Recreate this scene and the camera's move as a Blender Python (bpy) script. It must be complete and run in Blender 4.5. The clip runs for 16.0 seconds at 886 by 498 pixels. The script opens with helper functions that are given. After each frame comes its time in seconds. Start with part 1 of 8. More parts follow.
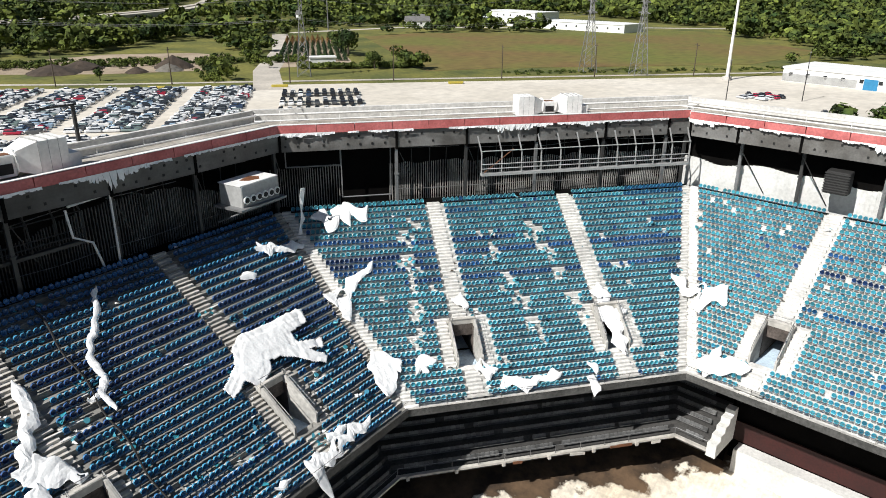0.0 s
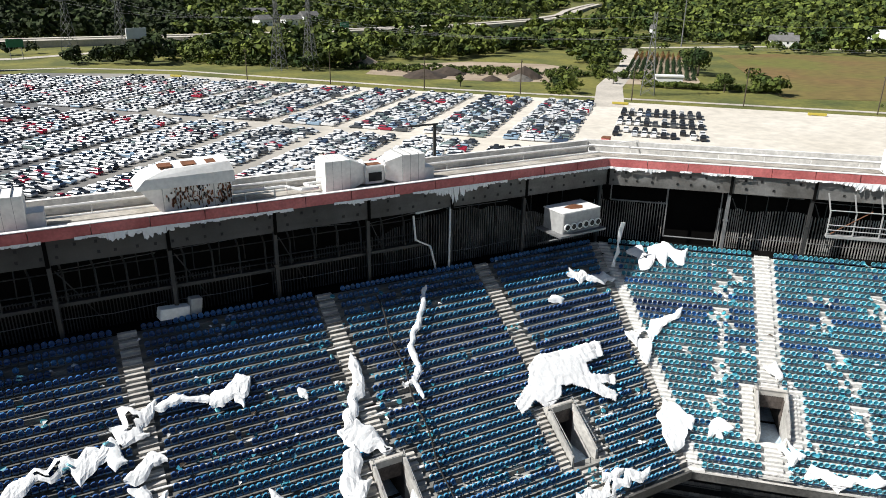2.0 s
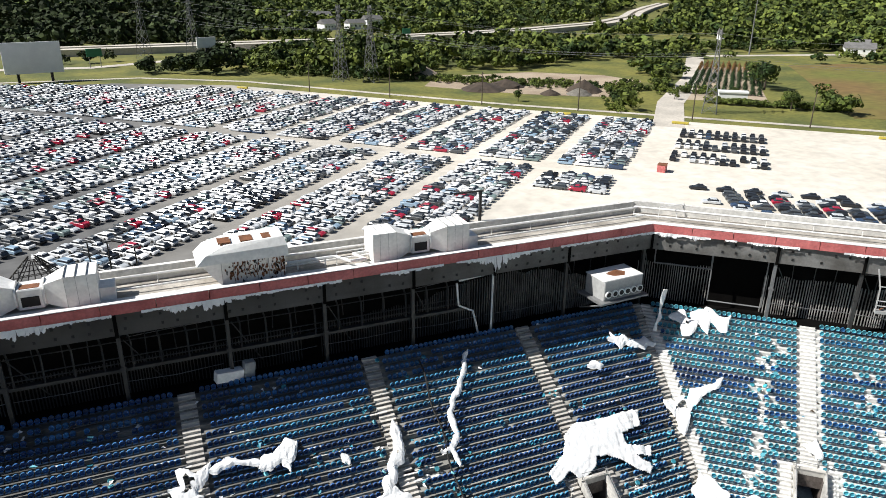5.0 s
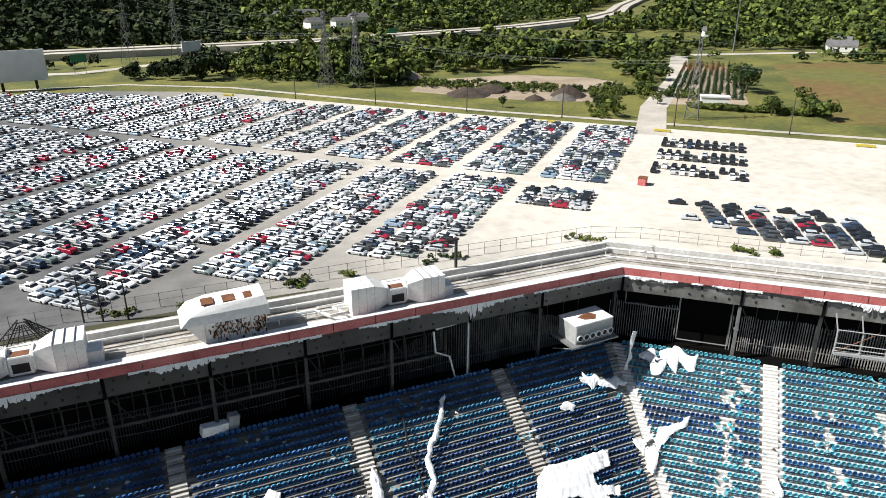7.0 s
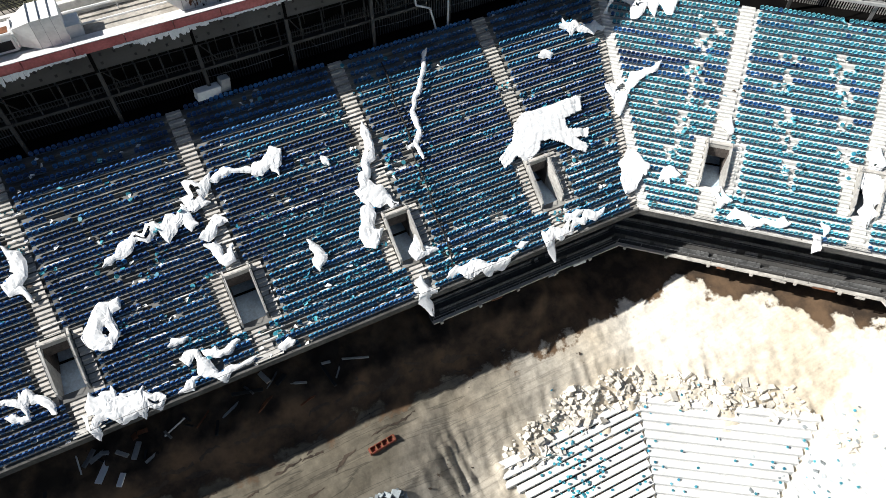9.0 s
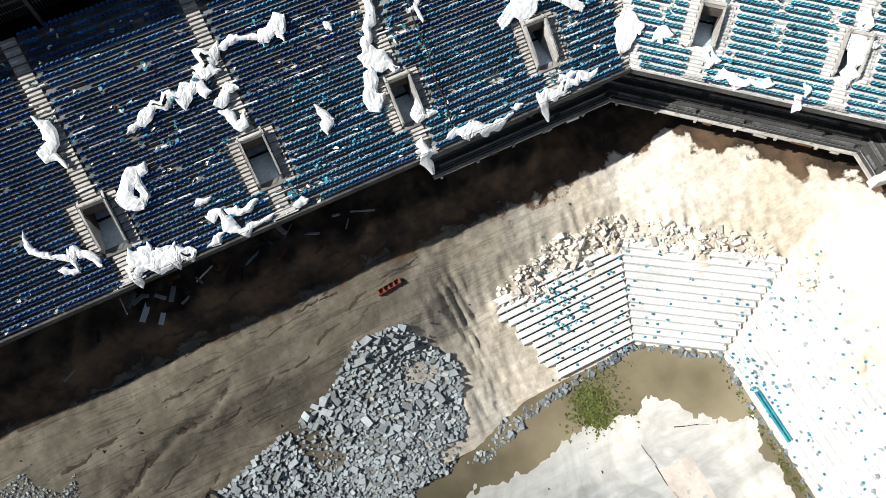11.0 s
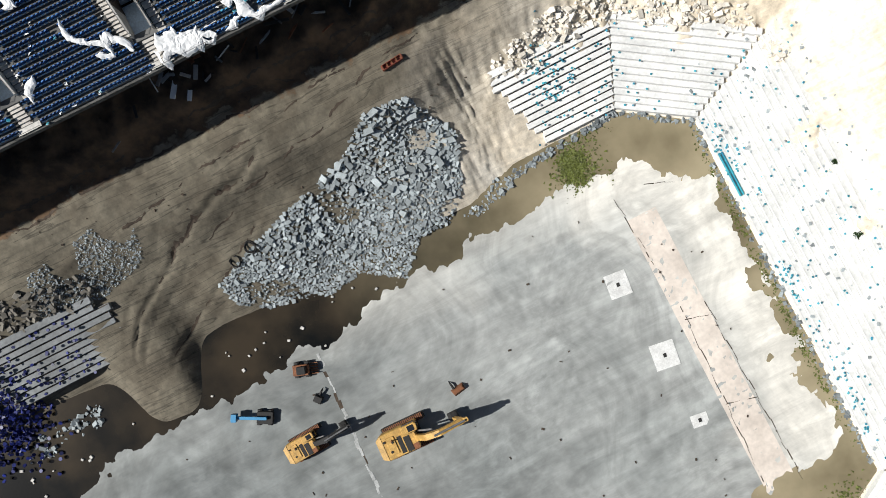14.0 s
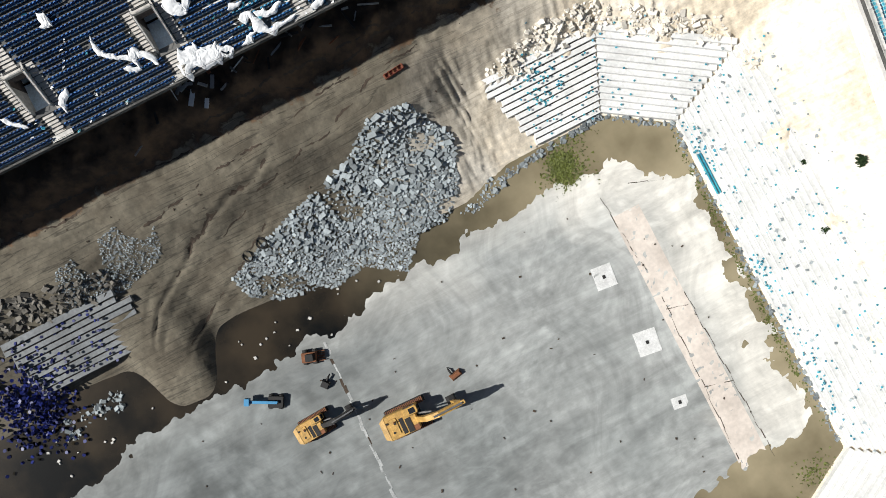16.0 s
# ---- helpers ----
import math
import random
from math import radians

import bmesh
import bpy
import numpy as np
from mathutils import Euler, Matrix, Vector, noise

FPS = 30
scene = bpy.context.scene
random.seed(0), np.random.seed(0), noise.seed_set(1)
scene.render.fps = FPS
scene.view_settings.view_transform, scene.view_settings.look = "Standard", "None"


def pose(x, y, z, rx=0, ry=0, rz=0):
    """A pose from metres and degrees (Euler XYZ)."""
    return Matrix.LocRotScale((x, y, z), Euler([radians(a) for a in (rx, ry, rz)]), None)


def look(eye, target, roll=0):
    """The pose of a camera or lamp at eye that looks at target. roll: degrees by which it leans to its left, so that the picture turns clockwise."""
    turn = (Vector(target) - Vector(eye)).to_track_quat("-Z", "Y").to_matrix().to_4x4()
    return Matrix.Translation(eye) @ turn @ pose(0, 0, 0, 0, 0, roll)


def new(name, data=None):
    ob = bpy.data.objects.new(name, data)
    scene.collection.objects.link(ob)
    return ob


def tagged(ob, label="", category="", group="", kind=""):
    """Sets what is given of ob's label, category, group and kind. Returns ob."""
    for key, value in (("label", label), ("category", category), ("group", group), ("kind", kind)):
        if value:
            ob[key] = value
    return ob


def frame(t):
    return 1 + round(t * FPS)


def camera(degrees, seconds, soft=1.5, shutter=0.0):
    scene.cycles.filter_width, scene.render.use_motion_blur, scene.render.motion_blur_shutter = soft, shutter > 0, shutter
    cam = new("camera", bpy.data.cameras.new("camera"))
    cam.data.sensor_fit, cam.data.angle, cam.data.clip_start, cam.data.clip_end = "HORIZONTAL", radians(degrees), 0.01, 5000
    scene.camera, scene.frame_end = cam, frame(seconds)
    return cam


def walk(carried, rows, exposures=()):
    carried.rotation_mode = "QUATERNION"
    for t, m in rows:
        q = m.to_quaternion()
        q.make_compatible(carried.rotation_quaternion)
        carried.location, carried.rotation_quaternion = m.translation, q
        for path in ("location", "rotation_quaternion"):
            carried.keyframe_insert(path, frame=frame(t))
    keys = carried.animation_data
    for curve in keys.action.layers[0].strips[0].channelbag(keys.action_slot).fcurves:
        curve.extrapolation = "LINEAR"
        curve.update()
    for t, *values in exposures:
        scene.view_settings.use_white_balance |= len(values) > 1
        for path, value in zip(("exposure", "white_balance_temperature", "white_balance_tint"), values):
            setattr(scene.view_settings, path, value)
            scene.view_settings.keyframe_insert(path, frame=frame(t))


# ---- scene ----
cam = camera(64.9, 16.0, soft=0.9)
UNIT = 1.2  # metres to one unit of the plan that follows; the whole place is brought to metres at the end
PATH = [
    (0, pose(0.04, 0.35, 55.90, 68.72, -0.37, -55.01)),
    (0.5, pose(-0.12, 0.19, 56.35, 68.86, -0.48, -46.60)),
    (1, pose(-0.17, 0.13, 56.87, 69.03, -0.49, -40.22)),
    (1.5, pose(-0.18, 0.08, 57.46, 69.14, -0.56, -34.00)),
    (2, pose(-0.16, 0.09, 58.06, 69.24, -0.66, -27.82)),
    (2.5, pose(-0.11, 0.09, 58.62, 69.32, -0.73, -22.03)),
    (3, pose(0.00, 0.00, 59.10, 69.21, -0.61, -21.79)),
    (3.5, pose(0.10, 0.00, 59.95, 69.15, -0.52, -22.06)),
    (4, pose(0.24, 0.01, 61.23, 69.10, -0.38, -22.34)),
    (4.2, pose(0.32, -0.01, 61.78, 69.02, -0.38, -22.52)),
    (6.3, pose(1.88, -0.60, 68.23, 68.94, -0.34, -23.46)),
    (6.5, pose(1.92, -0.67, 68.72, 69.62, -0.17, -23.64)),
    (7, pose(1.91, -0.87, 69.82, 68.22, -0.09, -23.88)),
    (7.1, pose(1.88, -0.90, 70.02, 66.14, 0.16, -24.10)),
    (7.2, pose(1.86, -0.93, 70.22, 62.66, -0.02, -24.08)),
    (7.3, pose(1.83, -0.94, 70.42, 59.06, 0.07, -24.44)),
    (7.4, pose(1.81, -0.93, 70.63, 55.48, 0.20, -24.64)),
    (7.5, pose(1.80, -0.91, 70.84, 52.11, 0.36, -25.09)),
    (8, pose(1.80, -0.57, 72.01, 44.47, 0.38, -25.83)),
    (8.5, pose(1.78, -0.36, 73.51, 41.22, 0.06, -26.10)),
    (9, pose(1.79, -0.19, 75.01, 36.24, 0.01, -26.21)),
    (9.2, pose(1.80, -0.14, 75.62, 34.49, -0.02, -26.18)),
    (11.3, pose(2.02, -0.33, 81.98, 20.03, 0.26, -26.44)),
    (11.5, pose(2.03, -0.37, 82.61, 18.69, 0.26, -26.54)),
    (12, pose(2.04, -0.46, 84.21, 15.27, 0.30, -26.64)),
    (12.5, pose(2.02, -0.55, 85.89, 11.89, 0.32, -26.79)),
    (13, pose(1.97, -0.63, 87.56, 8.48, 0.32, -26.87)),
    (13.5, pose(1.88, -0.69, 89.17, 5.06, 0.30, -26.90)),
    (14, pose(1.77, -0.74, 90.66, 2.03, 0.25, -26.90)),
    (14.5, pose(1.66, -0.72, 92.27, 2.06, 0.10, -26.99)),
    (15, pose(1.57, -0.66, 93.93, 1.92, -0.01, -27.02)),
    (15.5, pose(1.49, -0.58, 95.55, 1.47, -0.10, -27.06)),
    (16, pose(1.44, -0.51, 97.19, 1.46, -0.16, -27.10)),
]
walk(cam, [(t, Matrix.Translation(m.translation * (UNIT - 1)) @ m) for t, m in PATH], [(0, 0.32), (1.5, 0.46), (4.0, 0.58), (7.0, 0.6), (9.0, 0.58), (11.5, 0.4), (16, 0.32)])

# ---- light ----
SUN = Vector((-0.695, 0.188, 0.695)).normalized()
world = bpy.data.worlds.new("sky")
world.use_nodes = True
scene.world = world
sky = world.node_tree.nodes.new("ShaderNodeTexSky")
sky.sky_type, sky.sun_disc = "NISHITA", False
sky.sun_elevation = math.asin(SUN.z)
sky.sun_rotation = math.atan2(SUN.x, SUN.y)
world.node_tree.links.new(sky.outputs[0], world.node_tree.nodes["Background"].inputs[0])
world.node_tree.nodes["Background"].inputs[1].default_value = 0.042
sun = new("sun", bpy.data.lights.new("sun", "SUN"))
sun.data.energy, sun.data.angle, sun.data.color = 5.0, radians(0.53), (0.985, 0.972, 0.94)
sun.matrix_world = look((0, 0, 200), Vector((0, 0, 200)) - SUN)


# ---- materials ----
def spot(nodes, link):
    """Position in plan units."""
    g, s = nodes.new("ShaderNodeNewGeometry"), nodes.new("ShaderNodeVectorMath")
    s.operation = "SCALE"
    s.inputs["Scale"].default_value = 1 / UNIT
    link(g.outputs["Position"], s.inputs[0])
    return s.outputs[0]


def mat(name, col, rough=0.8, metal=0.0, var=0.25, scale=1.0, col2=None, fine=12.0, bump=0.0, island=0.0, each=0.0, spec=0.5):
    """A surface with stains at one scale and grain at a finer one; island and each vary the pieces."""
    m = bpy.data.materials.new(name)
    m.use_nodes = True
    nt, nodes = m.node_tree, m.node_tree.nodes
    bsdf = nodes["Principled BSDF"]
    link = nt.links.new
    geo = nodes.new("ShaderNodeNewGeometry")
    place = spot(nodes, link)
    big, small = nodes.new("ShaderNodeTexNoise"), nodes.new("ShaderNodeTexNoise")
    big.inputs["Scale"].default_value, big.inputs["Detail"].default_value = scale, 6
    small.inputs["Scale"].default_value, small.inputs["Detail"].default_value = scale * fine, 4
    link(place, big.inputs["Vector"])
    link(place, small.inputs["Vector"])
    ramp = nodes.new("ShaderNodeValToRGB")
    ramp.color_ramp.elements[0].position, ramp.color_ramp.elements[1].position = 0.36, 0.64
    dark = col2 or tuple(c * (1 - var) for c in col)
    ramp.color_ramp.elements[0].color, ramp.color_ramp.elements[1].color = (*dark, 1), (*col, 1)
    link(big.outputs[0], ramp.inputs[0])
    grain = nodes.new("ShaderNodeMapRange")
    grain.inputs[1].default_value, grain.inputs[2].default_value = 0.3, 0.7
    grain.inputs[3].default_value, grain.inputs[4].default_value = 1 - var * 0.7, 1 + var * 0.4
    link(small.outputs[0], grain.inputs[0])
    last = grain.outputs[0]
    for source, amount in ((geo.outputs["Random Per Island"], island), (None, each)):
        if amount:
            if source is None:
                source = nodes.new("ShaderNodeObjectInfo").outputs["Random"]
            span = nodes.new("ShaderNodeMapRange")
            span.inputs[3].default_value, span.inputs[4].default_value = 1 - amount, 1 + amount
            link(source, span.inputs[0])
            times = nodes.new("ShaderNodeMath")
            times.operation = "MULTIPLY"
            link(last, times.inputs[0])
            link(span.outputs[0], times.inputs[1])
            last = times.outputs[0]
    mix = nodes.new("ShaderNodeVectorMath")
    mix.operation = "SCALE"
    link(ramp.outputs[0], mix.inputs[0])
    link(last, mix.inputs["Scale"])
    link(mix.outputs[0], bsdf.inputs["Base Color"])
    bsdf.inputs["Roughness"].default_value, bsdf.inputs["Metallic"].default_value = rough, metal
    bsdf.inputs["Specular IOR Level"].default_value = spec
    if bump:
        b = nodes.new("ShaderNodeBump")
        b.inputs["Strength"].default_value, b.inputs["Distance"].default_value = 0.7, bump
        link(small.outputs[0], b.inputs["Height"])
        link(b.outputs[0], bsdf.inputs["Normal"])
    return m


def soils(name, a, a2, b, b2, x0, x1, bump, scale=0.09, rough=0.95, slant=0.0):
    """Two tones that merge unevenly from west to east, each with its stains and tracks; the darker west also paints the
    light's falloff.
    """
    m = mat(name, b, rough, var=0.22, scale=scale, col2=b2, fine=14, bump=bump)
    nodes, link = m.node_tree.nodes, m.node_tree.links.new
    bsdf = nodes["Principled BSDF"]
    pale = bsdf.inputs["Base Color"].links[0].from_socket
    place = spot(nodes, link)
    cut, wob, ramp = nodes.new("ShaderNodeSeparateXYZ"), nodes.new("ShaderNodeTexNoise"), nodes.new("ShaderNodeValToRGB")
    wob.inputs["Scale"].default_value, wob.inputs["Detail"].default_value = 0.07, 5
    link(place, cut.inputs[0])
    link(place, wob.inputs["Vector"])
    stain, span, push, mix = nodes.new("ShaderNodeTexNoise"), nodes.new("ShaderNodeMapRange"), nodes.new("ShaderNodeMath"), nodes.new("ShaderNodeMix")
    stain.inputs["Scale"].default_value, stain.inputs["Detail"].default_value = 0.25, 7
    link(place, stain.inputs["Vector"])
    ramp.color_ramp.elements[0].position, ramp.color_ramp.elements[1].position = 0.35, 0.65
    ramp.color_ramp.elements[0].color, ramp.color_ramp.elements[1].color = (*a2, 1), (*a, 1)
    link(stain.outputs[0], ramp.inputs[0])
    push.operation = "MULTIPLY_ADD"
    push.inputs[1].default_value = 30.0
    lean_ = nodes.new("ShaderNodeMath")
    lean_.operation = "MULTIPLY_ADD"
    lean_.inputs[1].default_value = -slant
    link(cut.outputs[1], lean_.inputs[0])
    link(cut.outputs[0], lean_.inputs[2])
    link(wob.outputs[0], push.inputs[0])
    link(lean_.outputs[0], push.inputs[2])
    span.inputs[1].default_value, span.inputs[2].default_value = x0 + 15, x1 + 15
    link(push.outputs[0], span.inputs[0])
    mix.data_type = "RGBA"
    link(span.outputs[0], mix.inputs[0])
    link(ramp.outputs[0], mix.inputs[6])
    link(pale, mix.inputs[7])
    # tyre tracks drawn out along the haul road
    turn, lines, band_, dim = nodes.new("ShaderNodeMapping"), nodes.new("ShaderNodeTexNoise"), nodes.new("ShaderNodeMapRange"), nodes.new("ShaderNodeVectorMath")
    turn.inputs["Rotation"].default_value = (0, 0, radians(-25))
    turn.inputs["Scale"].default_value = (0.035, 1.3, 0.0) if bump else (0.05, 0.22, 1.0)
    lines.inputs["Scale"].default_value, lines.inputs["Detail"].default_value = 1.0, 4
    link(place, turn.inputs["Vector"])
    link(turn.outputs[0], lines.inputs["Vector"])
    link(lines.outputs[0], band_.inputs[0])
    band_.inputs[1].default_value, band_.inputs[2].default_value = 0.34, 0.6
    band_.inputs[3].default_value, band_.inputs[4].default_value = (0.93, 1.03) if bump else (0.96, 1.02) if scale < 0.04 else (0.84, 1.07)
    dim.operation = "SCALE"
    link(mix.outputs[2], dim.inputs[0])
    link(band_.outputs[0], dim.inputs["Scale"])
    link(dim.outputs[0], bsdf.inputs["Base Color"])
    if bump:
        comb, hair, reach, fine_ = nodes.new("ShaderNodeMapping"), nodes.new("ShaderNodeTexNoise"), nodes.new("ShaderNodeMapRange"), nodes.new("ShaderNodeVectorMath")
        comb.inputs["Rotation"].default_value, comb.inputs["Scale"].default_value = (0, 0, radians(-31)), (0.05, 3.4, 0.0)
        hair.inputs["Scale"].default_value, hair.inputs["Detail"].default_value, hair.inputs["Distortion"].default_value = 1.0, 5, 0.25
        link(place, comb.inputs["Vector"])
        link(comb.outputs[0], hair.inputs["Vector"])
        link(hair.outputs[0], reach.inputs[0])
        reach.inputs[1].default_value, reach.inputs[2].default_value = 0.36, 0.58
        reach.inputs[3].default_value, reach.inputs[4].default_value = 0.93, 1.02
        fine_.operation = "SCALE"
        link(dim.outputs[0], fine_.inputs[0])
        link(reach.outputs[0], fine_.inputs["Scale"])
        # thin dark wheel lines and cracks
        lane, thin, groove, inked = nodes.new("ShaderNodeMapping"), nodes.new("ShaderNodeTexNoise"), nodes.new("ShaderNodeValToRGB"), nodes.new("ShaderNodeMix")
        lane.inputs["Rotation"].default_value, lane.inputs["Scale"].default_value = (0, 0, radians(-27)), (0.03, 0.42, 0.0)
        thin.inputs["Scale"].default_value, thin.inputs["Detail"].default_value, thin.inputs["Distortion"].default_value = 1.0, 7, 0.2
        link(place, lane.inputs["Vector"])
        link(lane.outputs[0], thin.inputs["Vector"])
        for n, (at_, v) in enumerate(((0.0, 1.0), (0.418, 1.0), (0.43, 0.42), (0.437, 1.06), (0.51, 1.0), (0.522, 0.48), (0.529, 1.06), (0.598, 0.98), (0.61, 0.45), (0.618, 1.05))):
            e = groove.color_ramp.elements[n] if n < 2 else groove.color_ramp.elements.new(at_)
            e.position, e.color = at_, (v, v * 0.98, v * 0.95, 1)
        link(thin.outputs[0], groove.inputs[0])
        inked.data_type, inked.blend_type = "RGBA", "MULTIPLY"
        # only on the driven, western part
        rest_ = nodes.new("ShaderNodeMath")
        rest_.operation = "SUBTRACT"
        rest_.inputs[0].default_value = 1.0
        link(span.outputs[0], rest_.inputs[1])
        link(rest_.outputs[0], inked.inputs[0])
        grit, gain, speck = nodes.new("ShaderNodeTexNoise"), nodes.new("ShaderNodeMapRange"), nodes.new("ShaderNodeVectorMath")
        grit.inputs["Scale"].default_value, grit.inputs["Detail"].default_value, grit.inputs["Roughness"].default_value = 1.1, 9, 0.72
        link(place, grit.inputs["Vector"])
        link(grit.outputs[0], gain.inputs[0])
        gain.inputs[1].default_value, gain.inputs[2].default_value = 0.34, 0.64
        gain.inputs[3].default_value, gain.inputs[4].default_value = 0.74, 1.14
        speck.operation = "SCALE"
        link(fine_.outputs[0], speck.inputs[0])
        link(gain.outputs[0], speck.inputs["Scale"])
        link(speck.outputs[0], inked.inputs[6])
        link(groove.outputs[0], inked.inputs[7])
        link(inked.outputs[2], bsdf.inputs["Base Color"])
    return m


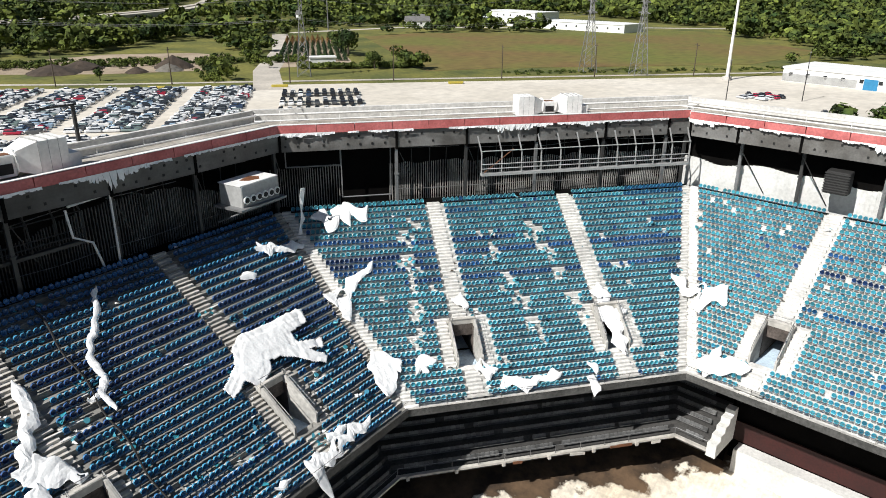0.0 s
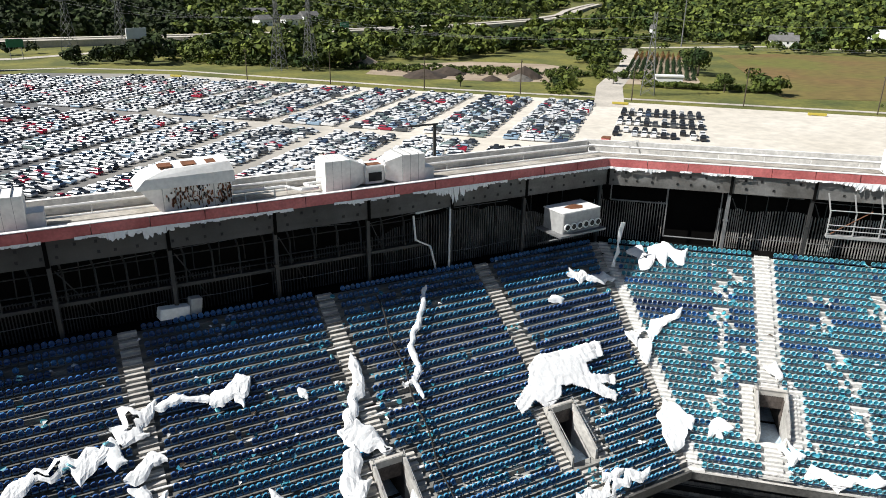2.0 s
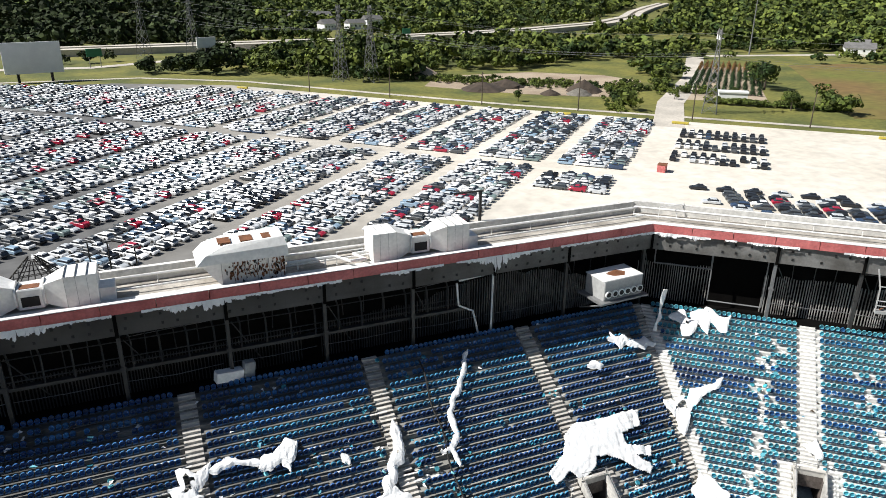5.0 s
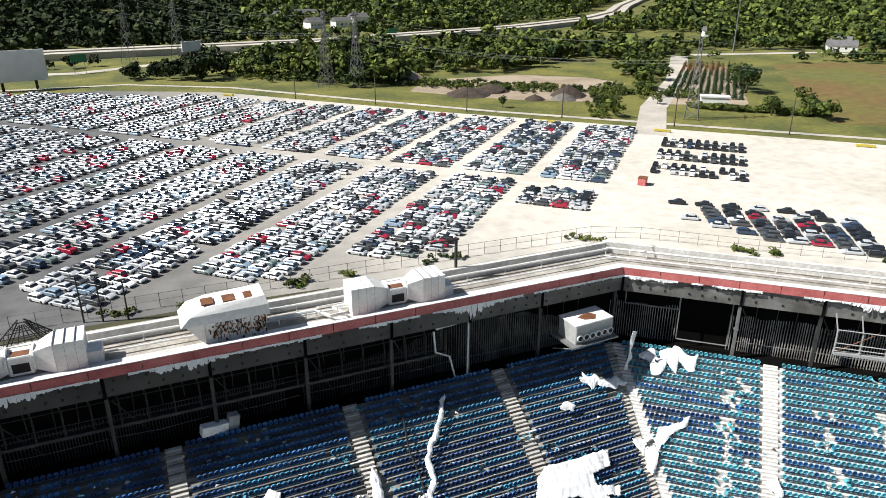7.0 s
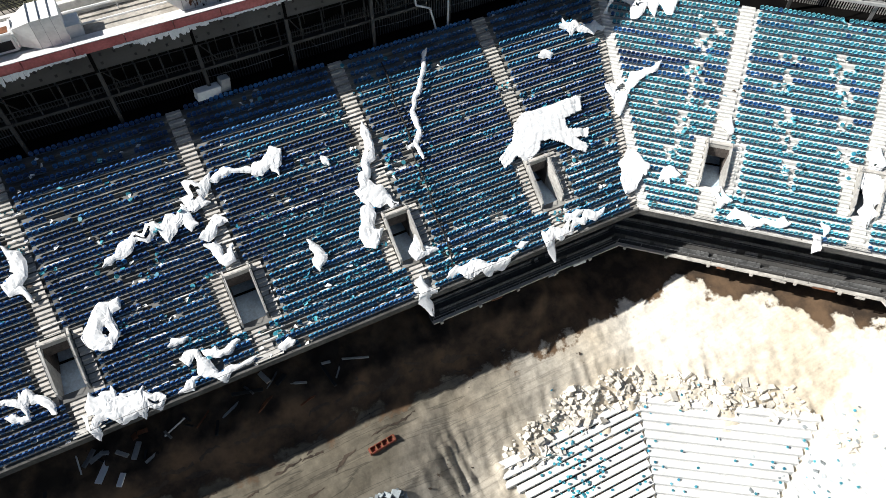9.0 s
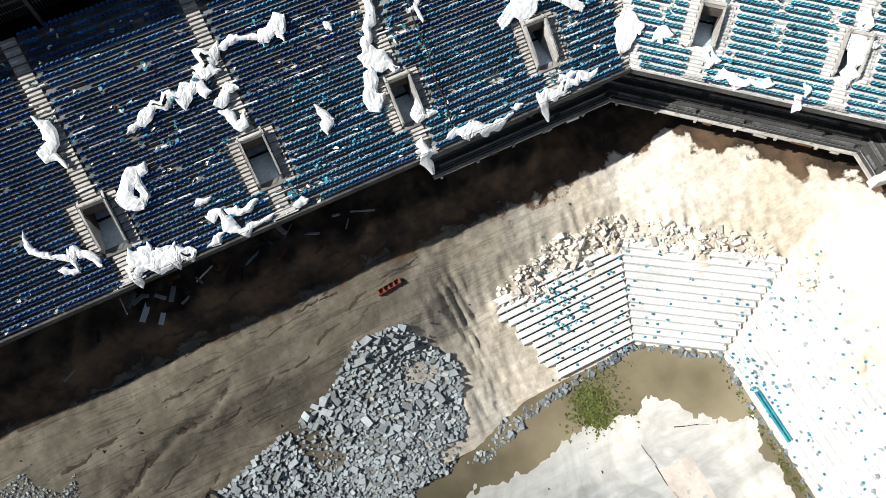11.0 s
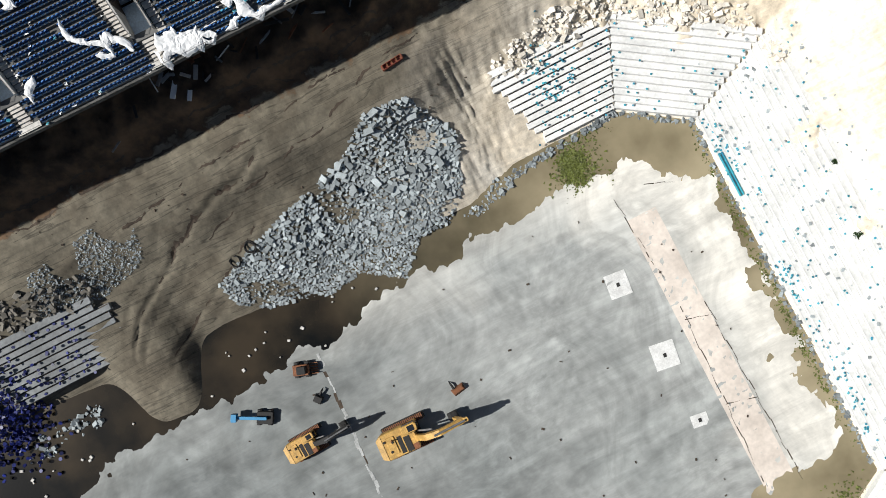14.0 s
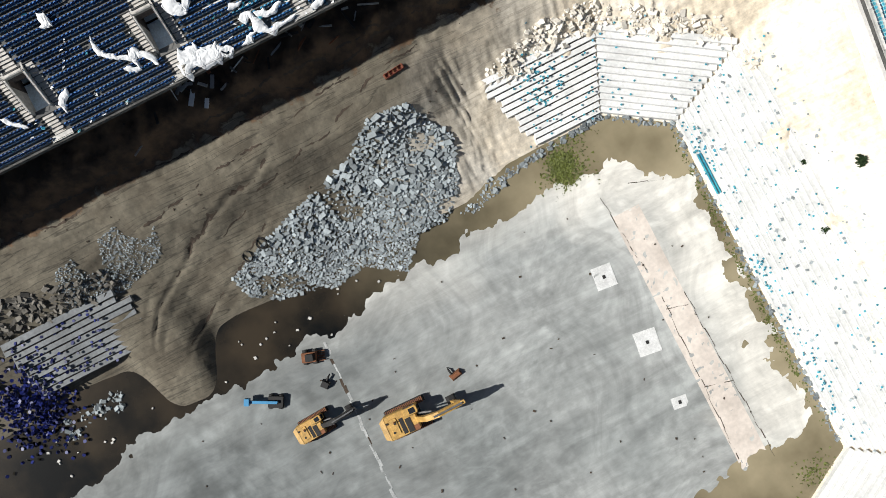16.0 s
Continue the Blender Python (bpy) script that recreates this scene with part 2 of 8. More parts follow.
M = dict(
    concrete=mat("concrete", (0.56, 0.54, 0.5), 0.9, var=0.35, scale=0.35, fine=9, bump=0.02),
    concrete_pale=mat("pale_concrete", (0.55, 0.52, 0.47), 0.9, var=0.28, scale=0.3, fine=8, bump=0.02),
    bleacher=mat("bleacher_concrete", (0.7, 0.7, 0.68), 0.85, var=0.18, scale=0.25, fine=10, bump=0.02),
    # slab: stains, and a westward dimming of light put into the colour
    slab=soils("slab_concrete", (0.19, 0.203, 0.2), (0.098, 0.107, 0.105), (0.43, 0.435, 0.42), (0.26, 0.272, 0.265), -40.0, 22.0, 0.0, 0.05, 0.7),
    silt=mat("dry_silt", (0.66, 0.59, 0.52), 0.9, var=0.16, scale=0.2, fine=9, col2=(0.5, 0.44, 0.385)),
    dirt=mat("dirt", (0.4, 0.32, 0.23), 0.95, var=0.3, scale=0.1, fine=14, col2=(0.3, 0.23, 0.16), bump=0.15),
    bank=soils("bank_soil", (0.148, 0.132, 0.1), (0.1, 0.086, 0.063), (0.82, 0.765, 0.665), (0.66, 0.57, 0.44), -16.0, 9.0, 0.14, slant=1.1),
    # stained grey, also darkened for the dimmer light in the west
    old_steps=mat("stained_dimmed_concrete", (0.19, 0.2, 0.204), 0.85, var=0.3, scale=0.25, fine=10, bump=0.02),
    lumps=mat("pale_rubble", (0.76, 0.71, 0.62), 0.9, var=0.22, scale=0.5, island=0.2, each=0.2),
    asphalt=soils("lot_pavement", (0.13, 0.129, 0.127), (0.08, 0.079, 0.078), (0.66, 0.61, 0.53), (0.57, 0.52, 0.44), -8.0, 70.0, 0.0, 0.03, 0.9),
    grass=mat("grass", (0.18, 0.168, 0.032), 0.95, var=0.45, scale=0.05, fine=14, col2=(0.078, 0.092, 0.018)),
    meadow=mat("meadow", (0.13, 0.14, 0.022), 0.95, var=0.4, scale=0.02, fine=12, col2=(0.165, 0.105, 0.032)),
    autumn=mat("russet_needles", (0.2, 0.1, 0.04), 0.85, var=0.4, scale=0.3, island=0.5, col2=(0.09, 0.07, 0.025), spec=0.2),
    gravel=mat("gravel", (0.55, 0.5, 0.43), 0.95, var=0.25, scale=0.08, fine=14),
    seat_blue=mat("faded_blue_plastic", (0.016, 0.106, 0.27), 0.45, var=0.3, scale=0.5, island=0.35, col2=(0.008, 0.045, 0.17)),
    seat_cyan=mat("bleached_blue_plastic", (0.045, 0.3, 0.36), 0.5, var=0.35, scale=0.5, island=0.4, col2=(0.02, 0.165, 0.26)),
    seat_teal=mat("teal_plastic", (0.011, 0.095, 0.2), 0.45, var=0.35, scale=0.5, island=0.4, col2=(0.007, 0.05, 0.15)),
    seat_ultra=mat("ultramarine_plastic", (0.008, 0.016, 0.13), 0.5, var=0.3, scale=0.5, island=0.5, col2=(0.005, 0.008, 0.07)),
    seat_deep=mat("deep_blue_plastic", (0.008, 0.045, 0.145), 0.45, var=0.3, scale=0.5, island=0.35, col2=(0.006, 0.026, 0.1)),
    roof_gravel=mat("dirty_roof_gravel", (0.46, 0.425, 0.375), 0.95, var=0.35, scale=0.35, fine=10, col2=(0.26, 0.235, 0.2)),
    mud=mat("wet_mud", (0.06, 0.042, 0.027), 0.85, var=0.4, scale=0.8),
    seat_navy=mat("navy_plastic", (0.007, 0.03, 0.1), 0.4, var=0.3, scale=0.5, island=0.4, col2=(0.005, 0.018, 0.068)),
    # pans: the shadow band under each row is put into the blue
    seat_pan=mat("shaded_blue_pan", (0.008, 0.035, 0.085), 0.5, var=0.4, scale=0.5, island=0.4),
    seat_black=mat("black_plastic", (0.1, 0.1, 0.098), 0.55, var=0.3, scale=0.5, island=0.3),
    fabric=mat("torn_white_fabric", (0.88, 0.88, 0.87), 0.7, var=0.1, scale=0.6, fine=10, bump=0.03),
    red=mat("red_fascia_paint", (0.58, 0.17, 0.16), 0.6, var=0.3, scale=0.5, fine=10, col2=(0.42, 0.1, 0.095)),
    beam=mat("stained_beam", (0.1, 0.098, 0.092), 0.9, var=0.5, scale=0.5, fine=8),
    # near black: deep shade of the recesses put into colour; joint plates too
    dark=mat("shade_and_joint_black", (0.006, 0.0055, 0.005), 0.95, var=0.4, scale=0.5, spec=0.05),
    # white tunnel floor, blue skylight put into its colour
    tunnel=mat("skylit_floor_blue", (0.6, 0.73, 0.84), 0.7, var=0.25, scale=0.7, fine=8),
    # balcony steps: the shade between the rows is put into the colour
    dark_steps=mat("shaded_step_concrete", (0.075, 0.072, 0.068), 0.9, var=0.4, scale=0.4),
    brown_lumps=mat("muddy_rubble", (0.17, 0.155, 0.13), 0.9, var=0.3, scale=0.6, island=0.35, each=0.35),
    scrub=mat("dry_scrub", (0.07, 0.068, 0.03), 0.95, var=0.5, scale=0.3, fine=12),
    pad=mat("pale_footing", (0.66, 0.66, 0.64), 0.8, var=0.2, scale=0.6, fine=8),
    # left stand steps: stains, plus shade and westward dimming put into the colour
    stand_steps=soils("stained_shaded_stand_concrete", (0.125, 0.124, 0.12), (0.055, 0.055, 0.053), (0.36, 0.348, 0.315), (0.17, 0.162, 0.146), -22.0, 34.0, 0.0, 0.5),
    # lit copy of the step concrete, sunlight put into its colour
    sun_steps=mat("sunlit_pale_concrete", (0.74, 0.72, 0.68), 0.9, var=0.25, scale=0.4, fine=8, bump=0.02),
    # ribs and ring beam darken westward: recess shade put into the colour
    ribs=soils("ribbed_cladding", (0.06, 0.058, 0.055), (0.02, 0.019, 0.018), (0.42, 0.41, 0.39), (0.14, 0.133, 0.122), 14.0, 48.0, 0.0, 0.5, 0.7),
    ring_beam=soils("stained_shaded_ring_beam", (0.06, 0.056, 0.05), (0.028, 0.025, 0.022), (0.2, 0.195, 0.185), (0.1, 0.094, 0.085), -10.0, 50.0, 0.0, 0.4, 0.9),
    # brownish tunnel concrete with the shade inside put into its colour
    tunnel_wall=mat("brown_shaded_tunnel_wall", (0.13, 0.105, 0.09), 0.9, var=0.5, scale=0.6, fine=8),
    whitewall=mat("white_cladding", (0.7, 0.69, 0.66), 0.8, var=0.2, scale=0.3),
    steel=mat("grey_steel", (0.25, 0.25, 0.25), 0.55, 0.4, var=0.3, scale=0.8),
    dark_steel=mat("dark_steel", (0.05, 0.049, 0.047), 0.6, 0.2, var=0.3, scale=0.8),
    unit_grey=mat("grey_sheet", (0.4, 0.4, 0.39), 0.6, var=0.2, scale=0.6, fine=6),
    oxblood=mat("dark_red_paint", (0.04, 0.006, 0.004), 0.7, var=0.4, scale=0.4),
    step_line=mat("pale_step_line", (0.58, 0.57, 0.55), 0.9, var=0.2, scale=0.6, fine=6),
    slab_joint=mat("pale_joint_mortar", (0.42, 0.43, 0.42), 0.9, var=0.3, scale=0.8, fine=6),
    skip_red=mat("rusting_red_steel", (0.24, 0.05, 0.03), 0.75, 0.1, var=0.4, scale=1.0),
    rust=mat("rusted_steel", (0.25, 0.1, 0.045), 0.8, 0.2, var=0.4, scale=1.2),
    unit=mat("weathered_white_sheet", (0.84, 0.83, 0.8), 0.6, var=0.15, scale=0.6, fine=6),
    yellow=mat("yellow_machine_paint", (0.56, 0.33, 0.085), 0.55, var=0.35, scale=1.2, fine=5),
    black=mat("black_rubber", (0.018, 0.017, 0.016), 0.8, var=0.3, scale=2.0),
    glass=mat("dark_glass", (0.02, 0.022, 0.025), 0.08, var=0.1, scale=1.0),
    carglass=mat("car_glass", (0.03, 0.034, 0.04), 0.08, var=0.1, spec=0.9),
    rubble=mat("rubble_concrete", (0.29, 0.322, 0.33), 0.9, var=0.25, scale=0.8, island=0.4, each=0.4),
    # shaded copy of the leaves, the shade put into the colour
    leaf_shaded=mat("shaded_leaves", (0.042, 0.058, 0.018), 0.8, var=0.5, scale=0.11, island=0.6, col2=(0.014, 0.024, 0.008), fine=5, spec=0.15),
    leaf=mat("leaves", (0.13, 0.158, 0.03), 0.8, var=0.5, scale=0.08, island=0.65, col2=(0.022, 0.042, 0.011), fine=5, spec=0.2),
    conifer=mat("needles", (0.03, 0.055, 0.02), 0.85, var=0.4, scale=0.3, island=0.4, spec=0.2),
    bark=mat("bark", (0.09, 0.07, 0.05), 0.95, var=0.3, scale=2.0),
    white=mat("white_paint", (0.8, 0.8, 0.78), 0.6, var=0.08, scale=0.3),
    roof=mat("grey_shingle", (0.17, 0.165, 0.16), 0.9, var=0.25, scale=0.4),
    soil=mat("dark_soil", (0.07, 0.05, 0.035), 0.95, var=0.4, scale=0.3),
    green=mat("green_sign", (0.02, 0.16, 0.08), 0.5, var=0.1),
    blue=mat("blue_door", (0.03, 0.22, 0.42), 0.5, var=0.15),
    algae=mat("algae", (0.11, 0.13, 0.02), 0.7, var=0.4, scale=1.0, island=0.3),
    yellowline=mat("yellow_barrier", (0.5, 0.4, 0.06), 0.6, var=0.1),
)
def damp(m):
    """The slab has dried pale along its margins and stayed damp in the middle."""
    nodes, link = m.node_tree.nodes, m.node_tree.links.new
    bsdf = nodes["Principled BSDF"]
    old = bsdf.inputs["Base Color"].links[0].from_socket
    place = spot(nodes, link)
    last = None
    for nx, ny, c in ((-0.105, 0.994, 3.0), (0.66, 0.75, 18.2), (1.0, 0.0, 34.5)):
        dot, off = nodes.new("ShaderNodeVectorMath"), nodes.new("ShaderNodeMath")
        dot.operation, off.operation = "DOT_PRODUCT", "SUBTRACT"
        dot.inputs[1].default_value = (nx, ny, 0)
        off.inputs[1].default_value = c
        link(place, dot.inputs[0])
        link(dot.outputs["Value"], off.inputs[0])
        if last is None:
            last = off.outputs[0]
        else:
            most = nodes.new("ShaderNodeMath")
            most.operation = "MAXIMUM"
            link(last, most.inputs[0])
            link(off.outputs[0], most.inputs[1])
            last = most.outputs[0]
    wob, push, span, mix = nodes.new("ShaderNodeTexNoise"), nodes.new("ShaderNodeMath"), nodes.new("ShaderNodeMapRange"), nodes.new("ShaderNodeMix")
    wob.inputs["Scale"].default_value, wob.inputs["Detail"].default_value, wob.inputs["Distortion"].default_value = 0.07, 6, 0.6
    link(place, wob.inputs["Vector"])
    push.operation = "MULTIPLY_ADD"
    push.inputs[1].default_value = 17.0
    link(wob.outputs[0], push.inputs[0])
    link(last, push.inputs[2])
    span.inputs[1].default_value, span.inputs[2].default_value = 0.0, 9.5
    link(push.outputs[0], span.inputs[0])
    mix.data_type = "RGBA"
    # the pale margin fades out towards the west
    east, dry, both = nodes.new("ShaderNodeSeparateXYZ"), nodes.new("ShaderNodeMapRange"), nodes.new("ShaderNodeMath")
    link(place, east.inputs[0])
    link(east.outputs[0], dry.inputs[0])
    dry.inputs[1].default_value, dry.inputs[2].default_value = -24.0, 10.0
    dry.inputs[3].default_value = 0.12
    both.operation = "MULTIPLY"
    link(span.outputs[0], both.inputs[0])
    link(dry.outputs[0], both.inputs[1])
    link(both.outputs[0], mix.inputs[0])
    link(old, mix.inputs[6])
    mix.inputs[7].default_value = (0.66, 0.63, 0.575, 1)
    scuff, reach, dim = nodes.new("ShaderNodeTexNoise"), nodes.new("ShaderNodeMapRange"), nodes.new("ShaderNodeVectorMath")
    scuff.inputs["Scale"].default_value, scuff.inputs["Detail"].default_value, scuff.inputs["Distortion"].default_value = 0.2, 12, 0.35
    scuff.inputs["Roughness"].default_value = 0.68
    drag = nodes.new("ShaderNodeMapping")
    drag.inputs["Rotation"].default_value = (0, 0, radians(-7))
    drag.inputs["Scale"].default_value = (0.4, 2.2, 1.0)
    link(place, drag.inputs["Vector"])
    link(drag.outputs[0], scuff.inputs["Vector"])
    reach.inputs[1].default_value, reach.inputs[2].default_value = 0.34, 0.66
    reach.inputs[3].default_value, reach.inputs[4].default_value = 0.76, 1.16
    link(scuff.outputs[0], reach.inputs[0])
    dim.operation = "SCALE"
    link(mix.outputs[2], dim.inputs[0])
    link(reach.outputs[0], dim.inputs["Scale"])
    blot, edge, dim2 = nodes.new("ShaderNodeTexNoise"), nodes.new("ShaderNodeValToRGB"), nodes.new("ShaderNodeMix")
    blot.inputs["Scale"].default_value, blot.inputs["Detail"].default_value, blot.inputs["Distortion"].default_value = 0.06, 9, 1.6
    blot.inputs["Roughness"].default_value = 0.6
    link(place, blot.inputs["Vector"])
    for n, (at_, v) in enumerate(((0.36, 0.74), (0.47, 0.98), (0.53, 0.84), (0.62, 1.12))):
        e = edge.color_ramp.elements[n] if n < 2 else edge.color_ramp.elements.new(at_)
        e.position, e.color = at_, (v, v * 1.01, v, 1)
    link(blot.outputs[0], edge.inputs[0])
    dim2.data_type, dim2.blend_type = "RGBA", "MULTIPLY"
    dim2.inputs[0].default_value = 1.0
    link(dim.outputs[0], dim2.inputs[6])
    link(edge.outputs[0], dim2.inputs[7])
    link(dim2.outputs[2], bsdf.inputs["Base Color"])


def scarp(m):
    """Raw brown earth in the cut bank at the foot of the stands, darkened for the shade there."""
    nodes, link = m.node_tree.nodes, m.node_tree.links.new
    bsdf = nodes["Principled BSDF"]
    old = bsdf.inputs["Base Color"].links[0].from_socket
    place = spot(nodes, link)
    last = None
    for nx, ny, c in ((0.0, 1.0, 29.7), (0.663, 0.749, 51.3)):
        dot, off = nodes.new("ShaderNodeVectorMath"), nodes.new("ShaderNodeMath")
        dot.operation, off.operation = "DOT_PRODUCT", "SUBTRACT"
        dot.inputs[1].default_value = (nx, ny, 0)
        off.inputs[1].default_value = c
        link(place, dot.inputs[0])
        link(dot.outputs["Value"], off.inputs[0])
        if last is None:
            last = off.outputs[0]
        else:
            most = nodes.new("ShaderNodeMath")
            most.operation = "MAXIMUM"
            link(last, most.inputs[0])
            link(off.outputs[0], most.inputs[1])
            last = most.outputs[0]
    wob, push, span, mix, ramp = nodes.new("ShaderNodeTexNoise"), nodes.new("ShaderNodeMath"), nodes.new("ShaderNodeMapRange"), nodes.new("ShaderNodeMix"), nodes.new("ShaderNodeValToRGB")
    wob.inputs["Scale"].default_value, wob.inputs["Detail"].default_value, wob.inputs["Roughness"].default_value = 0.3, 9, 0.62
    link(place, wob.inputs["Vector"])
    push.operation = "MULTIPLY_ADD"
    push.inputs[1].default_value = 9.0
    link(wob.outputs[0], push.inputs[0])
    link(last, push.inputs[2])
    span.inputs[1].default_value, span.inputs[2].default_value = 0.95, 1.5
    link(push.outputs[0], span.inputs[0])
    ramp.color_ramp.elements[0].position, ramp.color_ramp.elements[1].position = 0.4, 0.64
    # brown earth tones, lowered so that deep shade sits in the colour
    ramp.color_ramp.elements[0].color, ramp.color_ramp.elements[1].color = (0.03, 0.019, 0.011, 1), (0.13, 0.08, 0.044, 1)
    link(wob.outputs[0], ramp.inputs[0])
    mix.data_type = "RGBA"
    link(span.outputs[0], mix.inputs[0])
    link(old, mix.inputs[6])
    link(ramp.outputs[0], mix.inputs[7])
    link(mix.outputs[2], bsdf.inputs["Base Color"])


scarp(M["bank"])
damp(M["slab"])
# rolled rims get a paler copy: the light they catch, painted on
for key, rim_ in (("seat_blue", (0.06, 0.23, 0.5)), ("seat_cyan", (0.22, 0.62, 0.72)), ("seat_teal", (0.05, 0.28, 0.48)), ("seat_deep", (0.035, 0.14, 0.38)), ("seat_navy", (0.035, 0.11, 0.31)), ("seat_black", (0.15, 0.15, 0.147))):
    M[key + "_rim"] = mat(key + "_highlight_rim", rim_, 0.5, var=0.35, scale=0.6, fine=8, island=0.3)
water = bpy.data.materials.new("murky_water")
water.use_nodes = True
wb = water.node_tree.nodes["Principled BSDF"]
wn, wr = water.node_tree.nodes.new("ShaderNodeTexNoise"), water.node_tree.nodes.new("ShaderNodeValToRGB")
wn.inputs["Scale"].default_value, wn.inputs["Detail"].default_value = 0.09, 5
wr.color_ramp.elements[0].position, wr.color_ramp.elements[1].position = 0.4, 0.62
wr.color_ramp.elements[0].color, wr.color_ramp.elements[1].color = (0.005, 0.005, 0.0035, 1), (0.036, 0.027, 0.016, 1)
wp = spot(water.node_tree.nodes, water.node_tree.links.new)
water.node_tree.links.new(wp, wn.inputs["Vector"])
water.node_tree.links.new(wn.outputs[0], wr.inputs[0])
# the water also darkens westward, falling light put into its colour
wr2, wx, wm, wmix = water.node_tree.nodes.new("ShaderNodeValToRGB"), water.node_tree.nodes.new("ShaderNodeSeparateXYZ"), water.node_tree.nodes.new("ShaderNodeMapRange"), water.node_tree.nodes.new("ShaderNodeMix")
wr2.color_ramp.elements[0].position, wr2.color_ramp.elements[1].position = 0.36, 0.66
wr2.color_ramp.elements[0].color, wr2.color_ramp.elements[1].color = (0.15, 0.125, 0.075, 1), (0.33, 0.28, 0.18, 1)
wm.inputs[1].default_value, wm.inputs[2].default_value = -14.0, 24.0
wmix.data_type = "RGBA"
water.node_tree.links.new(wp, wx.inputs[0])
water.node_tree.links.new(wx.outputs[0], wm.inputs[0])
water.node_tree.links.new(wn.outputs[0], wr2.inputs[0])
water.node_tree.links.new(wm.outputs[0], wmix.inputs[0])
water.node_tree.links.new(wr.outputs[0], wmix.inputs[6])
water.node_tree.links.new(wr2.outputs[0], wmix.inputs[7])
water.node_tree.links.new(wmix.outputs[2], wb.inputs["Base Color"])
wb.inputs["Roughness"].default_value = 0.12
M["water"] = water


# ---- building tools ----
class Shape:
    """Collects faces of a mesh."""

    def __init__(self):
        self.v, self.f, self.m = [], [], []

    def add(self, verts, faces, m=0, at=None):
        n = len(self.v)
        self.v += [tuple(at @ Vector(p)) for p in verts] if at is not None else [tuple(p) for p in verts]
        self.f += [tuple(i + n for i in f) for f in faces]
        self.m += list(m) if isinstance(m, (list, tuple)) else [m] * len(faces)
        return self

    def box(self, x0, x1, y0, y1, z0, z1, m=0, at=None, taper=0.0, bev=0.0):
        if bev:
            ring = [(x0 + bev, y0), (x1 - bev, y0), (x1, y0 + bev), (x1, y1 - bev), (x1 - bev, y1), (x0 + bev, y1), (x0, y1 - bev), (x0, y0 + bev)]
            cx, cy = (x0 + x1) / 2, (y0 + y1) / 2
            top = [(cx + (x - cx) * (1 - bev / max(x1 - x0, 1e-3)), cy + (y - cy) * (1 - bev / max(y1 - y0, 1e-3)), z1) for x, y in ring]
            v = [(x, y, z0) for x, y in ring] + [(x, y, z1 - bev) for x, y in ring] + top
            f = [tuple(range(7, -1, -1)), tuple(range(16, 24))]
            for k in (0, 8):
                f += [(k + i, k + (i + 1) % 8, k + 8 + (i + 1) % 8, k + 8 + i) for i in range(8)]
            return self.add(v, f, m, at)
        t = taper
        v = [(x0, y0, z0), (x1, y0, z0), (x1, y1, z0), (x0, y1, z0), (x0 + t, y0 + t, z1), (x1 - t, y0 + t, z1), (x1 - t, y1 - t, z1), (x0 + t, y1 - t, z1)]
        return self.add(v, [(3, 2, 1, 0), (4, 5, 6, 7), (0, 1, 5, 4), (1, 2, 6, 5), (2, 3, 7, 6), (3, 0, 4, 7)], m, at)

    def prism(self, poly, z0, z1, m=0, at=None):
        n = len(poly)
        v = [(x, y, z0) for x, y in poly] + [(x, y, z1) for x, y in poly]
        f = [tuple(range(n - 1, -1, -1)), tuple(range(n, 2 * n))] + [(i, (i + 1) % n, n + (i + 1) % n, n + i) for i in range(n)]
        return self.add(v, f, m, at)

    def loft(self, rings, m=0, at=None, caps=True):
        k = len(rings[0])
        v = [p for r in rings for p in r]
        f = [(a * k + i, a * k + (i + 1) % k, (a + 1) * k + (i + 1) % k, (a + 1) * k + i) for a in range(len(rings) - 1) for i in range(k)]
        if caps:
            f += [tuple(range(k - 1, -1, -1)), tuple(range((len(rings) - 1) * k, len(rings) * k))]
        return self.add(v, f, m, at)

    def tube(self, path, r, sides=5, m=0, at=None):
        rings = []
        pts = [Vector(p) for p in path]
        rad = r if isinstance(r, (list, tuple)) else [r] * len(pts)
        for i, p in enumerate(pts):
            d = (pts[min(i + 1, len(pts) - 1)] - pts[max(i - 1, 0)]).normalized()
            a = d.cross(Vector((0, 0, 1)) if abs(d.z) < 0.9 else Vector((1, 0, 0))).normalized()
            b = d.cross(a)
            rings.append([p + rad[i] * (math.cos(t) * a + math.sin(t) * b) for t in [2 * math.pi * j / sides for j in range(sides)]])
        return self.loft(rings, m, at)

    def mesh(self, name, *mats):
        me = bpy.data.meshes.new(name)
        me.from_pydata(self.v, [], self.f)
        for mm in mats:
            me.materials.append(M[mm])
        if len(mats) > 1:
            me.polygons.foreach_set("material_index", self.m)
        me.update()
        return me


def thing(name, label, category, at=None, group="", kind="", data=None):
    ob = tagged(new(name, data), label, category, group, kind)
    if at is not None:
        ob.matrix_world = at
    return ob


def part(name, shape, mats, parent, label="", smooth=False):
    me = shape if isinstance(shape, bpy.types.Mesh) else shape.mesh(name, *([mats] if isinstance(mats, str) else mats))
    ob = new(name, me)
    ob.parent = parent
    if smooth:
        me.polygons.foreach_set("use_smooth", [True] * len(me.polygons))
    return tagged(ob, label) if label else ob


def solid(name, shape, mats, label, category, kind="", group="", smooth=False):
    me = shape.mesh(name, *([mats] if isinstance(mats, str) else mats))
    if smooth:
        me.polygons.foreach_set("use_smooth", [True] * len(me.polygons))
    return thing(name, label, category, None, group, kind, me)


def sheet(poly, z, name, m, label, category="ground", thick=0.3):
    return solid(name, Shape().prism(poly, z - thick, z), m, label, category, "structure")


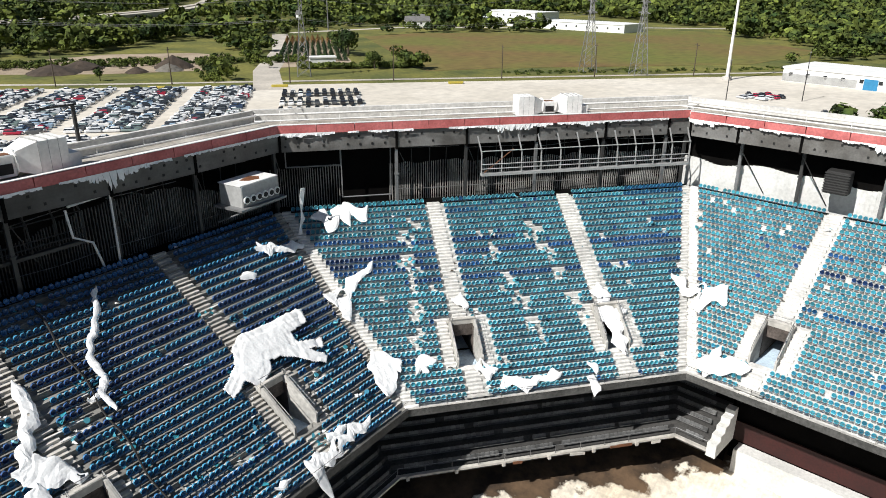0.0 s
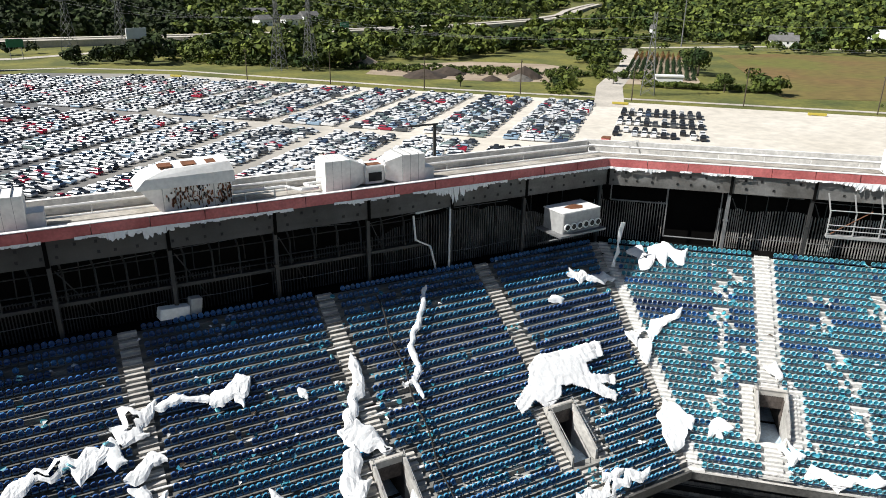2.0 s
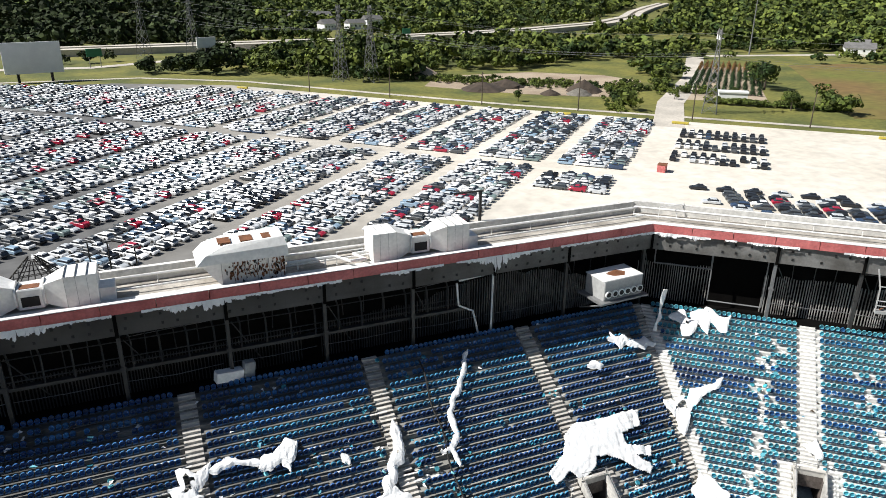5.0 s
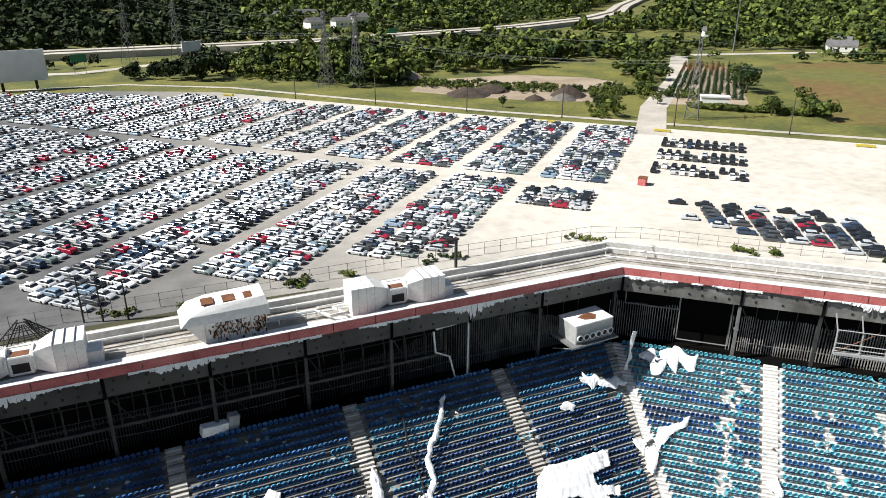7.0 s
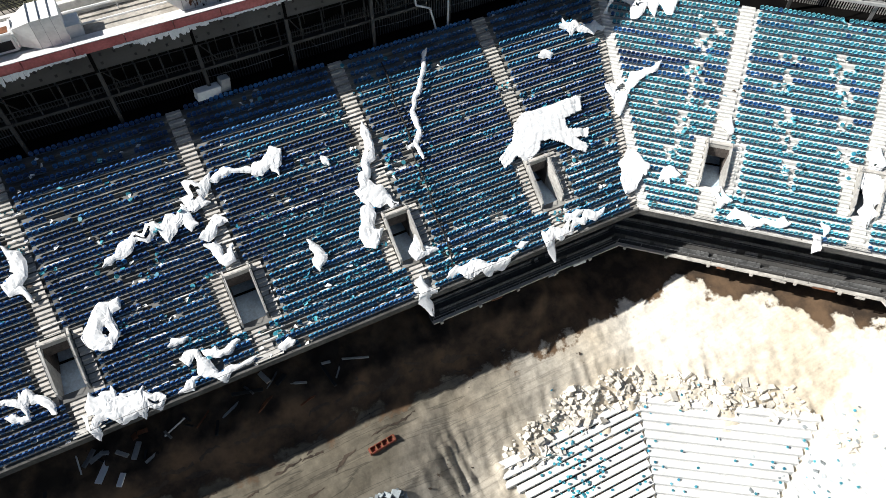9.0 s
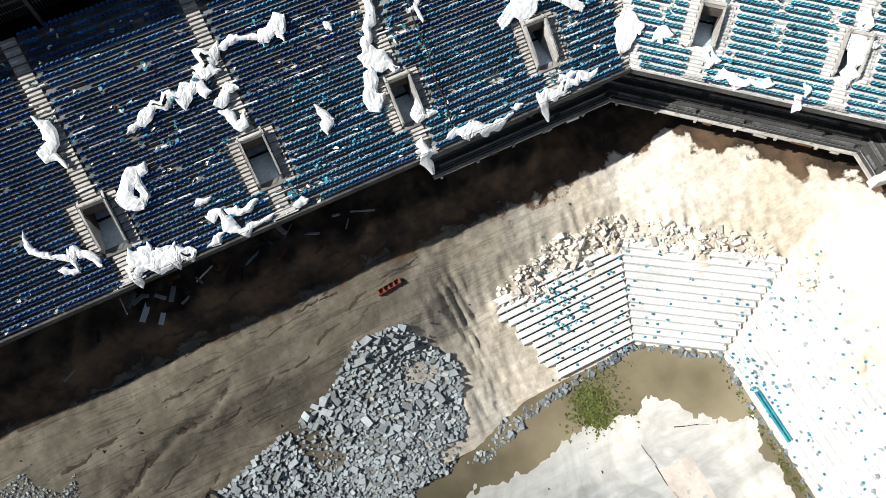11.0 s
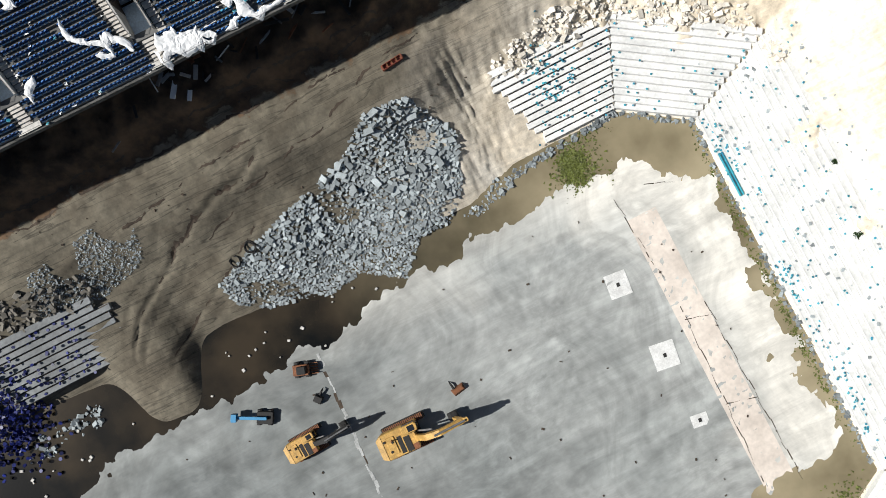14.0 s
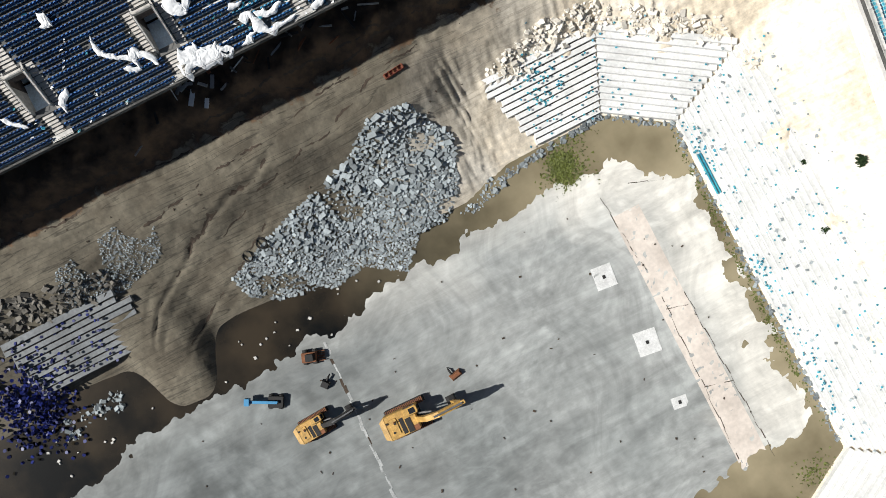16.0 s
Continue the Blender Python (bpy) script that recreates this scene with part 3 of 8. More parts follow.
def in_poly(x, y, poly):
    c = False
    for (xa, ya), (xb, yb) in zip(poly, poly[1:] + poly[:1]):
        if (ya > y) != (yb > y) and x < (xb - xa) * (y - ya) / (yb - ya) + xa:
            c = not c
    return c


def frac(x, y, s, seed=0.0):
    return noise.noise(Vector((x * s, y * s, seed)))


# ---- plan of the stadium ----
LOT = 25.0
EDGE, RISE, ROWS = 23.6, 0.397, 30
S45 = math.sqrt(0.5)


class Side:
    """One straight side of the upper stand: origin at its front corner, u along it, q outwards."""

    def __init__(self, ox, oy, ang, u0, m0, u1, m1, voms, tread):
        self.tread = tread
        self.e0 = self.e1 = 0.0  # how far the rim's corners stand off the mitre
        self.o, self.n = Vector((ox, oy)), Vector((math.cos(ang), math.sin(ang)))
        self.u = Vector((self.n.y, -self.n.x))
        self.u0, self.m0, self.u1, self.m1, self.voms = u0, m0, u1, m1, voms

    def span(self, q):
        return self.u0 - self.m0 * q + self.e0, self.u1 + self.m1 * q + self.e1

    def at(self, u, q, z=0.0):
        p = self.o + self.u * u + self.n * q
        return Vector((p.x, p.y, z))

    def stance(self, u=0.0, q=0.0, z=0.0):
        m = Matrix(((self.u.x, self.n.x, 0, 0), (self.u.y, self.n.y, 0, 0), (0, 0, 1, 0), (0, 0, 0, 1)))
        return Matrix.Translation(self.at(u, q, z)) @ m

    def slab(self, s, q0, q1, z0, z1, m=0, ua=None, ub=None):
        """A bar along the side that follows the mitred corners."""
        a0, b0 = self.span(q0)
        a1, b1 = self.span(q1)
        if ua is not None:
            a0 = a1 = ua
        if ub is not None:
            b0 = b1 = ub
        c = [(a0, q0), (b0, q0), (b1, q1), (a1, q1)]
        v = [self.at(u, q, z) for z in (z0, z1) for u, q in c]
        s.add(v, [(3, 2, 1, 0), (4, 5, 6, 7), (0, 1, 5, 4), (1, 2, 6, 5), (2, 3, 7, 6), (3, 0, 4, 7)], m)


N1, N2, N3 = radians(90), radians(48.5), radians(-8)
D1, D2 = 0.623, 0.575


def mitre(na, da, nb, db):
    """How far the corner line runs along each of two sides for each metre outwards."""
    t = na - nb
    return (db - da * math.cos(t)) / math.sin(t) / da, (da - db * math.cos(t)) / math.sin(t) / db


C1, C2 = mitre(N1, D1, N2, D2), mitre(N2, D2, N3, D2)
LEFT = Side(0, 29.7, N1, -72.0, 0.0, 37.3, C1[0], [29.25, 15.0, 0.8, -13.5, -27.8, -42.1, -56.4], D1)
MID = Side(37.3, 29.7, N2, 0.0, C1[1], 25.0, C2[0], [6.0, 19.6], D2)
RIGHT = Side(37.3 + 25 * math.sin(N2), 29.7 - 25 * math.cos(N2), N3, 0.0, C2[1], 46.0, 0.0, [5.2, 19.5, 33.7], D2)
SIDES = [LEFT, MID, RIGHT]
VROWS = range(5, 10)
VOID = range(4, 11)


def deck_z(x, y):
    return EDGE + RISE * max(-1, max((Vector((x, y)) - s.o).dot(s.n) / s.tread for s in SIDES))


# field outline, as half planes, and the ground around it
FIELD = [((0, 1), 8.3), ((0.548, 0.836), 24.2), ((1, 0), 40.0), ((0.489, -0.872), 61.8), ((0, -1), 75.0), ((-1, 0), 95.0)]


def beyond(x, y):
    return max(n[0] * x + n[1] * y - c for n, c in FIELD)


# wheel ruts along the haul road and the washed-out gullies beside it: x, then y along each
RUTS = [
    ([-60, -38, -28, -18, -11, -3], [29.5, 27.7, 27.8, 27.8, 28.3, 26.8], 0.3, 0.5),
    ([-60, -38, -26, -15, -4, 4], [27.5, 25.9, 26.1, 26.4, 26.1, 25.4], 0.26, 0.5),
    ([-37.5, -34.6, -26, -18, -11.5], [7.5, 11.7, 16.9, 19.8, 21.5], 0.75, 0.34),
    ([-34, -28.9, -22.6, -16], [5.0, 8.8, 11.8, 15.5], 0.4, 0.4),
    ([-3.2, 3.9, 12, 19, 26], [27.1, 27.3, 29.0, 27.9, 27.6], 0.3, 0.5),
    ([-12, -2.5, 8, 12.7, 20], [28.9, 28.6, 28.6, 28.4, 26.6], 0.25, 0.5),
    ([-22.7, -13.4, -3.1, 3.9, 12], [15.9, 19.4, 21.2, 24.2, 25.6], 0.22, 0.5),
    ([-30, -20, -8, 2], [20.5, 22.6, 24.0, 26.2], 0.18, 0.6),
]


def rut(x, y):
    cut_ = 0.0
    for xs, ys, deep, wide in RUTS:
        if xs[0] < x < xs[-1]:
            off = abs(y - float(np.interp(x, xs, ys)) - 0.5 * noise.noise(Vector((x * 0.35, ys[0], 2))))
            if off < 3.2:
                k = deep * (0.75 + 0.5 * noise.noise(Vector((x * 0.6, ys[0], 7))))
                cut_ -= k * math.exp(-((off / wide) ** 2))
                cut_ += 0.35 * k * math.exp(-(((off - 2.1 * wide) / wide) ** 2))
                cut_ -= 0.4 * k * math.exp(-(((off - 2.2) / 0.35) ** 2))
    return 0.4 * cut_


def bank_z(x, y):
    d = beyond(x, y)
    west = max(0.0, min(1.0, (16 - x) / 6)) * max(0.0, min(1.0, (y + 20) / 10))
    d += west * (2.4 + 2.2 * frac(x, y, 0.09, 3) + 7.4 * math.exp(-(((x + 37) / 5.2) ** 4)) * max(0.0, min(1.0, (8 - d) / 16)))
    z = np.interp(d, [-3, 0, 10.5, 14.5, 18, 24, 40], [-1.2, 0.1, 5.4, 9.2, 11.0, 12.4, 16])
    rough = 0.4 * frac(x, y, 0.12, 1) + 0.16 * frac(x, y, 0.45, 2) + 0.08 * abs(frac(x, y, 1.3, 5))
    along, across = 0.906 * x + 0.423 * y, -0.423 * x + 0.906 * y
    rough += west * (0.1 * (0.4 - abs(noise.noise(Vector((along * 0.018, across * 0.5, 4))))) + 0.05 * noise.noise(Vector((along * 0.025, across * 1.5, 6))))
    gully = math.exp(-(((x - 13.5) / 4.5) ** 2)) + (0.8 if 19 < x < 50 and d > 10 else 0)
    rough += gully * 0.75 * (0.3 - abs(noise.noise(Vector((x * 0.75, y * 0.22, 8))))) * min(1, max(0, 17 - d) / 3)
    if x < 30 and y > 3:
        rough += rut(x, y)
        wash = max(0.0, 1 - abs(x - 13.2) / 3.4) * max(0.0, min(1.0, (23.8 - y) / 2)) if y < 25 else 0
        rough -= wash * (0.5 + 1.1 * abs(noise.noise(Vector((x * 0.9 + 0.12 * y, y * 0.1, 12)))) - 0.5 * abs(noise.noise(Vector((x * 2.1, y * 0.35, 3)))))
    q = y - LEFT.o.y
    if q > -6.0 and x < 34:
        along = x * 0.9 - y * 0.4
        k = min(1.0, (34 - x) / 8) * max(0.0, min(1.0, (q + 2.6 + 1.6 * noise.noise(Vector((along * 0.22, 3.0, 1.0)))) / 2.6))
        rough += (2.6 + 0.9 * noise.noise(Vector((along * 0.5, q * 0.2, 5.0)))) * k * k * (3 - 2 * k) + 0.22 * min(1.0, (q + 6) / 3) * noise.noise(Vector((x * 1.1, y * 1.1, 9.0)))
    # loose earth spilled over the top steps
    if x > 17 and 5.5 < d < 13:
        wide_ = 4.6 if x > 38 else 3.2
        spill = noise.noise(Vector((x * 0.3, y * 0.3, 17.0))) + 0.5 * noise.noise(Vector((x * 0.9, y * 0.9, 4.0)))
        rough += max(0.0, 0.65 + 1.2 * spill) * max(0.0, 1 - abs(d - 9.8) / wide_)
    return float(z) + rough * min(1, max(0, d + 1) / 3)


def grid_mesh(name, x0, x1, y0, y1, step, height, m, label, category, keep=None):
    nx, ny = int((x1 - x0) / step), int((y1 - y0) / step)
    s = Shape()
    s.v = [(x0 + i * step, y0 + j * step, height(x0 + i * step, y0 + j * step)) for j in range(ny + 1) for i in range(nx + 1)]
    w = nx + 1
    for j in range(ny):
        for i in range(nx):
            if keep is None or keep(x0 + (i + 0.5) * step, y0 + (j + 0.5) * step):
                s.f.append((j * w + i, j * w + i + 1, (j + 1) * w + i + 1, (j + 1) * w + i))
    s.m = [0] * len(s.f)
    return solid(name, s, m, label, category, "structure", smooth=True)


# ---- ground, pit and water ----
FOOT = [(-110, 52), (44.5, 52), (74, 22.5), (69, -60), (50, -100), (-110, -100)]


def ring_sheet():
    out = [(-2600, -2600), (2900, -2600), (2900, 3000), (-2600, 3000)]
    s = Shape()
    v = [(x, y, LOT - 0.06) for x, y in FOOT + out]
    s.add(v, [(0, 1, 8, 9), (1, 2, 8), (2, 3, 7, 8), (3, 4, 7), (4, 5, 6, 7), (5, 0, 9, 6)])
    return solid("ground", s, "grass", "grassy land that runs out to the horizon", "ground", "structure")


ring_sheet()
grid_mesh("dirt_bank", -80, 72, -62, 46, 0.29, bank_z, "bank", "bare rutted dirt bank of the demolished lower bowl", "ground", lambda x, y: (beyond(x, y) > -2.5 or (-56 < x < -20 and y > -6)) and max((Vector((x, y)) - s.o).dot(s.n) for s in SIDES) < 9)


# crumbled cracks along the bottom of the ruts
for r_, (xs, ys, deep, wide) in enumerate(RUTS):
    x, line = xs[0] + 0.5, []
    crack = Shape()
    while x < xs[-1] - 0.5:
        y = float(np.interp(x, xs, ys)) + 0.5 * noise.noise(Vector((x * 0.35, ys[0], 2))) + 0.18 * noise.noise(Vector((x * 2.3, ys[0], 11)))
        w = (0.16 + 0.3 * deep) * (0.35 + 1.1 * noise.noise(Vector((x * 0.45, ys[0], 21))) + 0.7 * noise.noise(Vector((x * 3.1, ys[0], 5))))
        if w > 0.02:
            line.append((x, y, w))
        if (w <= 0.02 or x + 0.3 >= xs[-1] - 0.5) and line:
            if len(line) > 2:
                n = len(line)
                v = [(a, b + s_ * c, bank_z(a, b + s_ * c) + h) for s_, h in ((1.0, 0.035), (0.0, 0.05), (-0.8, 0.035)) for a, b, c in line]
                crack.add(v, [(k * n + i, (k + 1) * n + i, (k + 1) * n + i + 1, k * n + i + 1) for k in (0, 1) for i in range(n - 1)])
            line = []
        x += 0.3
    if crack.f:
        solid("earth_crack", crack, "soil", "dark crumbled crack along a wheel rut in the dirt", "crack", "structure")


def slab_z(x, y):
    e = max(y - float(np.interp(x, [-58, -41, -16, -10, 8, 30], [-5.8, -3.1, -2.4, -0.2, 1.2, 1.2])), 0.66 * x + 0.75 * y - 20.3, x - 37.2, min(-43.5 - y + 0.1 * x - 3, x - 17))
    return max(-0.3, min(0.09, -0.045 * e)) + 0.09 * frac(x, y, 0.13, 7) + 0.075 * frac(x, y, 0.4, 8) + 0.05 * frac(x, y, 1.0, 9) + 0.02 * frac(x, y, 2.3, 4) + 0.02


grid_mesh("field_slab", -80, 41, -66, 8, 0.42, slab_z, "slab", "grey stained concrete floor slab with puddled edges", "floor")
sheet([(-95, -75), (40, -75), (41, -48), (41, 3), (31.5, 9.5), (-95, 9.5)], 0.0, "water", "water", "murky brown rainwater pooled round the slab", "water", 0.4)
for k in range(8):
    y1 = -5.3 - k * 4.9
    grid_mesh("floor_strip", 25.8, 30.01, y1 - 4.905, y1, 0.7, lambda x, y: slab_z(x, y) + 0.012, "silt", "tan silted slab in a strip across the concrete floor", "floor")
for (x, y, w, h, a) in ((22.2, -22.9, 3.2, 3.4, -8), (21.0, -12.1, 2.9, 3.2, -6), (22.4, -32.3, 2.2, 1.6, -8)):
    pad = solid("floor_pad", Shape().box(-w / 2, w / 2, -h / 2, h / 2, -0.3, 0.04).box(-0.2, 0.2, -0.25, 0.25, 0.04, 0.1, 1), ("pad", "black"), "pale square footing pad with a bolt socket set in the floor", "floor pad", group="floor pads")
    pad.matrix_world = pose(x, y, slab_z(x, y), 0, 0, a)
for xa, ya, xb, yb, n in ((25.6, -2, 26.6, -14, 9), (26.9, -18, 26.0, -43, 16), (30.0, -19, 30.7, -45, 18), (26.6, -20, 30.2, -21, 4), (26.3, -32, 30.4, -33, 4), (30, -2, 33.8, -3.5, 3)):
    for k in range(n):
        t = (k + 0.5) / n
        x, y = xa + (xb - xa) * t, ya + (yb - ya) * t
        half = math.hypot(xb - xa, yb - ya) / n * 0.5
        w = 0.015 + 0.045 * abs(math.sin(k * 2.3 + xa)) ** 2
        ob = solid("floor_crack", Shape().box(-half, half, -w, w, -0.1, 0.03), "soil", "dark open joint in the concrete floor", "crack", group="floor joints", kind="structure")
        ob.matrix_world = pose(x + 0.12 * math.sin(k * 1.7), y, slab_z(x, y), 0, 0, math.degrees(math.atan2(yb - ya, xb - xa)) + 4 * math.sin(k * 1.9))

for k in range(24):
    t = k / 23
    x, y = -17.8 - 1.0 * t + 0.12 * math.sin(k * 2.1), -3.0 - 25.5 * t
    w, h = 0.17 + 0.08 * math.sin(k * 1.3), 0.58
    hole = k in (2, 5, 6, 13)
    ob = solid("floor_joint", Shape().box(-w, w, -h, h, -0.1, 0.02, bev=0.02), "soil" if hole else "slab_joint", "dark open hole in the floor joint" if hole else "pale patched joint across the concrete floor", "joint", group="floor joints", kind="structure")
    ob.matrix_world = pose(x, y, slab_z(x, y), 0, 0, -2 + 4 * math.sin(k))

# ---- parking lot and land beyond ----
sheet([(-300, 52.5), (44, 52.5), (75, 22), (69.5, -60), (300, -150), (300, 10), (312, 0), (313, 2), (98, 217), (33, 291), (-10, 312), (-300, 322)], LOT, "pavement", "asphalt", "sun-bleached pale pavement of a huge parking lot", "pavement")


def band(points, w, z, name, m, label, category="road", thick=0.0):
    s = Shape()
    pts = [Vector(p) for p in points]
    left, right = [], []
    for i, p in enumerate(pts):
        d = (pts[min(i + 1, len(pts) - 1)] - pts[max(i - 1, 0)]).normalized()
        left.append((p.x - d.y * w / 2, p.y + d.x * w / 2, z))
        right.append((p.x + d.y * w / 2, p.y - d.x * w / 2, z))
    n = len(pts)
    s.add(left + right, [(i, n + i, n + i + 1, i + 1) for i in range(n - 1)])
    if thick:
        for row in (left, right):
            s.add(row + [(x, y, h - thick) for x, y, h in row], [(i, i + 1, n + i + 1, n + i) for i in range(n - 1)])
    return solid(name, s, m, label, category, "structure")


sheet([(-70, 84), (8, 85), (19, 88), (25, 91.5), (25, 94), (8, 95), (-70, 96)], LOT + 0.03, "verge", "scrub", "strip of rough dry scrub along the lot fence")
band([(340, -12), (230, 96), (115, 211), (80, 252), (40, 300), (0, 326), (-300, 336)], 3.0, LOT + 0.02, "service_track", "gravel", "worn pale service track along the lot")
band([(140, 160), (170, 195), (225, 246), (290, 318)], 9.0, LOT + 0.03, "gravel_road", "gravel", "white gravel road between trees")
sheet([(104, 262), (131, 230), (160, 211), (172, 216), (196, 245), (192, 266), (166, 288), (120, 288)], LOT + 0.04, "dirt_yard", "dirt", "bare dirt yard with spoil heaps")
sheet([(204, 150), (306, 268), (345, 262), (470, 130), (372, 48), (300, 62), (228, 134)], LOT + 0.01, "meadow", "meadow", "mown field of green and brown grass")
sheet([(176, 200), (250, 278), (282, 270), (204, 184)], LOT + 0.02, "nursery_ground", "dirt", "bare ground of a tree nursery")
HIGHWAY = [(-60, 432), (81, 444), (143, 450), (174, 466), (246, 487), (298, 506), (407, 567), (500, 650), (602, 770), (726, 903), (900, 1080)]
band(HIGHWAY, 9, LOT + 3.5, "highway", "gravel", "pale concrete highway on a low bank through the woods", thick=3.7)
band([(x - 4, y + 15) for x, y in HIGHWAY], 8, LOT + 3.5, "highway", "gravel", "second pale carriageway of the highway", thick=3.7)
band([(-120, 380), (-20, 372), (20, 395), (40, 420), (80, 450)], 8, LOT + 0.03, "road", "gravel", "pale side road leading to the highway")
band([(300, 320), (380, 300), (480, 180), (560, 40), (600, -120)], 8, LOT + 0.03, "road", "gravel", "pale road past the works buildings")

# ---- upper stands ----
def inside(u, spans):
    return any(a < u < b for a, b in spans)


def cuts(a, b, holes):
    out, at = [], a
    for h0, h1 in sorted(holes):
        if h1 > at and h0 < b:
            if h0 > at:
                out.append((at, min(h0, b)))
            at = max(at, h1)
    if at < b:
        out.append((at, b))
    return out


VW = 1.15


def stair(w, d, m):
    return Shape().box(-w, w, 0.0, d * 0.5, -0.02, 0.03).box(-w, w, d * 0.5 - 0.02, d + 0.01, -0.02, RISE / 2 + 0.02).mesh("stair_tread", m)


# left stairs grey, the others near white: sun and shade in the colours
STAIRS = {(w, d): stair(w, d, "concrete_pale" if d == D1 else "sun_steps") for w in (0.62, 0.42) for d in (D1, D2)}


rnd0 = random.Random(3)


def stand(side, label):
    top = thing("grandstand", label, "grandstand")
    for i in range(ROWS):
        q0, z = i * side.tread, EDGE + i * RISE
        holes = [(v - VW, v + VW) for v in side.voms] if i in VROWS else []
        a0, b0 = side.span(q0)
        for a, b in cuts(a0, b0, holes):
            ends = (None if a == a0 else a, None if b == b0 else b)
            s = Shape()
            side.slab(s, q0, q0 + side.tread + 0.12, z - 0.62, z, ua=ends[0], ub=ends[1])
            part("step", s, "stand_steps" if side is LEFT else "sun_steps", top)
    # front wall with a capped ledge
    s = Shape()
    side.slab(s, -0.14, -0.02, EDGE - 0.6, EDGE + 0.08)
    w = part("front_wall", s, "beam", top, "stained concrete front wall")
    s = Shape()
    side.slab(s, -0.18, 0.02, EDGE + 0.08, EDGE + 0.13)
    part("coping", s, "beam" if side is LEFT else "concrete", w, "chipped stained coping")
    rail = Shape()
    a, b = side.span(0)
    for k in range(int((b - a) / 2.3)):
        if rnd0.random() < 0.7:
            rail.tube([side.at(a + 1 + k * 2.3, -0.06, EDGE + 0.1), side.at(a + 1 + k * 2.3, -0.06, EDGE + 0.75)], 0.022, 4)
    rail.tube([side.at(a, -0.06, EDGE + 0.75), side.at(b, -0.06, EDGE + 0.75)], 0.022, 4)
    part("front_rail", rail, "dark_steel", w, "thin dark steel rail")
    # under side of the deck
    s = Shape()
    zlow = EDGE + (VROWS[0] - 1) * RISE - 1.25
    halls = [(v - VW - 0.05, v + VW + 0.05) for v in side.voms]
    qs = (0.0, ROWS * side.tread)
    zs = (EDGE - 0.62, EDGE + ROWS * RISE - 1.6)
    a0, b0 = side.span(0)
    a1, b1 = side.span(qs[1])
    pieces = cuts(a0, b0, halls)
    for a, b in pieces:
        part("soffit", Shape().add([side.at(a, 0, zs[0]), side.at(b, 0, zs[0]), side.at(a1 if a == a0 else a, qs[1], zs[1]), side.at(b1 if b == b0 else b, qs[1], zs[1])], [(0, 1, 3, 2)]), "concrete", top)
    for a, b in halls:
        part("soffit", Shape().add([side.at(a, 0, zlow), side.at(b, 0, zlow), side.at(a, qs[1], zlow), side.at(b, qs[1], zlow)], [(0, 1, 3, 2)]), "concrete", top)
    # stair treads on the aisles and round the openings
    def tread(u, i, w):
        part("stair_tread", STAIRS[w, side.tread], None, top).matrix_world = side.stance(u, i * side.tread, EDGE + i * RISE)

    for v in side.voms:
        for i in range(ROWS):
            if i not in VOID:
                tread(v, i, 0.62)
            else:
                tread(v - VW - 0.55, i, 0.42)
                tread(v + VW + 0.55, i, 0.42)
    for u, m in ((0.33, side.m0), (side.u1 - 0.33, side.m1)):
        for i in range(1, ROWS if m else 0):
            tread(u - m * i * side.tread if u < 1 else u + m * i * side.tread, i, 0.42)
    # openings to the concourse
    for v in side.voms:
        at = side.stance(v, 0)
        q0, q1 = VROWS[0] * side.tread, (VROWS[-1] + 1) * side.tread
        zf, zt = EDGE + (VROWS[0] - 1) * RISE - 0.9, EDGE + (VROWS[-1] + 1) * RISE
        room = Shape()
        room.box(-VW, VW, q0 - 0.05, q1 - 0.1, zf - 0.25, zf + 0.44, 1, at)
        room.box(-VW, VW, q1 - 0.1, q1 + 6, zf - 0.25, zf + 0.44, 1, at)
        for x in (-VW - 0.02, VW - 0.16):
            prof = [(q0 - 0.2, zf - 0.3), (q1 + 6, zf - 0.3), (q1 + 6, zt - 0.5), (q1, zt + 0.55), (q1 - 0.3, zt + 0.55), (q0 - 0.2, zf + 1.75)]
            vs = [(x + d, q, z) for d in (0, 0.18) for q, z in prof]
            n = len(prof)
            room.add(vs, [tuple(range(n - 1, -1, -1)), tuple(range(n, 2 * n))] + [(k, (k + 1) % n, n + (k + 1) % n, n + k) for k in range(n)], 0, at)
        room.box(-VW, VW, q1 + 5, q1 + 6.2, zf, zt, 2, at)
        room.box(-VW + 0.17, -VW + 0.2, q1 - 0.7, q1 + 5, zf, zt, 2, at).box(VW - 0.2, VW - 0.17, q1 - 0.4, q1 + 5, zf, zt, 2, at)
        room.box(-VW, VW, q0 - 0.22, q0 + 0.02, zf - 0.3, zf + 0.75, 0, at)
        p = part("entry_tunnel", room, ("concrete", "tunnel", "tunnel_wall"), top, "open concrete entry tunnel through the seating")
        head = Shape().box(-VW - 0.05, VW + 0.05, q1 - 0.05, q1 + 0.2, zt + 0.15, zt + 0.62, 0, at).box(-VW - 0.1, VW + 0.1, q1 - 0.1, q1 + 0.25, zt + 0.62, zt + 0.7, 0, at)
        head.box(-VW + 0.16, VW - 0.16, q1 - 0.03, q1 + 0.18, zt - 0.95, zt + 0.15, 1, at)
        part("header", head, ("concrete_pale", "tunnel_wall"), p)
        rail = Shape()
        for x in (-VW + 0.05, VW - 0.05):
            rail.tube([(x, q0, zf + 2.4), (x, q1, zt + 1.1)], 0.03, 4, 0, at)
            for k in range(3):
                q = q0 + (q1 - q0) * k / 2
                z = zf + 1.7 + (zt - 1.2 - zf) * k / 2
                rail.tube([(x, q, z - 0.1), (x, q, z + 0.6)], 0.025, 4, 0, at)
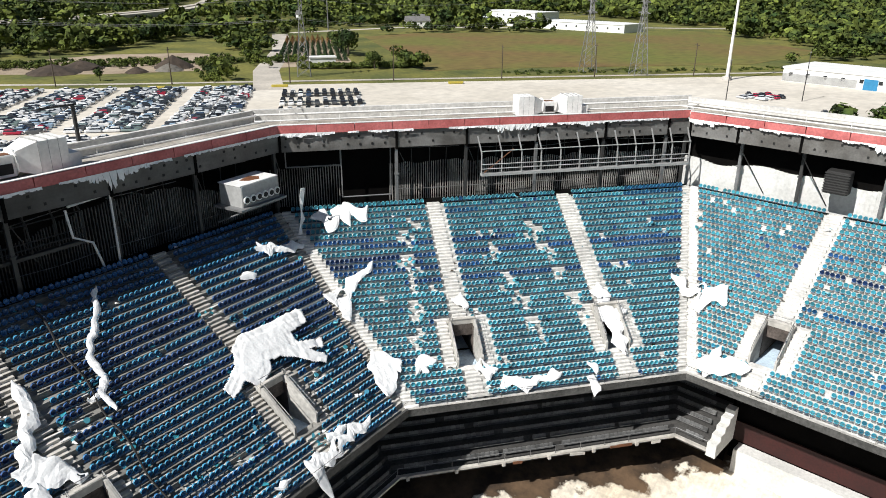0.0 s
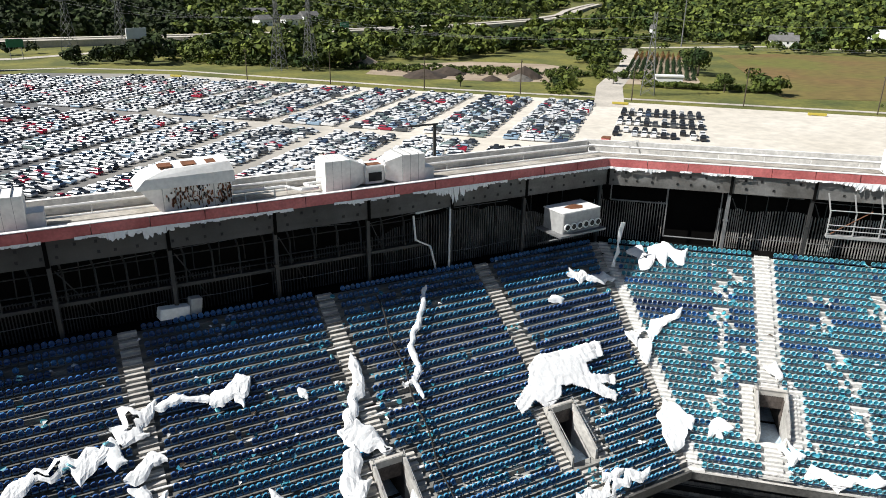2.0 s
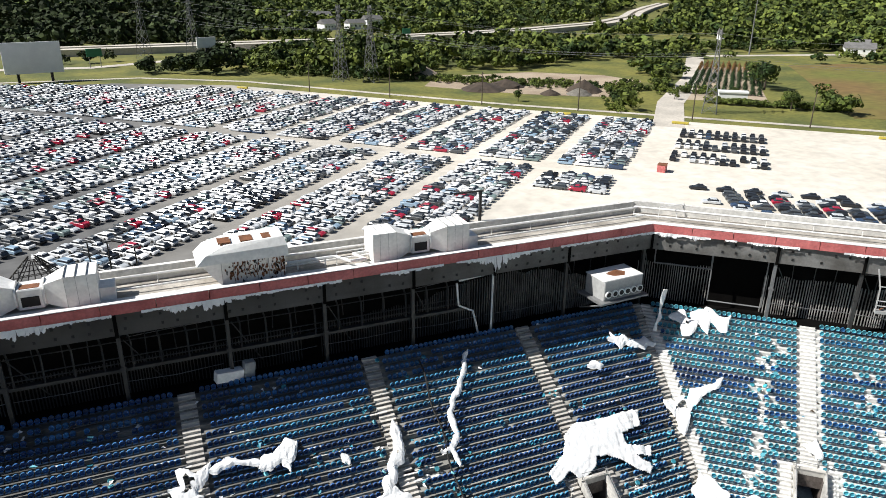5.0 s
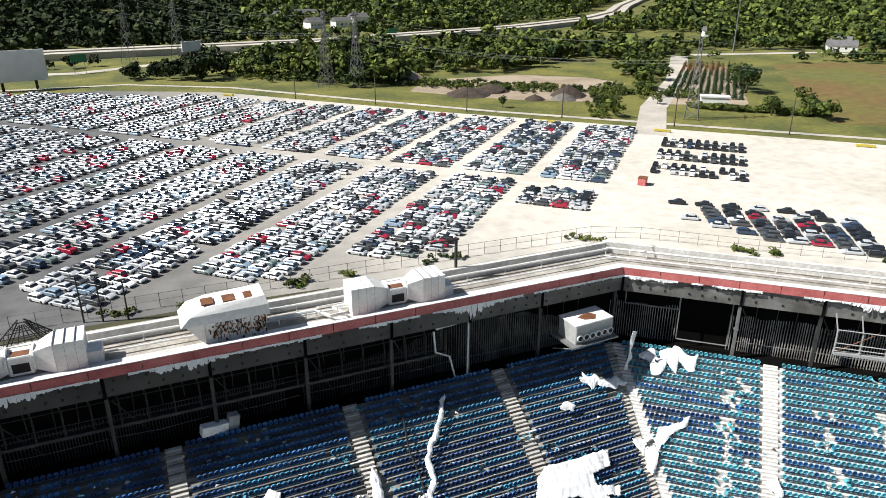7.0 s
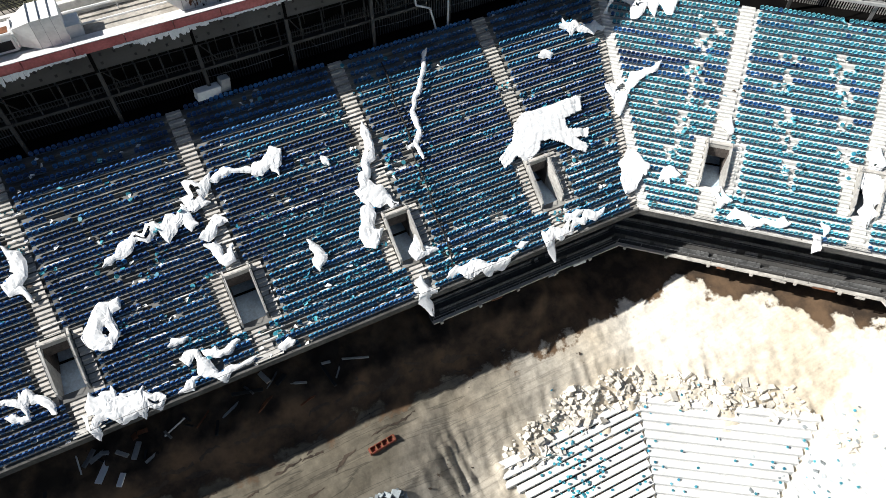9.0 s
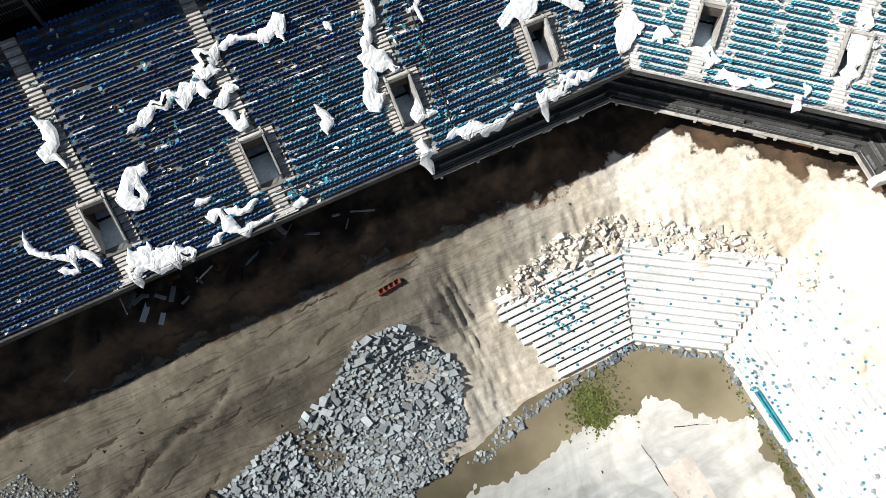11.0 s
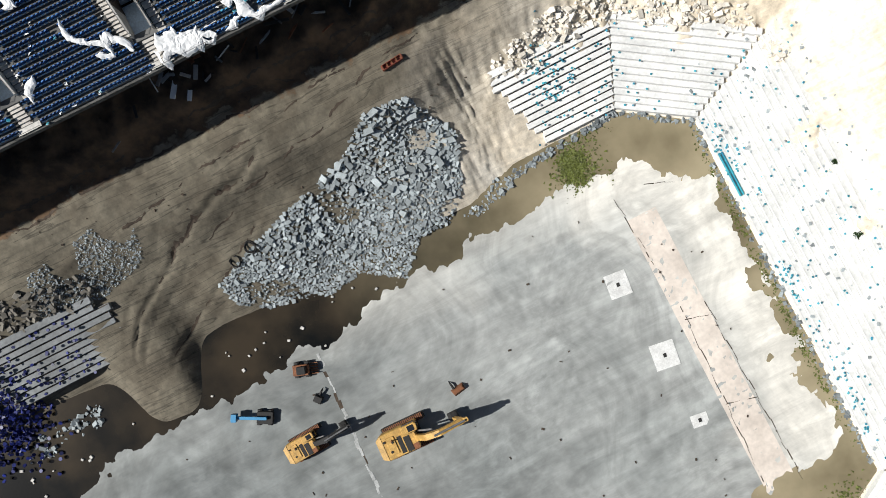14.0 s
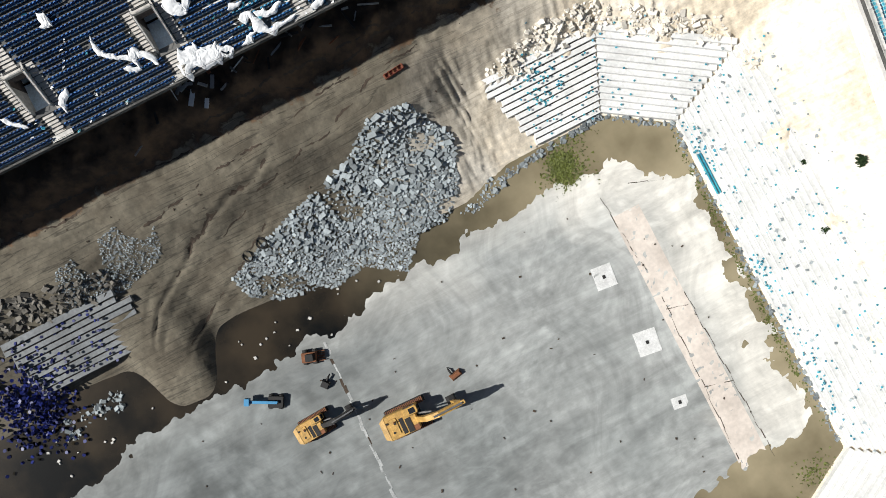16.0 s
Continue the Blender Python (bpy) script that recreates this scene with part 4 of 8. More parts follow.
        rail.tube([(-VW, q1 + 0.1, zt + 1.2), (VW, q1 + 0.1, zt + 1.2)], 0.03, 4, 0, at)
        part("guard_rail", rail, "steel", p)
    return top


stand(LEFT, "long upper concrete grandstand with rows of torn blue seats")
stand(MID, "angled corner grandstand of concrete with faded blue seats")
stand(RIGHT, "sunlit end grandstand of concrete with bleached blue seats")

# ---- seats ----
W = 0.42


def seat_parts():
    """A dished back with a rolled rim, a tipped pan and its stem."""
    back, pan = Shape(), Shape()
    prof = [(0.225 * math.cos(a), 0.235 + 0.24 * math.sin(a)) for a in [math.pi * (k + 0.5) / 4 - math.pi * 0.75 for k in range(8)]]
    n = len(prof)
    front = [(x * 0.97, -0.05 - 0.05 * (0.44 - z), 0.35 + z * 0.98) for x, z in prof]
    inner = [(x * 0.84, 0.012 - 0.05 * (0.44 - z), 0.35 + 0.222 + (z - 0.23) * 0.84) for x, z in prof]
    rear = [(x, 0.05 + 0.1 * z, 0.34 + z) for x, z in prof]
    faces = [tuple(range(n))] + [(n + k, n + (k + 1) % n, (k + 1) % n, k) for k in range(n)] + [(2 * n + k, 2 * n + (k + 1) % n, n + (k + 1) % n, n + k) for k in range(n)] + [tuple(range(3 * n - 1, 2 * n - 1, -1))]
    back.add(inner + front + rear, [f[::-1] if len(f) == n else f for f in faces], [0] + [1] * n + [1] * n + [0])
    pan.loft([[(-0.2, -0.29, 0.4), (0.2, -0.29, 0.4), (0.2, -0.25, 0.47), (-0.2, -0.25, 0.47)], [(-0.22, -0.04, 0.27), (0.22, -0.04, 0.27), (0.22, -0.03, 0.36), (-0.22, -0.03, 0.36)]])
    for s in (back, pan):
        s.v = [(x * 0.86, y * 0.85, z * 0.82) for x, y, z in s.v]
    stem = Shape().box(-0.03, 0.03, -0.1, 0.02, 0.0, 0.26)
    return back, pan, stem


BACK, PAN, STEM = seat_parts()
STEM_MESH = STEM.mesh("stem", "steel")
SEAT_SETS = {}
for k in ("seat_blue", "seat_cyan", "seat_navy", "seat_teal", "seat_deep"):
    SEAT_SETS[k] = [BACK.mesh("backrest", k, k + "_rim"), PAN.mesh("seat_pan", "seat_pan"), STEM_MESH]
rnd = random.Random(4)


def tint(side, u, i):
    """Rows that were bought, faded and swapped at different times; shade at the top and in the west is coloured in too.
    """
    k = ROWS - 1 - i
    swap = noise.noise(Vector((u * 0.045, i * 1.9, side.o.x)))
    if rnd.random() < 0.012:
        return "seat_blue"
    if side is LEFT:
        if u > 4:
            if k < 4 + (2 if u < 12 else 0):
                return "seat_blue"
            if k < 8:
                return "seat_teal" if swap < 0.35 else "seat_blue"
            if k < 11:
                return "seat_navy"
            if k < 12:
                return "seat_teal"
            if k < 17:
                return "seat_navy" if swap < 0.3 else "seat_teal"
            return "seat_teal" if swap < 0.42 else "seat_blue"
        # western seats go deeper blue, the dimming of light in their colour
        if u > -13:
            if k < 9:
                return "seat_deep" if swap < 0.2 else "seat_blue"
            if k < 13:
                return "seat_deep" if swap < 0.1 else "seat_navy"
            if k < 20:
                return "seat_navy" if swap < 0.2 else "seat_deep"
            return "seat_deep" if u < -6 else "seat_blue" if swap < 0.2 else "seat_teal"
        return "seat_navy" if swap > 0.05 else "seat_deep"
    if 6 <= k < 14 and k % 4 and swap > (-0.12 if side is MID else 0.15):
        return "seat_blue" if swap < 0.3 else "seat_navy"
    return "seat_cyan" if swap < 0.45 else "seat_teal"


def worn(side, u, i):
    """Where seats are ripped out: short runs along a row, and torn lanes across the rows."""
    g = noise.noise(Vector((u * 0.42 + (40 if side is MID else 0), i * 2.3, 9.0)))
    lane = noise.noise(Vector((u * 0.13 + (i * 0.03), i * 0.09, 21.0 + side.o.x)))
    p = 0.008 + (0.85 if g > 0.5 else 0.0) * (0.3 if side is not LEFT else 1.0 if u > -8 else 0.45)
    if lane > 0.3 and side is LEFT:
        p += 0.35 if g > 0.05 else 0.0
    if side is MID:
        for line in (2.2, 11.5, 16.5):
            if abs(u - line + (i - 15) * (0.16 if line > 5 else -0.05)) < 0.4 + 0.35 * math.sin(i * 1.7) and 5 < i < 25:
                p += 0.75
    return rnd.random() < p


def lay_seats(side, near):
    sets = {k: Shape() for k in ("seat_blue", "seat_cyan", "seat_navy", "seat_teal", "seat_deep")}
    junk, scrap = Shape(), Shape()
    count = 0
    for i in range(ROWS):
        q, z = i * side.tread + 0.42, EDGE + i * RISE
        a, b = side.span(q)
        ga, gb = (0.95 if side.m0 else 0.2), (0.95 if side.m1 else 0.2)
        gaps = [(v - (0.9 if i not in VOID else VW + 1.2), v + (0.9 if i not in VOID else VW + 1.2)) for v in side.voms]
        for c, d in cuts(a + ga, b - gb, gaps):
            n = int((d - c) / W)
            for j in range(n):
                u = c + (j + 0.5) * (d - c) / n
                if u < -48:
                    continue
                if worn(side, u, i):
                    if rnd.random() < (0.4 if side is LEFT else 0.9):
                        m = side.stance(u + rnd.uniform(-0.4, 0.4), q - 0.35, z + 0.12) @ pose(0, 0, 0, rnd.uniform(50, 120), rnd.uniform(-40, 40), rnd.uniform(0, 360))
                        junk.add(BACK.v, BACK.f, BACK.m, m)
                    if side is not LEFT or rnd.random() < 0.25:
                        w, h = rnd.uniform(0.1, 0.32), rnd.uniform(0.06, 0.2)
                        scrap.add([(-w, -h, 0), (w, -h * 0.5, 0.08), (w * 0.6, h, 0.02), (-w * 0.4, h * 0.7, 0.12)], [(0, 1, 2), (0, 2, 3)], 0, side.stance(u, q - rnd.uniform(0.05, 0.35), z + rnd.uniform(0.03, 0.3)) @ pose(0, 0, 0, rnd.uniform(-20, 20), 0, rnd.uniform(0, 360)))
                    continue
                k = tint(side, u, i)
                m = side.stance(u, q, z) @ pose(0, 0, 0, rnd.uniform(-3, 3), 0, rnd.uniform(-2, 2))
                if near(u, i) and count < 300:
                    count += 1
                    ob = thing("stadium_seat", "weathered %s plastic stadium seat bolted to a concrete step" % {"seat_blue": "blue", "seat_cyan": "bleached light blue", "seat_navy": "navy", "seat_teal": "teal", "seat_deep": "deep blue"}[k], "seat", m, "stadium seats")
                    for nm, me in zip(("backrest", "seat_pan", "stem"), SEAT_SETS[k]):
                        part(nm, me, None, ob)
                else:
                    sets[k].add(BACK.v, BACK.f, BACK.m, m)
                    sets[k].add(PAN.v, PAN.f, 2, m)
    for k, s in sets.items():
        if s.f:
            solid("stadium_seats", s, (k, k + "_rim", "seat_pan"), "rows of weathered %s plastic stadium seats" % {"seat_blue": "blue", "seat_cyan": "bleached light blue", "seat_navy": "navy", "seat_teal": "teal", "seat_deep": "deep blue"}[k], "seats", "stuff")
    if scrap.f:
        solid("seat_scraps", scrap, "unit", "pale scraps of torn seats and fabric in the gaps between seats", "debris", "stuff")
    if junk.f:
        solid("seat_shells", junk, ("seat_cyan", "seat_cyan_rim"), "broken blue seat shells strewn on the steps", "debris", "stuff")


lay_seats(LEFT, lambda u, i: 2.8 < u < 24 and i < 9)
lay_seats(MID, lambda u, i: False)
lay_seats(RIGHT, lambda u, i: False)

# ---- lower balcony under the front edge ----
BAL = 16.0
LEFT_END = 16.1


ROWSEAT = Shape().loft([[(-0.205, -0.2, 0.3), (0.205, -0.2, 0.3), (0.205, -0.16, 0.36), (-0.205, -0.16, 0.36)], [(-0.205, 0.0, 0.24), (0.205, 0.0, 0.24), (0.205, 0.0, 0.32), (-0.205, 0.0, 0.32)]], 0)
ROWSEAT.loft([[(-0.2, -0.02, 0.28), (0.2, -0.02, 0.28), (0.2, 0.05, 0.28), (-0.2, 0.05, 0.28)], [(-0.2, 0.02, 0.58), (0.2, 0.02, 0.58), (0.2, 0.1, 0.58), (-0.2, 0.1, 0.58)], [(-0.14, 0.05, 0.64), (0.14, 0.05, 0.64), (0.14, 0.1, 0.64), (-0.14, 0.1, 0.64)]], 1)


def balcony(side, ua, ub):
    top = thing("balcony", "shaded lower balcony with rows of black seats", "balcony")
    for i in range(6):
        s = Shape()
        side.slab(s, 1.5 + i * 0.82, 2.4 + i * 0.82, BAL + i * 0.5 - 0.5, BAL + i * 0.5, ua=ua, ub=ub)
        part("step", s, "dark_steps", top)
        bench = Shape()
        a, b = side.span(2 + i * 0.82)
        a, b = (a if ua is None else ua), (b if ub is None else ub)
        n = int((b - a - 0.6) / 0.43)
        for j in range(n):
            if rnd.random() < 0.015 or (j + 5 * i) % 34 < 2:
                continue
            bench.add(ROWSEAT.v, ROWSEAT.f, ROWSEAT.m, side.stance(a + 0.4 + j * 0.43, 2.05 + i * 0.82, BAL + i * 0.5))
        part("bench", bench, ("seat_black", "seat_black_rim"), top, "row of black plastic seats")["kind"] = "stuff"
    s = Shape()
    side.slab(s, 1.15, 1.5, BAL - 0.12, BAL + 0.08, ua=ua, ub=ub)
    part("ledge", s, "concrete_pale", top, "broken pale concrete ledge")
    pa, pb = side.span(1.2)
    pa, pb = (pa if ua is None else ua), (pb if ub is None else ub)
    for k in range(int((pb - pa) / 4.3)):
        u = pa + 0.8 + k * 4.3
        part("bracket", Shape().box(u - 0.14, u + 0.14, 0.98, 1.16, BAL - 0.3, BAL + 0.12, 0, side.stance()), "concrete_pale", top)
    for k in range(int((pb - pa) / 5)):
        u = rnd.uniform(pa + 1, pb - 1)
        part("broken_panel", Shape().box(-rnd.uniform(0.3, 0.9), rnd.uniform(0.3, 0.9), -0.04, 0.05, -0.14, 0.12, 0, side.stance(u, 1.08, BAL - rnd.uniform(0.02, 0.3)) @ pose(0, 0, 0, rnd.uniform(-20, 20), rnd.uniform(-6, 6), 0)), rnd.choice(("concrete_pale", "white", "rust")), top)
    # near-black wall in place of the deep shade behind the rows
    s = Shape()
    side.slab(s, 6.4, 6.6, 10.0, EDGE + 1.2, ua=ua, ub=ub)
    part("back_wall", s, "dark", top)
    rail = Shape()
    a, b = side.span(1.3)
    a, b = (a if ua is None else ua), (b if ub is None else ub)
    rail.tube([side.at(a, 1.3, BAL + 0.9), side.at(b, 1.3, BAL + 0.9)], 0.03, 4)
    for k in range(int((b - a) / 2.4)):
        rail.tube([side.at(a + k * 2.4, 1.3, BAL), side.at(a + k * 2.4, 1.3, BAL + 0.9)], 0.025, 4)
    part("railing", rail, "steel", top)


balcony(LEFT, LEFT_END, None)
# near-black wall stands in for the shade of the open concourse
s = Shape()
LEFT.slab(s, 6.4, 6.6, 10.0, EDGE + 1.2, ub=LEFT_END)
solid("wall_concourse", s, "dark", "near-black wall for the shade of the gutted concourse where the lower balcony is torn away", "wall", "structure")
wr_ = random.Random(8)
for k in range(26):
    u, q = wr_.uniform(-20, LEFT_END - 0.5), wr_.uniform(0.6, 3.2)
    p = LEFT.at(u, q)
    z = bank_z(p.x, p.y)
    l, w = wr_.uniform(0.4, 1.5), wr_.uniform(0.05, 0.25)
    wk = thing("wreckage", "twisted wreckage of the balcony lying on the earth", "debris", LEFT.stance(u, q, z + 0.12) @ pose(0, 0, 0, wr_.uniform(-12, 12), wr_.uniform(-12, 12), wr_.uniform(0, 180)), "balcony wreckage")
    part("bar", Shape().box(-l, l, -w, w, -0.06, 0.08, bev=0.02), wr_.choice(("steel", "rust", "concrete_pale", "black", "unit_grey")), wk)
balcony(MID, None, None)
balcony(RIGHT, None, 2.4)
for k in range(5):
    s = Shape()
    RIGHT.slab(s, 1.0 + k * 0.85, 1.85 + k * 0.85, BAL - 0.4, BAL + 1.0 + k * 0.5, ua=2.45, ub=3.3)
    solid("balcony_end_wall", s, "whitewall", "stepped white concrete end wall of the lower balcony", "wall", "structure")
s = Shape()
RIGHT.slab(s, 7.4, 7.7, 9.0, EDGE + 1.0, ua=2.4)
RIGHT.slab(s, 1.6, 7.4, EDGE - 1.6, EDGE - 1.3, ua=2.4)
solid("wall_concourse", s, "dark", "near-black wall for the shade of the gutted concourse under the end stand", "wall", "structure")
s = Shape()
RIGHT.slab(s, 7.1, 7.35, 14.3, 16.4, ua=2.4)
solid("concourse_wall", s, "oxblood", "rust-red painted concourse wall under the end stand", "wall", "structure")
s = Shape()
RIGHT.slab(s, 5.6, 7.05, 7.0, 14.2, ua=3.4)
solid("foundation_wall", s, "whitewall", "sunlit white concrete foundation under the end stand", "wall", "structure")
# ---- rim: back wall, beam, red fascia, roof ring ----
QR = {LEFT: 18.75, MID: 17.65, RIGHT: 15.9}
RIM = 43.3
POSTS = {LEFT: [33.9 - 7.4 * k for k in range(15)], MID: [2.6, 9.5, 16.8, 24.1, 31.2], RIGHT: [-4.6, 1.3, 8.5, 15.6, 22.7, 29.8, 36.9]}


def rim(side):
    q = QR[side]
    side.e0, side.e1 = {LEFT: (0.0, 0.52), MID: (0.55, -0.68), RIGHT: (-1.1, 0.0)}[side]
    qb = max(q + 2.2, ROWS * side.tread + 1.2)
    zt = EDGE + ROWS * RISE
    a, b = side.span(q)
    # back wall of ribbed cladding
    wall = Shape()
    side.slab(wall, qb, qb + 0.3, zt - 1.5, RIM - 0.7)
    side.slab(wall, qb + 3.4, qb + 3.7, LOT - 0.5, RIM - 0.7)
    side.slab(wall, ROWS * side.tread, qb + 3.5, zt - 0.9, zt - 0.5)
    w = solid("wall_back", wall, "dark", "gutted back wall behind the top row of seats, near black for shade", "wall", "structure")
    ribs = Shape()
    aa, bb = side.span(qb)
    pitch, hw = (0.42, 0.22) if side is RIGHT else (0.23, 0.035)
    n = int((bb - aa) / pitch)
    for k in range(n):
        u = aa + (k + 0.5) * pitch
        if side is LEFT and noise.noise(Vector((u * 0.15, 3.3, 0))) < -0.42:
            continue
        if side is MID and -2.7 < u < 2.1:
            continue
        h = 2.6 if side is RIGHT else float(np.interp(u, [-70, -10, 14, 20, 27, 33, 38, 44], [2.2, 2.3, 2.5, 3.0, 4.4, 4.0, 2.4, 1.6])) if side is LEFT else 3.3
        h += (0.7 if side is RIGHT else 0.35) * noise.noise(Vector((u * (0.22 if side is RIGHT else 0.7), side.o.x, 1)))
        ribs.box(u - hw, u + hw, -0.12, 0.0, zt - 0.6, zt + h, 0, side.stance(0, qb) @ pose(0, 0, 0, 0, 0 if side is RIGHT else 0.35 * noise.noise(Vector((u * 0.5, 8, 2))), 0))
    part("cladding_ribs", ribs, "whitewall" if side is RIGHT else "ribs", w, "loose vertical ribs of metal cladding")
    # beam, fascia and coping
    band_ = Shape()
    side.slab(band_, q + 0.12, q + 0.62, RIM - 2.45, RIM - 0.62)
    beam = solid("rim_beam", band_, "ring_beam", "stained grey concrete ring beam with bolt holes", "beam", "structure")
    holes = Shape()
    for k in range(int((b - a) / 1.15)):
        for z in (RIM - 1.2, RIM - 1.95):
            if rnd.random() < 0.7:
                u = a + 0.6 + k * 1.15 + rnd.uniform(-0.15, 0.15)
                holes.box(u - 0.09, u + 0.09, 0.07, 0.13, z - 0.1, z + 0.1, 0, side.stance(0, q))
    part("bolt_plates", holes, "black", beam)
    for u in [a + 0.15] + POSTS[side]:
        part("joint_plate", Shape().box(u - 0.12, u + 0.12, 0.04, 0.2, RIM - 2.6, RIM - 0.6, 0, side.stance(0, q)), "dark", beam)
    face = Shape()
    n = int((b - a) / 3.5)
    for k in range(n):
        u0, u1 = a + (b - a) * k / n, a + (b - a) * (k + 1) / n
        dz = rnd.uniform(-0.03, 0.03)
        face.box(u0 + 0.015, u1 - 0.015, -0.1 + dz, 0.42, RIM - 0.74, RIM + 0.02 + dz, 0, side.stance(0, q), 0.03)
    part("fascia", face, "red", beam, "faded red metal fascia panels")
    s = Shape()
    side.slab(s, q - 0.06, q + 0.3, RIM + 0.05, RIM + 0.1)
    part("flashing", s, "unit", beam, "thin white metal flashing")
    rags = Shape()
    u = a
    while u < b:
        w_ = rnd.uniform(0.14, 0.5)
        g = noise.noise(Vector((u * 0.17, 5.0 + side.o.x, 0))) + 0.35 * noise.noise(Vector((u * 0.7, 1.0, side.o.x)))
        if g > -0.22:
            h = min(0.9, 0.14 + 1.0 * max(0, g)) * rnd.uniform(0.5, 1.35)
            y = -0.13 - rnd.uniform(0, 0.06)
            lean = rnd.uniform(-0.15, 0.15)
            low = [(u + w_ * f + lean * h * e, y - 0.1 * h + rnd.uniform(-0.06, 0.06), RIM - 0.74 - h * e) for f, e in ((1.0, rnd.uniform(0.7, 1)), (0.72, rnd.uniform(0.75, 1.15)), (0.45, rnd.uniform(0.8, 1.25)), (0.2, rnd.uniform(0.6, 1)), (0.0, rnd.uniform(0.7, 1)))]
            rags.add([(u, y, RIM - 0.66), (u + w_ * 1.02, y, RIM - 0.66)] + low, [(0, 6, 5, 4, 3, 2, 1)], 0, side.stance(0, q))
        u += w_ * 0.98
    part("fabric_tatters", rags, "fabric", beam, "ragged strips of white roof fabric")
    # roof ring with kerb
    ring = Shape()
    side.slab(ring, q + 0.4, q + 4.5, RIM - 0.75, RIM - 0.35)
    side.slab(ring, q + 4.9, q + 7.6, RIM - 0.75, RIM - 0.45)
    roof = solid("roof_ring", ring, "roof_gravel", "dirty gravelled ring roof with a raised pale kerb", "roof", "structure")
    ring = Shape()
    side.slab(ring, q + 4.5, q + 4.9, RIM - 1.2, RIM + 0.75)
    part("kerb", ring, "sun_steps", roof, "pale concrete kerb")
    ring = Shape()
    side.slab(ring, q + 0.5, q + 1.3, RIM - 0.34, RIM - 0.12)
    part("walkway", ring, "whitewall", roof)
    rail = Shape()
    a2, b2 = side.span(q + 3.9)
    z = RIM + 0.35
    rail.tube([side.at(a2, q + 3.9, z), side.at(b2, q + 3.9, z)], 0.11, 6)
    rail.tube([side.at(a2, q + 2.4, z - 0.3), side.at(b2, q + 2.4, z - 0.3)], 0.08, 6)
    for k in range(int((b2 - a2) / 4)):
        rail.tube([side.at(a2 + k * 4, q + 3.9, z), side.at(a2 + k * 4, q + 3.9, RIM - 0.36)], 0.05, 4)
    part("roof_pipes", rail, "unit", roof, "white painted pipes along the roof")
    # posts and steelwork in the opening under the beam
    steel = thing("press_gallery", "grey steel posts and braces of a gutted press gallery", "gallery")
    # left posts take the darker steel, their shade put into the colour
    for k, u in enumerate(POSTS[side] + [b - 0.3]):
        qp = max(q, ROWS * side.tread)
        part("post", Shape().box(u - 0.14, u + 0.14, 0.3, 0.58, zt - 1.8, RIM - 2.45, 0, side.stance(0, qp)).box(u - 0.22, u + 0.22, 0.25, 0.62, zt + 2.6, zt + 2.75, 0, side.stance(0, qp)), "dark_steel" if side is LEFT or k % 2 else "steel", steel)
        part("brace", Shape().tube([side.at(u + 0.3, q + 0.5, RIM - 3.0), side.at(u + 2.6, qb - 0.2, zt + 0.2)], 0.05, 4), "dark_steel", steel)
        if side is not RIGHT:
            part("conduit", Shape().tube([side.at(u + 0.4, qb - 0.3, RIM - 2.9 - 0.3 * (k % 3)), side.at(u + 6.6, qb - 0.3, RIM - 3.0 - 0.25 * (k % 2))], 0.035, 4), "steel", steel)
            part("guard_rail", Shape().tube([side.at(u, qb - 0.5, zt + 0.75), side.at(u + 3.4, qb - 0.55, zt + 0.7 - 0.05 * (k % 3)), side.at(u + 6.9, qb - 0.5, zt + 0.75)], 0.03, 4), "steel", steel)
            for f in (1.7, 3.6, 5.3):
                part("mullion", Shape().tube([side.at(u + f, qb - 0.4, RIM - 2.5), side.at(u + f + 0.12 * math.sin(k * 2 + f), qb - 0.4, RIM - 5.1 + 0.4 * math.sin(k + f * 3))], 0.045, 4), "dark_steel", steel)
    side.e0 = side.e1 = 0.0
    return steel


def gallery(side, ua, ub, z0, q, label, ms="steel"):
    """A hanging steel gallery: floor beam, rails and raked posts."""
    g = thing("gallery", label, "gallery")
    part("floor_beam", Shape().box(ua, ub, q, q + 0.5, z0 - 0.25, z0, 0, side.stance()), ms, g)
    for z in (0.45, 0.9, 2.2):
        part("rail", Shape().tube([side.at(ua, q + 0.1, z0 + z), side.at(ub, q + 0.1, z0 + z)], 0.05, 4), ms, g)
    k, n = 0, int((ub - ua) / 1.9)
    for k in range(n + 1):
        u = ua + (ub - ua) * k / n
        part("raked_post", Shape().tube([side.at(u, q + 0.1, z0), side.at(u, q + 0.2, z0 + 2.0), side.at(u - 0.35, q + 0.5, z0 + 3.6)], 0.075, 4), ms, g)
    part("lattice", Shape().tube([side.at(ua + 0.3, q + 0.15, z0 + 0.1), side.at(ua + 3.2, q + 0.15, z0 + 2.3)], 0.05, 4), "rust", g)


for sd in SIDES:
    rim(sd)
# shaded and lit copies of one gallery, told apart by colour alone
gallery(LEFT, -62, 24.5, 37.75, 19.7, "hanging steel press gallery stripped bare, coloured dark for shade", "dark_steel")
gallery(MID, 10.6, 33.0, 38.2, 16.1, "hanging steel press gallery stripped bare, coloured pale for sun", "unit_grey")

for u in (25.2, 26.4):
    pp = thing("drain_pipe", "bent white drain pipe in the gutted recess", "pipe")
    part("pipe", Shape().tube([LEFT.at(u - 2.2, 19.0, 40.5), LEFT.at(u - 2.0, 19.0, 38.4), LEFT.at(u - 0.6, 19.1, 37.6), LEFT.at(u, 19.1, 35.2)] if u < 26 else [LEFT.at(u - 3.2, 19.0, 40.7), LEFT.at(u, 19.0, 40.9), LEFT.at(u, 19.1, 35.0)], 0.09, 6), "unit", pp)
